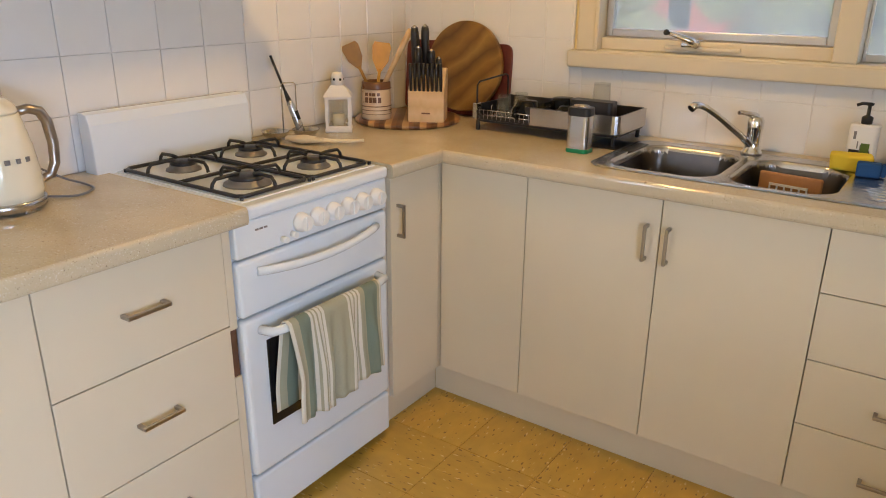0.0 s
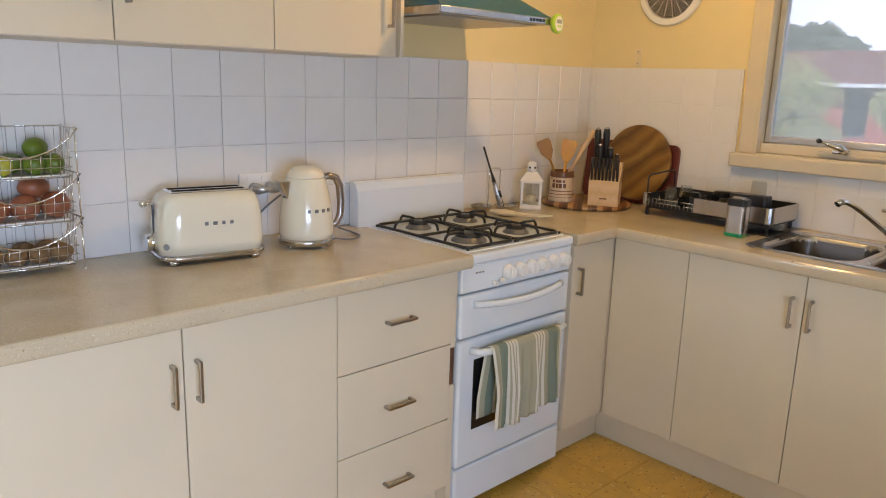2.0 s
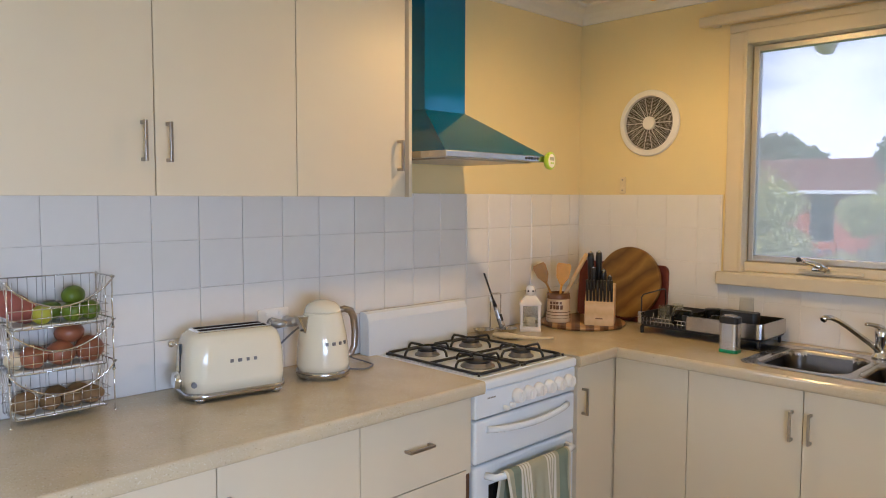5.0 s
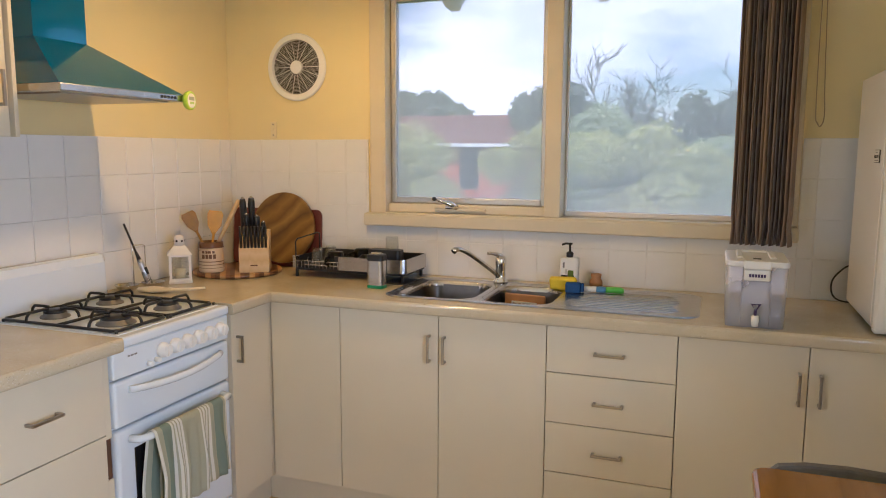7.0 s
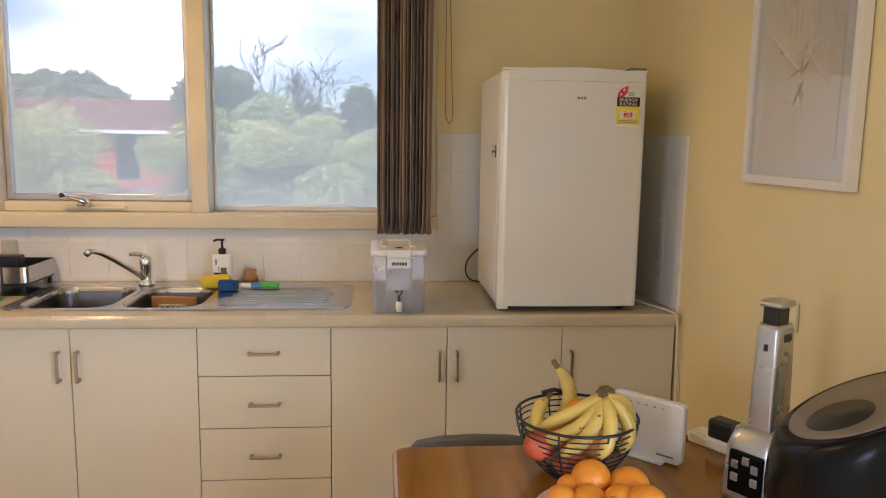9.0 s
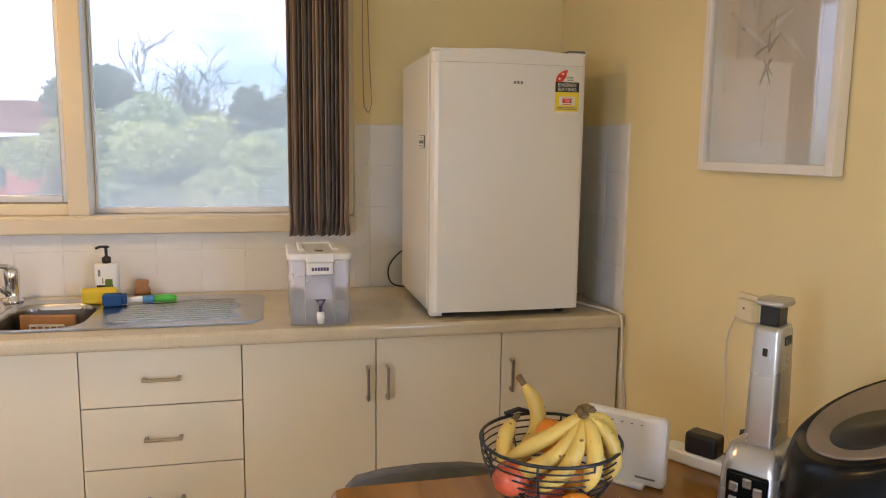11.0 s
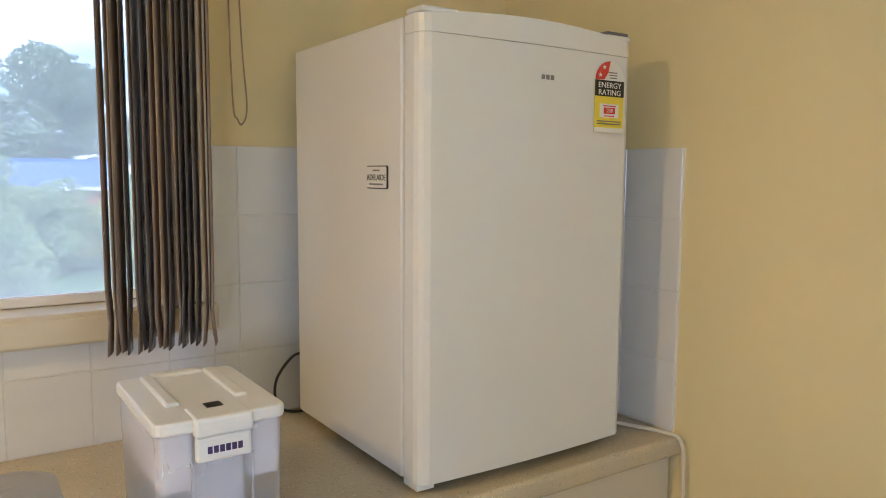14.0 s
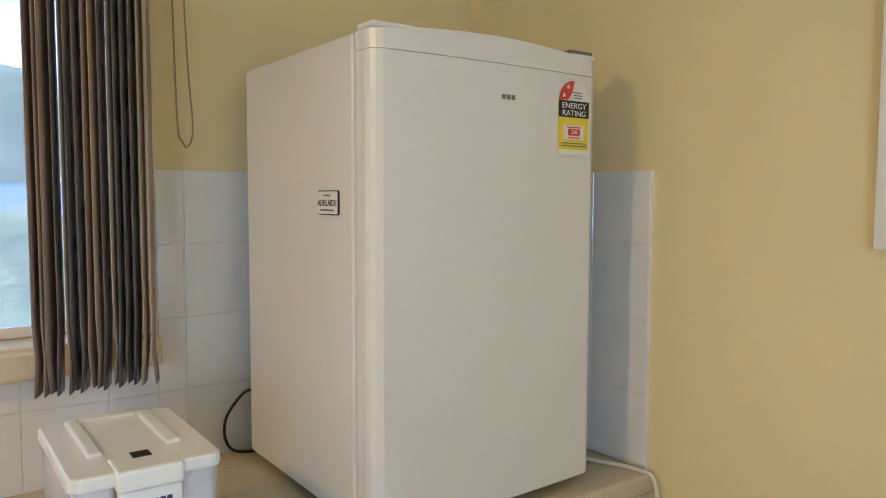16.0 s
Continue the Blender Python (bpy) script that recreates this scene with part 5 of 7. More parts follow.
# ---- sink ----
sink = thing("kitchen_sink", "stainless steel double bowl sink with a ridged drainer", "sink")
KX0, KX1, KY0, KY1 = -0.826, 0.344, 2.104, 2.568
def inside(x, y, x0, x1, y0, y1, r):
    """Distance to a rounded rectangle, negative inside."""
    dx, dy = abs(x - (x0 + x1) / 2) - ((x1 - x0) / 2 - r), abs(y - (y0 + y1) / 2) - ((y1 - y0) / 2 - r)
    return math.hypot(max(dx, 0), max(dy, 0)) + min(max(dx, dy), 0) - r
bm = B()
NX, NY = 390, 155
rows = []
for j in range(NY + 1):
    row = []
    for i in range(NX + 1):
        x, y = KX0 + (KX1 - KX0) * i / NX, KY0 + (KY1 - KY0) * j / NY
        e = inside(x, y, KX0, KX1, KY0, KY1, 0.075)
        if e > 0.0035:
            row.append(None)
            continue
        z = TOP + 0.0045 - 0.0035 * max(0, min(1, (e + 0.012) / 0.012)) ** 2
        if e < -0.012:
            z -= 0.0018 * min(1, (-0.012 - e) / 0.01)
        for x0, x1, y0, y1, depth in ((-0.785, -0.470, 2.140, 2.510, 0.155), (-0.445, -0.172, 2.140, 2.500, 0.135)):
            d = -inside(x, y, x0, x1, y0, y1, 0.085)
            if d > 0:
                f = min(1, d / 0.040)
                z -= depth * (f * f * (3 - 2 * f)) * 0.94 + depth * 0.06 * min(1, d / 0.13)
        if -0.13 < x < 0.285 and 2.15 < y < 2.53:
            ed = -inside(x, y, -0.13, 0.285, 2.15, 2.53, 0.06)
            k = max(0, min(1, ed / 0.05))
            z -= 0.003 * k * k * (3 - 2 * k)
            k = max(0, min(1, (ed - 0.012 - 0.012 * math.sin((x + y) * 40)) / 0.02))
            z += 0.0034 * k * max(0, math.sin((y - 2.15) * 2 * math.pi / 0.030)) ** 1.5
        for x0, x1, y0, y1 in ((-0.785, -0.470, 2.140, 2.510), (-0.445, -0.172, 2.140, 2.500)):
            d = -inside(x, y, x0, x1, y0, y1, 0.085)
            if abs(d - 0.009) < 0.0016:
                gx = (inside(x + 1e-4, y, x0, x1, y0, y1, 0.085) - inside(x - 1e-4, y, x0, x1, y0, y1, 0.085)) / 2e-4
                gy = (inside(x, y + 1e-4, x0, x1, y0, y1, 0.085) - inside(x, y - 1e-4, x0, x1, y0, y1, 0.085)) / 2e-4
                x, y = x + gx * (d - 0.009), y + gy * (d - 0.009)
        row.append(bm.verts.new((x, y, z)))
    rows.append(row)
for j in range(NY):
    for i in range(NX):
        q = (rows[j][i], rows[j][i + 1], rows[j + 1][i + 1], rows[j + 1][i])
        if all(q):
            bm.faces.new(q).smooth = True
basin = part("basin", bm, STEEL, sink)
# same steel as the rim, with the bowls' dark reflections painted in
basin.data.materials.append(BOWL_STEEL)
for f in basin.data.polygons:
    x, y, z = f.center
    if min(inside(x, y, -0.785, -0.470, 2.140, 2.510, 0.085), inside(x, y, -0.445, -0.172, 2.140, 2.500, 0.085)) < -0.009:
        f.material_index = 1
for x, z in ((-0.627, TOP - 0.147), (-0.308, TOP - 0.128)):
    bm = B(); lathe(bm, [(0.042, z), (0.040, z + 0.004), (0.030, z + 0.003), (0.0, z + 0.001)], 28, (x, 2.33, 0)); part("drain", bm, CHROME, sink, "chrome drain ring")
tap = thing("mixer_tap", "chrome mixer tap with a long swivel spout", "tap", (-0.466, 2.545, TOP + 0.004))
bm = B(); lathe(bm, [(0.0, 0), (0.031, 0), (0.031, 0.006), (0.025, 0.012), (0.023, 0.03), (0.023, 0.070), (0.0245, 0.078), (0.0245, 0.100), (0.020, 0.112), (0.0, 0.115)], 28); part("body", bm, CHROME, tap)
bm = B(); tube(bm, [(-0.004, -0.015, 0.028), (-0.03, -0.06, 0.065), (-0.075, -0.145, 0.125), (-0.098, -0.19, 0.152), (-0.112, -0.217, 0.163), (-0.122, -0.236, 0.163), (-0.128, -0.246, 0.155)], 0.011, 14, radii=[0.0105, 0.010, 0.0092, 0.0090, 0.0095, 0.0115, 0.0115]); part("spout", bm, CHROME, tap)
bm = B(); tube(bm, [(0.0, 0.0, 0.112), (-0.012, -0.022, 0.122), (-0.030, -0.058, 0.130), (-0.036, -0.07, 0.130)], 0.006, 10, radii=[0.012, 0.009, 0.007, 0.006]); part("lever", bm, CHROME, tap)
# tray and colander standing in the smaller bowl
tray = thing("sink_tray", "brown plastic tray with a white slotted scraper in the sink bowl", "tray", (-0.315, 2.36, TOP - 0.128), -8)
bm = B(); box(bm, -0.085, 0.085, 0.0, 0.014, 0.0, 0.122, 0.005); part("board", bm, TAN_P, tray, "tan plastic board")
bm = B()
for i in range(6):
    box(bm, -0.052 + i * 0.020, -0.048 + i * 0.020, -0.008, -0.004, 0.04, 0.092)
for z in (0.04, 0.063, 0.088):
    box(bm, -0.052, 0.052, -0.009, -0.003, z, z + 0.006)
box(bm, -0.02, 0.02, -0.008, 0.001, 0.0, 0.042)
part("slotted_scraper", bm, WHITE_PLASTIC, tray, "white slotted plastic scraper")
# soap bottle, sponges, brushes
soap = thing("soap_dispenser", "white pump soap bottle with a black pump", "soap bottle", (-0.172, 2.540, TOP))
bm = B(); prism(bm, rounded(-0.038, 0.038, -0.020, 0.020, 0.012), "z", 0.0, 0.128, 0.006); bottle = part("bottle", bm, WHITE_PLASTIC, soap)
bm = B(); lathe(bm, [(0.0, 0.126), (0.014, 0.127), (0.015, 0.146), (0.010, 0.150), (0.005, 0.152), (0.005, 0.178), (0.010, 0.180), (0.010, 0.186), (0.0, 0.188)], 20); tube(bm, [(0.004, 0, 0.183), (-0.018, -0.004, 0.184), (-0.032, -0.006, 0.178)], 0.0045, 8); part("pump", bm, BLACK_PLASTIC, soap, "black pump head")
for x0, x1, z0, z1 in ((-0.024, -0.017, 0.086, 0.108), (-0.012, -0.009, 0.060, 0.080), (-0.004, 0.006, 0.050, 0.072)):
    bm = B(); box(bm, x0, x1, -0.0215, -0.0195, z0, z1); part("print_bar", bm, INK_GREY, bottle)
bm = B(); box(bm, -0.030, 0.022, -0.0213, -0.0195, 0.040, 0.056); part("label_patch", bm, LABEL_BLACK, bottle, "black label patch")
bm = B(); box(bm, -0.002, 0.020, -0.0219, -0.0205, 0.048, 0.076); part("label_patch", bm, LEMON, bottle, "olive green label patch")
bm = B(); box(bm, -0.055, 0.055, -0.022, 0.022, 0, 0.048, 0.010, 3)
for v in bm.verts:
    v.co += Vector((0.003 * math.sin(v.co.z * 90), 0, 0.004 * noise.noise(v.co * 40)))
solid("yellow_scourer", "yellow sponge cloth standing behind the sink", "sponge", bm, YELLOW_P, (-0.185, 2.482, TOP + 0.004), 6)
bm = B(); box(bm, -0.030, 0.030, -0.018, 0.018, 0, 0.040, 0.006, 3); box(bm, 0.030, 0.042, -0.016, 0.016, 0.004, 0.038, 0.004)
solid("blue_sponge", "blue scouring sponge with a pale edge on the drainer", "sponge", bm, BLUE_P, (-0.135, 2.425, TOP + 0.004), 5)
br = thing("dish_brush", "clear and green dish brush lying on the drainer", "brush", (-0.06, 2.452, TOP + 0.017), 4)
bm = B(); tube(bm, [(-0.05, 0, 0), (0.0, 0, 0.001), (0.045, 0, 0)], 0.01, 10, radii=[0.008, 0.011, 0.010]); part("handle", bm, WHITE_PLASTIC, br)
bm = B(); tube(bm, [(0.012, 0, 0.0), (0.035, 0, 0.0), (0.048, 0, 0.0)], 0.012, 10, radii=[0.0115, 0.013, 0.012]); part("collar", bm, mat("blue_plastic", (0.08, 0.25, 0.5), 0.4), br)
bm = B(); tube(bm, [(0.045, 0, 0.0), (0.075, 0, 0.001), (0.105, 0, 0.0), (0.118, 0, -0.002)], 0.012, 10, radii=[0.011, 0.0125, 0.013, 0.009]); part("grip", bm, GREEN_P, br, "bright green grip")
nb = thing("wooden_brush", "small wooden scrubbing brush standing behind the sink", "brush", (-0.068, 2.575, TOP))
bm = B(); lathe(bm, [(0.026, 0.0), (0.028, 0.012), (0.022, 0.016), (0.020, 0.016)], 20); part("bristles", bm, CROCK_BROWN, nb)
bm = B(); lathe(bm, [(0.0, 0.015), (0.027, 0.015), (0.026, 0.030), (0.019, 0.040), (0.022, 0.056), (0.020, 0.060), (0.0, 0.061)], 24); part("knob", bm, TAN_P, nb)

# ---- dish rack ----
dr = thing("dish_rack", "black dish rack with brushed steel panels", "dish rack", (0, 0, 0))
RX0, RX1, RY0, RY1 = -1.374, -0.832, 2.372, 2.612
bm = B(); box(bm, RX0 + 0.01, RX1 - 0.006, RY0 + 0.006, RY1 - 0.006, 0.936, 0.946, 0.003); part("tray", bm, BLACK_PLASTIC, dr)
bm = B()
box(bm, RX0 + 0.006, RX1 - 0.008, RY1 - 0.010, RY1 - 0.003, 0.946, 1.006, 0.002)
box(bm, RX0 + 0.004, RX0 + 0.010, RY0 + 0.008, RY1 - 0.01, 0.946, 0.996, 0.002)
box(bm, RX0 + 0.02, RX0 + 0.22, RY0 + 0.004, RY0 + 0.009, 0.944, 0.958, 0.002)
box(bm, RX0 + 0.20, RX1 - 0.01, RY0 + 0.007, RY0 + 0.011, 0.944, 1.004)
box(bm, RX1 - 0.011, RX1 - 0.007, RY0 + 0.01, RY1 - 0.004, 0.944, 1.004)
part("liner", bm, BLACK_PLASTIC, dr)
bm = B(); box(bm, RX0 + 0.225, RX1 - 0.10, RY0 - 0.001, RY0 + 0.004, 0.946, 1.003, 0.001); part("front_panel", bm, STEEL, dr, "brushed steel front panel")
bm = B()
prof = [(RX1 - 0.085, RY0)] + [(RX1 - 0.025 + 0.025 * math.sin(radians(a)), RY0 + 0.025 - 0.025 * math.cos(radians(a))) for a in (0, 22, 45, 68, 90)] + [(RX1, RY1 - 0.005)]
inner = [(x - 0.004 if i > 2 else x, y + 0.004 if i < 4 else y) for i, (x, y) in enumerate(prof)]
prism(bm, prof + inner[::-1], "z", 0.946, 1.005)
part("side_panel", bm, STEEL, dr, "brushed steel wrap-round side panel")
bm = B(); box(bm, RX0 - 0.003, RX0 + 0.014, RY0 - 0.004, RY0 + 0.03, 0.944, 1.000, 0.003); part("corner_cap", bm, STEEL, dr)
for x in (RX0 + 0.012, RX1 - 0.02):
    for y in (RY0 + 0.012, RY1 - 0.015):
        bm = B(); box(bm, x - 0.006, x + 0.006, y - 0.006, y + 0.006, TOP, 0.940, 0.002); part("foot", bm, BLACK_PLASTIC, dr)
bm = B(); tube(bm, [(RX0 + 0.004, RY0 + 0.015, 0.99), (RX0 + 0.004, RY0 + 0.015, 1.060), (RX0 + 0.004, RY0 + 0.03, 1.072), (RX0 + 0.004, RY1 - 0.03, 1.082), (RX0 + 0.004, RY1 - 0.012, 1.074), (RX0 + 0.004, RY1 - 0.010, 0.99)], 0.0035, 8); part("hoop", bm, BLACK_IRON, dr, "black wire hoop")
for z in (0.962, 0.978):
    bm = B(); tube(bm, [(RX0 + 0.012, RY0 + 0.004, z), (RX0 + 0.225, RY0 + 0.004, z)], 0.0018, 6); part("wire_rail", bm, CHROME, dr, "steel wire rail")
for i in range(12):
    x = RX0 + 0.02 + i * 0.018
    bm = B(); tube(bm, [(x, RY0 + 0.004, 0.948), (x, RY0 + 0.004, 0.978)], 0.0010, 5); part("wire", bm, NICKEL, dr, "dull steel wire")
for i in range(14):
    x = RX0 + 0.03 + i * 0.028
    bm = B(); tube(bm, [(x, RY0 + 0.06, 0.946), (x, RY0 + 0.075, 0.985), (x, RY0 + 0.09, 0.946)], 0.0016, 5); part("plate_wire", bm, CHROME, dr, "steel plate divider wire")
def tumbler(label, at, r0, r1, h, material, up=False):
    bm = B()
    prof = [(0.0, 0.0), (r0, 0.0), (r1, h), (r1 - 0.002, h), (r0 - 0.002, 0.006), (0.0, 0.006)]
    if up:
        prof = [(r, h - z) for r, z in prof]
    lathe(bm, prof, 24)
    return solid("drinking_glass", label, "glass", bm, material, at, 0, "glasses in the dish rack")
for x, y in ((-1.285, 2.43), (-1.225, 2.44), (-1.255, 2.50)):
    tumbler("short clear glass upside down in the rack", (x, y, 0.947), 0.022, 0.031, 0.085, CLEAR, True)
tumbler("tall clear glass upside down in the rack", (-0.975, 2.555, 0.947), 0.028, 0.034, 0.135, CLEAR, True)
bm = B(); lathe(bm, [(0.040, 0.0), (0.041, 0.07), (0.036, 0.078), (0.0, 0.079)], 28); tube(bm, [(0.04, 0, 0.06), (0.062, 0, 0.055), (0.064, 0, 0.025), (0.041, 0, 0.016)], 0.005, 8)
solid("mug", "smoked dark glass mug upside down in the rack", "mug", bm, BLACK_GLOSS, (-1.10, 2.52, 0.947), 200)
bm = B(); lathe(bm, [(0.028, 0.0), (0.040, 0.05), (0.037, 0.05), (0.026, 0.004), (0.0, 0.004)], 24)
solid("dark_cup", "dark glass cup in the dish rack", "cup", bm, BLACK_GLOSS, (-1.165, 2.50, 0.947), 0)
bm = B(); prism(bm, rounded(-0.075, 0.075, -0.030, 0.030, 0.015), "z", 0, 0.092, 0.003)
solid("cutlery_box", "black plastic cutlery box in the dish rack", "box", bm, BLACK_PLASTIC, (-0.955, 2.445, 0.947), 0)
bm = B(); lathe(bm, [(0.064, 0.0), (0.062, 0.020), (0.050, 0.044), (0.028, 0.058), (0.026, 0.064), (0.0, 0.064)], 32)
solid("dark_bowl", "black bowl upside down in the dish rack", "bowl", bm, BLACK_GLOSS, (-1.045, 2.440, 0.947))
bm = B(); lathe(bm, [(0.038, 0.0), (0.040, 0.03), (0.034, 0.072), (0.0, 0.074)], 28); tube(bm, [(0.038, 0, 0.055), (0.058, 0, 0.050), (0.060, 0, 0.025), (0.040, 0, 0.014)], 0.005, 8)
solid("mug", "black mug upside down behind the glasses in the rack", "mug", bm, BLACK_GLOSS, (-1.185, 2.415, 0.947), 250)
# steel brush holder standing in front of the rack
ho = thing("brush_holder", "brushed steel brush holder with a green base", "holder", (-0.912, 2.260, TOP))
ho.scale = (1.0, 1.0, 1.12)
bm = B(); prism(bm, rounded(-0.036, 0.036, -0.028, 0.028, 0.016), "z", 0.010, 0.102, 0.002); part("body", bm, STEEL, ho)
bm = B(); prism(bm, rounded(-0.037, 0.037, -0.029, 0.029, 0.016), "z", 0.0, 0.012, 0.002); part("base", bm, DKGREEN_P, ho, "green plastic base")
bm = B(); prism(bm, rounded(-0.037, 0.037, -0.029, 0.029, 0.016), "z", 0.100, 0.124, 0.004); part("rim", bm, BLACK_PLASTIC, ho, "black plastic rim")
bm = B(); lathe(bm, [(0.0, 0.122), (0.024, 0.123), (0.020, 0.129), (0.0, 0.131)], 20, squash=(1.2, 0.8)); part("lid", bm, STEEL, ho)
# added black sheet that darkens the worktop as the dish rack's shadow
bm = B(); box(bm, -0.96, -0.80, 2.155, 2.30, TOP, TOP + 0.004, 0.002)
ob = solid("rack_shadow_sheet", "thin black sheet standing in for the shadow under the dish rack", "mat", bm, BLACK_PLASTIC); ob.location = (0.03, 0.19, 0)

# ---- wall fittings of the north wall ----
fan = thing("exhaust_fan", "round white wall exhaust fan with a slotted grille", "exhaust fan", (-1.494, NORTH, 1.849))
bm = B()
N = 64
for (r0, y0), (r1, y1) in (((0.152, -0.002), (0.155, -0.012)), ((0.155, -0.012), (0.150, -0.020)), ((0.150, -0.020), (0.127, -0.024)), ((0.127, -0.024), (0.124, -0.016)), ((0.124, -0.016), (0.124, -0.002))):
    a = [bm.verts.new((r0 * math.cos(2 * math.pi * i / N), y0, r0 * math.sin(2 * math.pi * i / N))) for i in range(N)]
    b = [bm.verts.new((r1 * math.cos(2 * math.pi * i / N), y1, r1 * math.sin(2 * math.pi * i / N))) for i in range(N)]
    bridge(bm, a, b)
part("bezel", bm, WHITE_PLASTIC, fan)
bm = B(); tube(bm, [(0, -0.001, 0), (0, -0.006, 0)], 0.124, 48); part("housing", bm, FAN_DARK, fan, "dark housing behind the grille")
bm = B()
for i in range(18):
    a = 2 * math.pi * i / 18
    c, s = math.cos(a), math.sin(a)
    tube(bm, [(0.030 * c, -0.017, 0.030 * s), (0.124 * c, -0.017, 0.124 * s)], 0.0013, 5)
for k in range(14):
    r = 0.038 + k * 0.0063
    tube(bm, [(r * math.cos(2 * math.pi * i / 48), -0.016, r * math.sin(2 * math.pi * i / 48)) for i in range(48)], 0.00062, 4, closed=True)
part("grille", bm, WHITE_PLASTIC, fan)
bm = B(); tube(bm, [(0, -0.006, 0), (0, -0.018, 0), (0, -0.021, 0)], 0.03, 28, radii=[0.031, 0.031, 0.026]); part("hub", bm, WHITE_PLASTIC, fan)
sw = thing("fan_switch", "small cream wall switch above the tiles", "switch", (-1.631, NORTH, 1.560))
bm = B(); box(bm, -0.016, 0.016, -0.010, -0.001, -0.040, 0.038, 0.003); part("plate", bm, CREAM_PLASTIC, sw)
bm = B(); box(bm, -0.006, 0.006, -0.016, -0.009, -0.010, 0.010, 0.002); part("rocker", bm, CREAM_PLASTIC, sw)
bm = B(); tube(bm, [(0, -0.009, -0.025), (0, -0.012, -0.025)], 0.004, 10); tube(bm, [(0, -0.009, 0.026), (0, -0.012, 0.026)], 0.004, 10); part("screws", bm, NICKEL, sw)
tm = thing("kitchen_timer", "lime green kitchen timer stuck to the range hood", "timer", (HX + 0.006, 1.792, 1.640), 98)
bm = B(); tube(bm, [(0, 0.004, 0), (0, -0.004, 0), (0, -0.012, 0), (0, -0.014, 0)], 0.03, 32, radii=[0.031, 0.034, 0.034, 0.030]); part("case", bm, LIME_P, tm)
bm = B(); tube(bm, [(0, -0.0135, 0), (0, -0.015, 0)], 0.026, 28); part("face", bm, LABEL_WHITE, tm)
bm = B(); box(bm, -0.017, 0.017, -0.0158, -0.0148, 0.001, 0.014, 0.0004); part("display", bm, mat("lcd_grey", (0.30, 0.34, 0.28), 0.3), tm)
bm = B()
for x in (-0.010, 0.004):
    box(bm, x, x + 0.008, -0.0168, -0.0148, -0.012, -0.005, 0.0005)
part("buttons", bm, LIME_P, tm)

# ---- curtain track, blind, cord ----
bm = B(); box(bm, -1.226, 0.80, 2.560, 2.600, 2.236, 2.276, 0.006); box(bm, -1.19, -1.16, 2.598, NORTH, 2.24, 2.27); box(bm, 0.70, 0.73, 2.598, NORTH, 2.24, 2.27)
solid("blind_track", "cream timber blind track above the window", "track", bm, TRIM_PAINT)
blind = thing("vertical_blind", "brown vertical blind slats pushed together at the window side", "blind")
rnd = random.Random(4)
for i in range(16):
    bm = B()
    x0 = 0.444 + i * 0.0128
    lean = 0.013 + rnd.uniform(-0.004, 0.004)
    ph = rnd.uniform(0, 6)
    zb = 1.122 + rnd.uniform(-0.004, 0.006)
    lv = []
    for j in range(19):
        z = zb + (2.236 - zb) * j / 18
        near = max(0, 1 - (z - zb) / 0.14)
        r = []
        for k in range(5):
            f = k / 4 - 0.5
            bow = 0.006 * math.cos(f * math.pi)
            r.append(bm.verts.new((x0 + bow + lean * f * 2 + 0.0055 * near * math.sin(z * 75 + ph), 2.512 + f * 0.088 + 0.002 * math.sin(z * 3 + ph), z)))
        lv.append(r)
    for a, b in zip(lv, lv[1:]):
        for k in range(4):
            bm.faces.new((a[k], a[k + 1], b[k + 1], b[k])).smooth = True
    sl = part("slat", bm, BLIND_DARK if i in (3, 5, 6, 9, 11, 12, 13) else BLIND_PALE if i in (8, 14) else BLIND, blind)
    so = sl.modifiers.new("thickness", 'SOLIDIFY'); so.thickness = 0.0016
bm = B(); tube(bm, curved([(0.700, 2.57, 2.24), (0.698, 2.565, 1.9), (0.700, 2.555, 1.61), (0.708, 2.55, 1.565), (0.718, 2.55, 1.556), (0.728, 2.55, 1.595), (0.722, 2.56, 1.75), (0.708, 2.57, 2.24)]), 0.0018, 6)
piece("cord", bm, mat("brown_cord", (0.30, 0.21, 0.12), 0.6), blind, "thin brown looped pull cord")
bm = B(); box(bm, 0.666, 0.676, 2.632, NORTH, 1.49, 1.515, 0.002)
solid("cord_hook", "small cream cord hook on the window trim", "hook", bm, CREAM_PLASTIC)

# ---- ceiling lamp with petal shade ----
pl = thing("ceiling_lamp", "ceiling lamp with a scalloped amber petal glass shade", "lamp", (-0.92, 1.72, CEILING * 0.15))
pl.scale = (0.78, 0.78, 0.85)
bm = B(); lathe(bm, [(0.0, CEILING), (0.055, CEILING), (0.050, CEILING - 0.02), (0.012, CEILING - 0.03), (0.008, 2.30), (0.030, 2.292), (0.032, 2.25), (0.0, 2.248)], 24); part("rose", bm, NICKEL, pl)
SHADE = bpy.data.materials.new("amber_petal_glass")
SHADE.use_nodes = True
nt = SHADE.node_tree
p = nt.nodes["Principled BSDF"]
p.inputs["Base Color"].default_value = (0.55, 0.32, 0.12, 1)
p.inputs["Roughness"].default_value = 0.35
tl = nt.nodes.new("ShaderNodeBsdfTranslucent"); tl.inputs["Color"].default_value = (0.085, 0.062, 0.036, 1)
ms = nt.nodes.new("ShaderNodeMixShader"); ms.inputs[0].default_value = 0.65
nt.links.new(p.outputs[0], ms.inputs[1]); nt.links.new(tl.outputs[0], ms.inputs[2])
nt.links.new(ms.outputs[0], nt.nodes["Material Output"].inputs["Surface"])
PINK = mat("orange_shell", (0.75, 0.24, 0.06), 0.35)
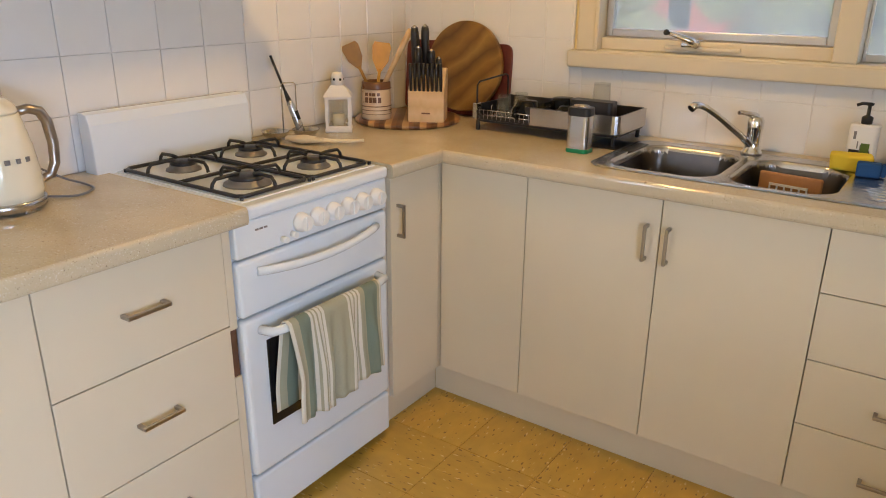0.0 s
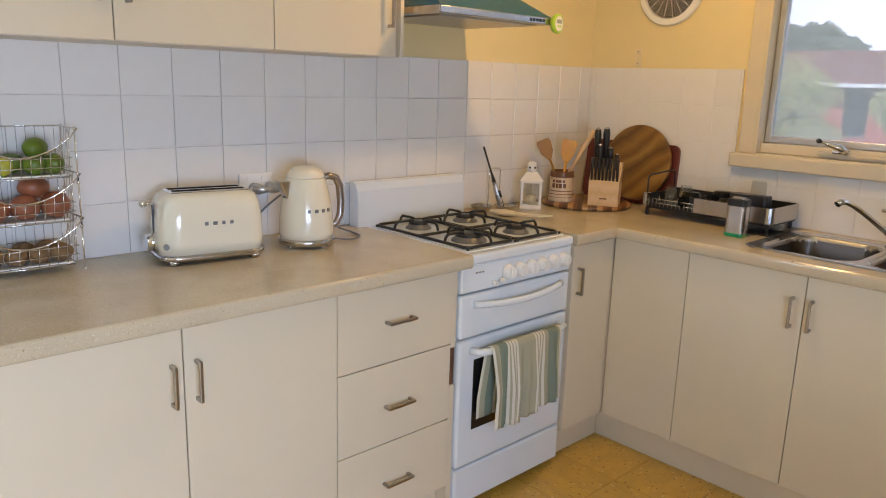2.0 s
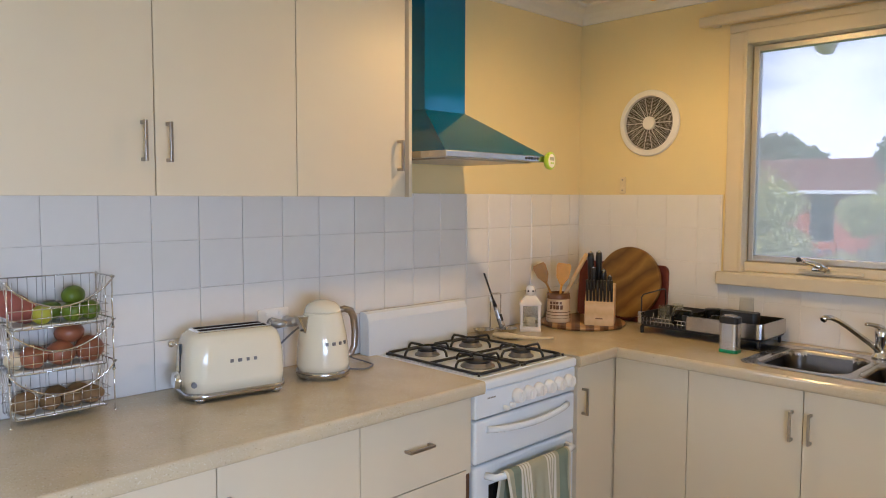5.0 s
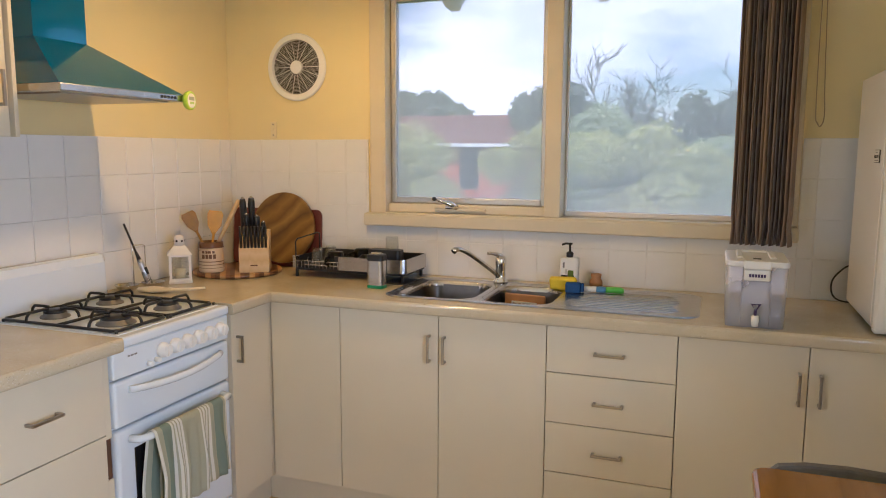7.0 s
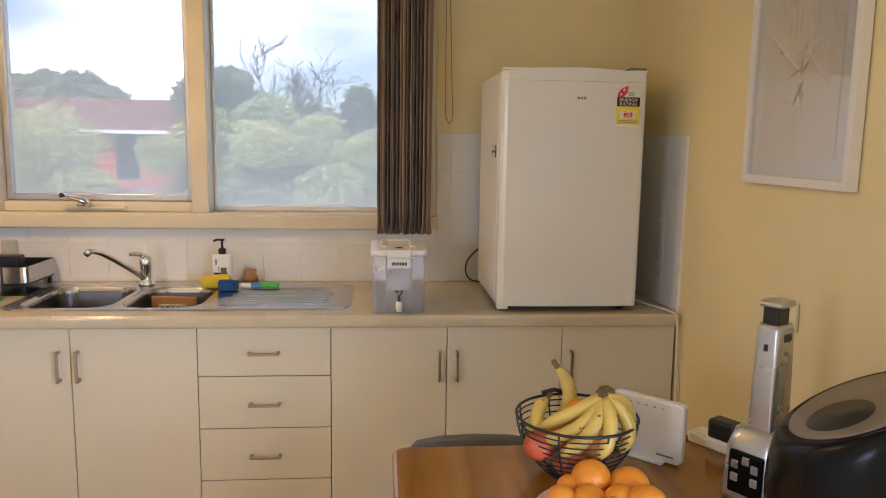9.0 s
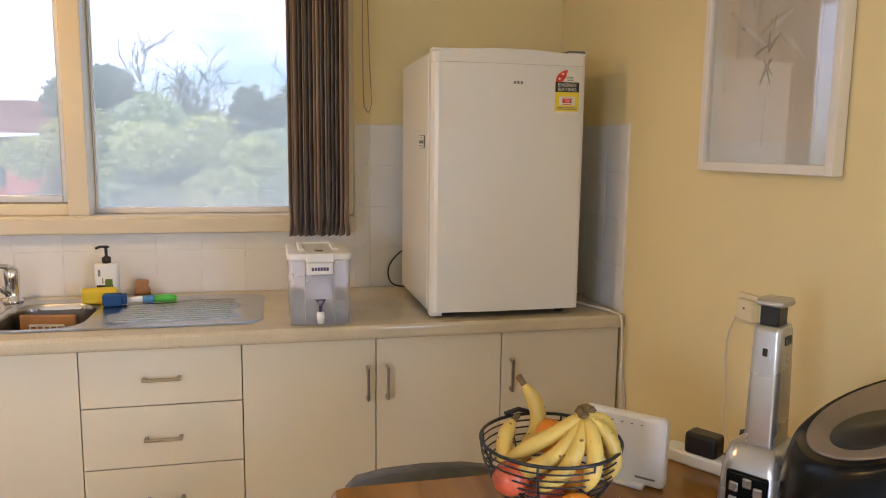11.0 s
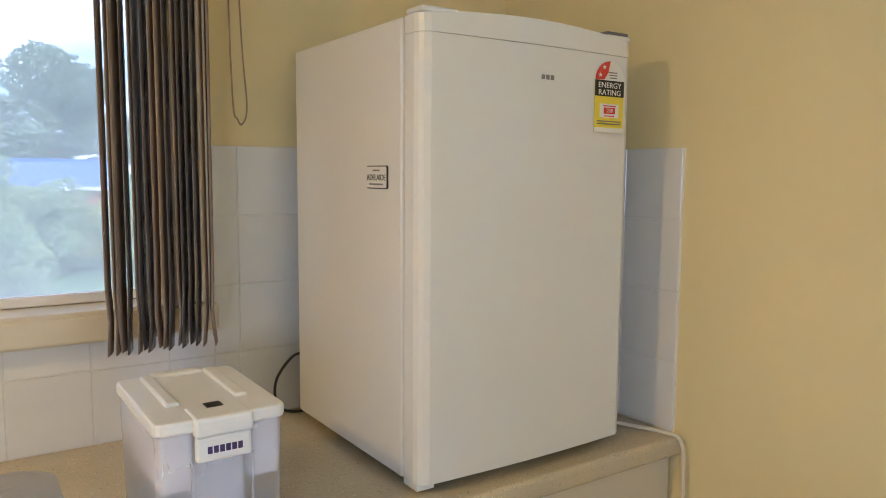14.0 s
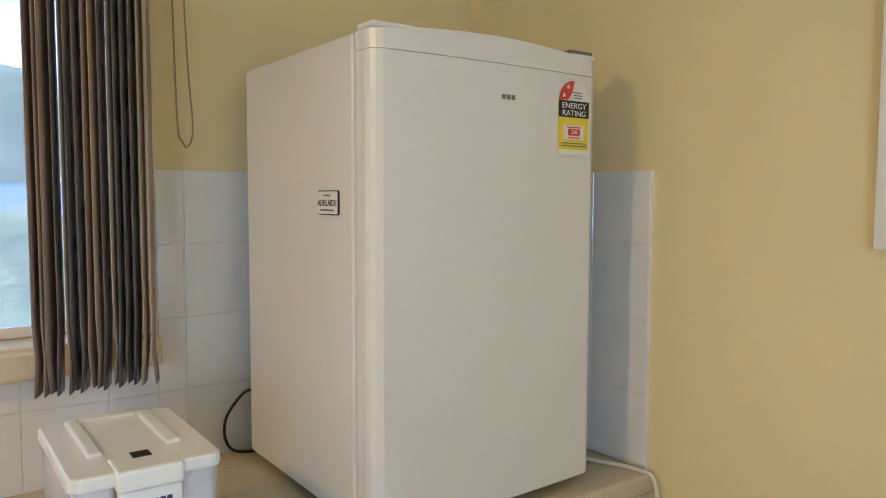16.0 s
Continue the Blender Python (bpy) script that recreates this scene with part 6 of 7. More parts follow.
BRASS_RIM = mat("aged_brass", (0.50, 0.27, 0.08), 0.35, 0.8, vary=0.15, scale=30)
bm = B()
NP = 9
lv = []
for j in range(9):
    f = j / 8
    ring_ = []
    for i in range(NP * 8):
        a = 2 * math.pi * i / (NP * 8)
        petal = abs(math.sin(a * NP / 2))
        r = 0.035 + 0.105 * math.sin(f * math.pi / 2) ** 0.9 + 0.008 * petal * f
        z = 2.285 - 0.135 * f ** 1.3 - 0.016 * petal * f * f
        ring_.append(bm.verts.new((r * math.cos(a), r * math.sin(a), z)))
    lv.append(ring_)
for a, b in zip(lv, lv[1:]):
    bridge(bm, a, b)
part("shade", bm, SHADE, pl, "amber petal glass shade")
for k in range(NP):
    a = 2 * math.pi * (k + 0.5) / NP
    m = Matrix.Rotation(a, 4, 'Z') @ Matrix.Translation((0.148, 0, 2.158)) @ Matrix.Rotation(radians(72), 4, 'Y')
    bm = B(); tube(bm, [tuple(m @ Vector((0.036 * math.cos(2 * math.pi * i / 22), 0.044 * math.sin(2 * math.pi * i / 22), 0.0))) for i in range(22)], 0.0028, 6, closed=True); part("petal_rim", bm, BRASS_RIM, pl, "brass petal rim")
    m = Matrix.Rotation(a + math.pi / NP, 4, 'Z') @ Matrix.Translation((0.144, 0, 2.185)) @ Matrix.Rotation(radians(68), 4, 'Y')
    bm = B(); lathe(bm, [(0.0, 0.002), (0.019, 0.0015), (0.020, 0.0), (0.0, -0.002)], 16)
    for v in bm.verts:
        v.co = m @ v.co
    part("orange_petal", bm, PINK, pl, "small orange shell petal")
GLOW = bpy.data.materials.new("lit_bulb")
GLOW.use_nodes = True
GLOW.node_tree.nodes["Principled BSDF"].inputs["Emission Color"].default_value = (1.0, 0.8, 0.5, 1)
GLOW.node_tree.nodes["Principled BSDF"].inputs["Emission Strength"].default_value = 3
bm = B(); blob(bm, (0, 0, 2.21), 0.030, (1, 1, 1.15), sub=2); bulb = part("bulb", bm, GLOW, pl, "lit frosted bulb"); bulb.visible_shadow = False

# ---- fridge details, dispenser, cords ----
lab = thing("energy_label", "yellow and black energy rating label stuck on the fridge door", "label", (1.268, FY0 - 0.006, 1.6))
lab.scale = (1.16, 1, 1)
def plate_part(name, x0, x1, z0, z1, y, material, parent, label=""):
    bm = B(); box(bm, x0, x1, y, y + 0.0006, z0, z1)
    return part(name, bm, material, parent, label)
lx = 0.0335
plate_part("backing", -lx, lx, -0.062, 0.035, 0.0022, LABEL_YELLOW, lab, "yellow backing")
plate_part("black_band", -lx, lx, 0.006, 0.036, 0.0015, LABEL_BLACK, lab, "black title band")
bm = B(); prism(bm, [(lx * math.cos(math.pi * i / 20), 0.036 + 0.036 * math.sin(math.pi * i / 20)) for i in range(21)], "y", 0.0015, 0.0025); part("star_arc", bm, LABEL_WHITE, lab, "cream half round star scale")
bm = B(); prism(bm, [(lx * math.cos(math.radians(a)), 0.036 + 0.036 * math.sin(math.radians(a))) for a in range(180, 89, -9)] + [(-0.005, 0.050), (-0.014, 0.037)], "y", 0.0008, 0.0014); part("red_arc", bm, LABEL_RED, lab, "red star sector")
for cx, cz in ((-0.023, 0.045), (-0.014, 0.060)):
    bm = B(); prism(bm, [(cx + (0.0048 if i % 2 == 0 else 0.002) * math.sin(math.pi * i / 5), cz + (0.0048 if i % 2 == 0 else 0.002) * math.cos(math.pi * i / 5)) for i in range(10)], "y", 0.0002, 0.0007); part("star", bm, LABEL_WHITE, lab)
for k in range(3):
    plate_part("small_print", 0.0 - 0.002 * k, 0.016, 0.040 + k * 0.005, 0.042 + k * 0.005, 0.0006, INK_GREY, lab)
for txt, z in (("ENERGY", 0.0265), ("RATING", 0.0130)):
    words("title", txt, 0.0145, pose(0, 0.0012, z, 90, 0, 0), LABEL_WHITE, lab)
plate_part("white_box", -0.022, 0.022, -0.034, -0.008, 0.0014, LABEL_WHITE, lab)
plate_part("red_box", -0.013, 0.013, -0.027, -0.015, 0.0006, LABEL_RED, lab)
words("number", "238", 0.0095, pose(0, 0.0002, -0.021, 90, 0, 0), LABEL_WHITE, lab, 0.0002)
for z0, w in ((-0.013, 0.015), (-0.032, 0.012), (-0.042, 0.028), (-0.047, 0.028)):
    plate_part("small_print", -w, w, z0, z0 + 0.002, 0.0006, LABEL_RED if w < 0.02 else INK_GREY, lab)
plate_part("foot_strip", -lx, lx, -0.062, -0.053, 0.0012, LABEL_WHITE, lab)
mg = thing("fridge_magnet", "small souvenir plate magnet on the fridge side", "magnet", (FX0, 2.205, 1.450), -90)
bm = B(); prism(bm, rounded(-0.037, 0.037, -0.0205, 0.0205, 0.004), "y", -0.0035, -0.0005, 0.0006); part("rim", bm, LABEL_BLACK, mg)
bm = B(); prism(bm, rounded(-0.0352, 0.0352, -0.0187, 0.0187, 0.003), "y", -0.0045, -0.003, 0.0003); part("plate", bm, LABEL_WHITE, mg)
words("title", "ADELAIDE", 0.0150, pose(0, -0.0048, -0.001, 90, 0, 0), LABEL_BLACK, mg)
bm = B()
for x, z, w in ((-0.012, 0.0105, 0.024), (-0.024, -0.014, 0.048)):
    box(bm, x, x + w, -0.0052, -0.0044, z, z + 0.003)
part("small_print", bm, INK_GREY, mg)
bm = B(); tube(bm, curved([(0.86, 2.585, 1.05), (0.84, 2.60, 1.04), (0.805, 2.60, 1.00), (0.797, 2.60, 0.96), (0.81, 2.60, 0.925), (0.845, 2.60, TOP + 0.006), (0.90, 2.60, TOP + 0.006)]), 0.0032, 8)
piece("cord", bm, BLACK_PLASTIC, fridge, "black cord looped beside the fridge")
bm = B(); tube(bm, curved([(1.32, 2.45, TOP + 0.005), (1.37, 2.30, TOP + 0.005), (1.41, 2.15, TOP + 0.006), (1.445, 2.04, TOP + 0.008), (1.458, 2.005, TOP - 0.01), (1.461, 2.0, 0.80), (1.464, 2.0, 0.70), (1.472, 2.0, 0.60), (1.462, 2.0, 0.45), (1.458, 2.02, 0.2)]), 0.0042, 8)
tube(bm, curved([(1.461, 2.005, 0.86), (1.470, 2.0, 0.70), (1.475, 1.99, 0.62), (1.466, 1.99, 0.50)]), 0.003, 6)
solid("extension_cord", "white extension cord hanging over the worktop edge", "cord", bm, LINEN)

wd = thing("water_dispenser", "clear plastic water filter dispenser with a white lid", "dispenser", (0.509, 2.176, TOP), 0)
WX, WY, WH = 0.091, 0.128, 0.204
bm = B()
prof = rounded(-WX, WX, -WY, WY, 0.016, 4)
lo = [bm.verts.new((x * 0.95, y * 0.97, 0.002)) for x, y in prof]
hi = [bm.verts.new((x, y, WH)) for x, y in prof]
bridge(bm, lo, hi); bm.faces.new(lo)
part("tank", bm, LILAC, wd, "lilac tinted clear tank")
bm = B()
lo = [bm.verts.new((x * 0.93, y * 0.95, 0.005)) for x, y in prof]
hi = [bm.verts.new((x * 0.94, y * 0.96, 0.072)) for x, y in prof]
bridge(bm, lo, hi); bm.faces.new(lo); bm.faces.new(hi)
part("water", bm, WATER, wd, "water in the tank")
bm = B()
box(bm, -WX * 0.93, -0.040, -WY * 0.955, WY * 0.95, 0.112, WH - 0.006, 0.006)
box(bm, 0.040, WX * 0.93, -WY * 0.955, WY * 0.95, 0.112, WH - 0.006, 0.006)
box(bm, -0.0395, 0.0395, -WY * 0.80, WY * 0.95, 0.070, WH - 0.006, 0.006)
part("funnel", bm, MILKY, wd, "milky white filter funnel")
for x in (-0.043, 0.043):
    bm = B(); box(bm, x - 0.0018, x + 0.0018, -WY - 0.001, -WY + 0.010, 0.012, WH - 0.05, 0.001); part("rib", bm, LILAC, wd)
bm = B()
prism(bm, rounded(-WX - 0.003, WX + 0.003, -WY - 0.003, WY + 0.003, 0.016, 4), "z", WH - 0.007, WH + 0.012, 0.004)
box(bm, -0.041, 0.041, -WY - 0.013, -WY + 0.05, WH - 0.014, WH + 0.014, 0.005, 3)
box(bm, -0.060, -0.040, -0.06, WY * 0.9, WH + 0.010, WH + 0.018, 0.004)
box(bm, 0.040, 0.060, -0.06, WY * 0.9, WH + 0.010, WH + 0.018, 0.004)
box(bm, -0.041, 0.041, WY * 0.82, WY + 0.002, WH + 0.010, WH + 0.018, 0.004)
lid = part("lid", bm, WHITE_PLASTIC, wd, "white plastic lid")
bm = B(); box(bm, -0.012, 0.012, -0.096, -0.074, WH + 0.0135, WH + 0.0155, 0.001); part("indicator", bm, LABEL_BLACK, lid, "dark filter indicator")
bm = B(); box(bm, -0.039, 0.039, -WY - 0.009, -WY + 0.004, WH - 0.050, WH - 0.014, 0.004); fp = part("front_plate", bm, WHITE_PLASTIC, wd)
bm = B()
for k in range(6):
    box(bm, -0.024 + k * 0.0085, -0.0175 + k * 0.0085, -WY - 0.0098, -WY - 0.0085, WH - 0.038, WH - 0.028)
part("maker_mark", bm, INK_PURPLE, fp, "dark purple maker's mark as blocks")
bm = B(); tube(bm, [(0, -WY + 0.004, 0.034), (0, -WY - 0.020, 0.034)], 0.011, 14); tube(bm, [(0, -WY - 0.018, 0.046), (0, -WY - 0.020, 0.030), (0, -WY - 0.021, 0.012)], 0.012, 14, radii=[0.010, 0.012, 0.009]); spout = part("spigot", bm, WHITE_PLASTIC, wd)
bm = B(); tube(bm, [(0, -WY - 0.018, 0.046), (0, -WY - 0.020, 0.062)], 0.005, 8)
tube(bm, [(0, -WY - 0.020, 0.060), (-0.012, -WY - 0.022, 0.082), (0.012, -WY - 0.022, 0.082)], 0.0045, 8, closed=True); part("lever", bm, INK_PURPLE, spout, "dark tap lever")

# ---- east wall: picture and socket ----
pic = thing("framed_picture", "white framed pale sketch behind glass on the wall", "picture", (EAST - 0.003, 1.376, 1.383), -90)
PW, PH = 0.237, 0.70
bm = B()
for a in ((-PW, -PW + 0.022, 0, PH), (PW - 0.022, PW, 0, PH), (-PW + 0.022, PW - 0.022, 0, 0.022), (-PW + 0.022, PW - 0.022, PH - 0.022, PH)):
    box(bm, a[0], a[1], -0.026, 0, a[2], a[3], 0.002)
part("frame", bm, FRAME_WHITE, pic)
bm = B(); box(bm, -PW + 0.02, PW - 0.02, -0.008, -0.004, 0.02, PH - 0.02); part("mount", bm, LABEL_WHITE, pic, "white mount board")
bm = B(); box(bm, -0.172, 0.158, -0.012, -0.0079, 0.070, 0.63); art = part("print", bm, ART, pic, "grey beige textured print")
bm = B()
rnd = random.Random(8)
for (x, z, dx, dz, w) in ((-0.01, 0.22, 0.025, 0.045, 0.004), (-0.01, 0.22, -0.03, -0.04, 0.005), (0.0, 0.23, -0.028, 0.03, 0.003), (0.0, 0.215, 0.02, -0.045, 0.003), (-0.03, 0.285, 0.05, 0.018, 0.004), (0.02, 0.30, 0.03, 0.03, 0.004), (0.0, 0.31, 0.004, 0.05, 0.002), (-0.12, 0.36, 0.012, -0.006, 0.005), (0.02, 0.36, 0.004, 0.03, 0.002)):
    dx, dz, w = dx * 0.66, dz * 0.66, w * 0.75
    x, z = x * 0.8, 0.245 + (z - 0.245) * 0.75
    tube(bm, [(x - dx, -0.0118, z - dz), (x, -0.0128, z + 0.002), (x + dx, -0.0118, z + dz)], w, 6, radii=[w * 0.3, w, w * 0.3])
part("grey_strokes", bm, mat("grey_brush_paint", (0.44, 0.39, 0.33), 0.6, vary=0.2, scale=30), art, "grey brush strokes")
bm = B()
for (x, z, dx, dz, w) in ((-0.08, 0.33, 0.07, -0.05, 0.012), (0.06, 0.29, 0.06, -0.05, 0.010), (0.0, 0.14, 0.006, 0.08, 0.004), (0.02, 0.33, 0.05, 0.02, 0.014)):
    tube(bm, [(x - dx, -0.0085, z - dz), (x, -0.0085, z), (x + dx, -0.0085, z + dz)], w, 6, radii=[w * 0.4, w, w * 0.4])
for v in bm.verts:
    v.co.y = -0.0122 + (v.co.y + 0.0085) * 0.06
part("pale_strokes", bm, ART_PALE, art, "pale brush strokes")
bm = B()
for i in range(90):
    x, z, ln = rnd.uniform(-0.155, 0.145), rnd.uniform(0.0, 1.0), rnd.uniform(0.008, 0.028)
    z = 0.36 + 0.55 * abs(x + 0.01) + z * (0.24 - 0.5 * abs(x + 0.01))
    tube(bm, [(x - 0.3 * ln * rnd.uniform(-1, 1), -0.0121, z - ln), (x, -0.0123, z), (x + 0.3 * ln * rnd.uniform(-1, 1), -0.0121, z + ln)], 0.002, 5, radii=[0.0006, rnd.uniform(0.0015, 0.004), 0.0006])
for v in bm.verts:
    v.co.y = -0.0121 + (v.co.y + 0.0121) * 0.08
part("mottled_strokes", bm, mat("brown_grey_wash", (0.62, 0.53, 0.44), 0.7, vary=0.2, scale=30), art, "mottled brown grey wash strokes")
bm = B(); box(bm, -PW + 0.021, PW - 0.021, -0.0185, -0.0170, 0.021, PH - 0.021); part("glazing", bm, PICTURE_GLASS, pic)
so1 = thing("wall_socket", "cream power point with a plug on the yellow wall", "socket", (EAST - 0.002, 1.377, 1.062), -90)
bm = B(); box(bm, -0.057, 0.057, -0.009, 0, -0.036, 0.036, 0.003); part("plate", bm, CREAM_PLASTIC, so1)
bm = B(); box(bm, -0.031, 0.026, -0.030, -0.008, -0.025, 0.025, 0.004); pg = part("plug", bm, CREAM_PLASTIC, so1, "aged cream square plug")
bm = B(); box(bm, -0.005, 0.001, -0.0308, -0.0298, 0.003, 0.007); part("slot", bm, BLACK_PLASTIC, pg)
bm = B(); tube(bm, curved([(1.476, 1.43, 1.06), (1.470, 1.462, 0.99), (1.470, 1.47, 0.93), (1.468, 1.462, 0.875), (1.455, 1.44, 0.835), (1.42, 1.39, 0.800), (1.375, 1.31, 0.790), (1.345, 1.25, 0.785)]), 0.0021, 8)
solid("router_cord", "thin pale cord running from the wall socket to the table", "cord", bm, LINEN)

# ---- table and what lies on it ----
TZ = 0.765
table = thing("dining_table", "honey varnished pine dining table with rounded corners", "table", (0, 0, 0))
bm = B(); prism(bm, rounded(0.476, 1.44, 0.30, 1.283, 0.035, 6), "z", TZ - 0.032, TZ, 0.010); part("tabletop", bm, TABLE_WOOD, table)
bm = B(); box(bm, 0.56, 1.37, 0.37, 1.215, TZ - 0.11, TZ - 0.032); part("apron", bm, TABLE_WOOD, table)
for x in (0.57, 1.36):
    for y in (0.38, 1.205):
        bm = B(); tube(bm, [(x, y, 0), (x, y, 0.3), (x, y, TZ - 0.11), (x, y, TZ - 0.033)], 0.03, 16, radii=[0.022, 0.03, 0.034, 0.034]); part("leg", bm, TABLE_WOOD, table)


def chair(at, turn, label):
    ch = thing("dining_chair", label, "chair", at, turn, "chairs round the table")
    bm = B(); prism(bm, rounded(-0.20, 0.20, -0.20, 0.20, 0.05), "z", 0.43, 0.47, 0.012); part("seat", bm, CHAIR_GREY, ch)
    bm = B()
    prof = [(-0.170, 0.50), (-0.172, 0.70), (-0.150, 0.722), (-0.09, 0.733), (0, 0.737), (0.09, 0.733), (0.150, 0.722), (0.172, 0.70), (0.170, 0.50)]
    prism(bm, prof, "y", 0.165, 0.190, 0.008); part("backrest", bm, CHAIR_GREY, ch)
    for x in (-0.17, 0.17):
        bm = B(); tube(bm, [(x, 0.19, 0.0), (x, 0.185, 0.45), (x, 0.178, 0.62)], 0.013, 10); part("leg", bm, BLACK_IRON, ch)
        bm = B(); tube(bm, [(x, -0.17, 0.0), (x, -0.17, 0.44)], 0.013, 10); part("leg", bm, BLACK_IRON, ch)
    return ch
chair((0.692, 1.235, 0), 0, "dark grey upholstered dining chair tucked under the table")
chair((1.245, 1.200, 0), 0, "dark grey upholstered dining chair beside the wall")

bowl = thing("wire_fruit_bowl", "black wire fruit bowl", "bowl", (0.872, 1.120, TZ))
bm = B()
def bowl_r(f):
    return 0.058 + 0.072 * math.sin(f * math.pi / 2) ** 0.8
for k in range(11):
    f = k / 10
    r = bowl_r(f)
    bm = B(); tube(bm, [(r * math.cos(2 * math.pi * i / 40), r * math.sin(2 * math.pi * i / 40), 0.004 + 0.130 * f) for i in range(40)], 0.0032 if k == 10 else 0.0016, 6, closed=True)
    part("ring", bm, BLACK_IRON, bowl)
for k in range(8):
    a = 2 * math.pi * k / 8 + 0.25
    bm = B(); tube(bm, [(0.0, 0.0, 0.003)] + [(bowl_r(j / 6) * math.cos(a), bowl_r(j / 6) * math.sin(a), 0.004 + 0.130 * j / 6) for j in range(7)], 0.0022, 6); part("rib", bm, BLACK_IRON, bowl)
bm = B(); tube(bm, [(0.02, 0.126, 0.134), (-0.02, 0.128, 0.146), (-0.05, 0.118, 0.142)], 0.005, 8); part("handle", bm, BLACK_IRON, bowl)


def banana(pts, r, label):
    ban = thing("banana", label, "banana", (0.872, 1.120, TZ), 0, "bananas in the bowl")
    n = len(pts)
    rad = [r * (0.42 if i in (0,) else 0.40 if i == n - 1 else 0.8 if i in (1, n - 2) else 1) for i in range(n)]
    bm = B(); tube(bm, pts, r, 10, radii=rad); part("fruit", bm, BANANA, ban)
    a, b = Vector(pts[-1]), Vector(pts[-2])
    d = (a - b).normalized()
    bm = B(); tube(bm, [a - d * 0.010, a + d * 0.004, a + d * 0.020], r * 0.45, 8, radii=[r * 0.48, r * 0.36, r * 0.40]); part("stem", bm, BANANA_TIP, ban, "dark stem end")
def arc_pts(a, b, sag, n=9):
    a, b, sag = Vector(a), Vector(b), Vector(sag)
    return [tuple(a.lerp(b, i / n) + sag * (4 * (i / n) * (1 - i / n))) for i in range(n + 1)]
STEM = Vector((0.048, -0.050, 0.205))
for end, sag in (((-0.095, -0.052, 0.095), (0.01, -0.02, -0.012)), ((-0.060, -0.095, 0.085), (0.01, -0.022, -0.012)), ((-0.085, -0.012, 0.110), (0.01, -0.01, 0.006)), ((0.018, -0.115, 0.085), (0.012, -0.020, 0.0)), ((0.072, -0.085, 0.085), (0.030, -0.008, 0.0)), ((0.098, -0.025, 0.100), (0.030, 0.012, 0.008))):
    st = STEM + Vector((0.05 * end[1], -0.04 * end[0], -0.012))
    banana(arc_pts(end, st, sag), 0.0150, "ripe yellow banana of a bunch in the wire bowl")
banana(arc_pts((-0.075, 0.010, 0.080), (-0.022, 0.092, 0.210), (0.050, 0.020, -0.012)), 0.0165, "spotted yellow banana standing up in the wire bowl")
banana(arc_pts((-0.080, -0.030, 0.060), (-0.055, 0.055, 0.150), (-0.018, 0.0, 0.012)), 0.0155, "spotted pale banana leaning in the wire bowl")
for x, y, z, r, m, nm in ((-0.090, -0.045, 0.085, 0.034, APPLE, "red apple"), (-0.02, -0.03, 0.042, 0.036, APPLE, "red apple"), (0.02, 0.055, 0.115, 0.036, ORANGE, "orange"), (0.045, 0.02, 0.05, 0.036, ORANGE, "orange"), (-0.04, 0.05, 0.05, 0.036, APPLE, "red apple")):
    bm = B(); blob(bm, (0, 0, 0), r, (1, 1, 0.93), 0.03, int(z * 500), 3)
    solid(nm.split()[-1], f"ripe {nm} in the black wire bowl", nm.split()[-1], bm, m, (0.872 + x, 1.120 + y, TZ + z), 0, "fruit in the bowl")

bm = B(); lathe(bm, [(0.0, 0.003), (0.085, 0.0), (0.10, 0.003), (0.138, 0.016), (0.140, 0.018), (0.136, 0.019), (0.098, 0.008), (0.0, 0.007)], 48)
solid("plate", "cream ceramic plate holding oranges on the table", "plate", bm, PLATE, (0.876, 0.902, TZ))
rnd = random.Random(3)
for x, y, z, r in ((-0.080, 0.030, 0.036, 0.030), (-0.050, 0.078, 0.036, 0.028), (-0.028, 0.020, 0.038, 0.032), (-0.010, 0.075, 0.055, 0.040), (0.030, 0.010, 0.040, 0.034), (0.062, 0.058, 0.046, 0.040), (0.070, -0.020, 0.046, 0.040), (-0.048, -0.022, 0.033, 0.026), (-0.005, -0.040, 0.040, 0.034), (0.02, -0.09, 0.040, 0.034), (-0.06, -0.075, 0.036, 0.030)):
    bm = B(); blob(bm, (0, 0, 0), r, (1, 1, 0.94), 0.025, int(abs(x) * 900), 3)
    solid("orange", "bright ripe orange on the cream plate", "orange", bm, ORANGE, (0.876 + x, 0.902 + y, TZ + z), 0, "oranges on the plate")

rt = thing("wifi_router", "white upright router panel on the table", "router", (1.062, 1.198, TZ), -46)
bm = B(); prism(bm, rounded(-0.088, 0.088, 0.004, 0.142, 0.012), "y", -0.012, 0.012, 0.005)
for v in bm.verts:
    v.co.y += 0.06 * (v.co.z - 0.0) ** 1 - 0.4 * v.co.x ** 2
part("case", bm, WHITE_PLASTIC, rt)
bm = B(); box(bm, -0.05, 0.05, -0.03, 0.03, 0.0, 0.008, 0.003); part("stand", bm, WHITE_PLASTIC, rt)
for k in range(5):
    bm = B(); box(bm, -0.045 + k * 0.020, -0.040 + k * 0.020, -0.0085, -0.0055, 0.124, 0.126); part("indicator", bm, INK_GREY, rt)
bm = B(); box(bm, 0.030, 0.070, -0.0142, -0.0115, 0.018, 0.022); part("maker_mark", bm, INK_GREY, rt)
ps = thing("power_strip", "white power strip with black plugs on the table", "power strip", (1.295, 1.165, TZ), -58)
bm = B(); box(bm, -0.15, 0.15, -0.026, 0.026, 0, 0.030, 0.006); part("case", bm, WHITE_PLASTIC, ps)
bm = B(); box(bm, -0.100, -0.030, -0.024, 0.024, 0.028, 0.075, 0.008); part("adapter", bm, BLACK_PLASTIC, ps, "black power adapter")
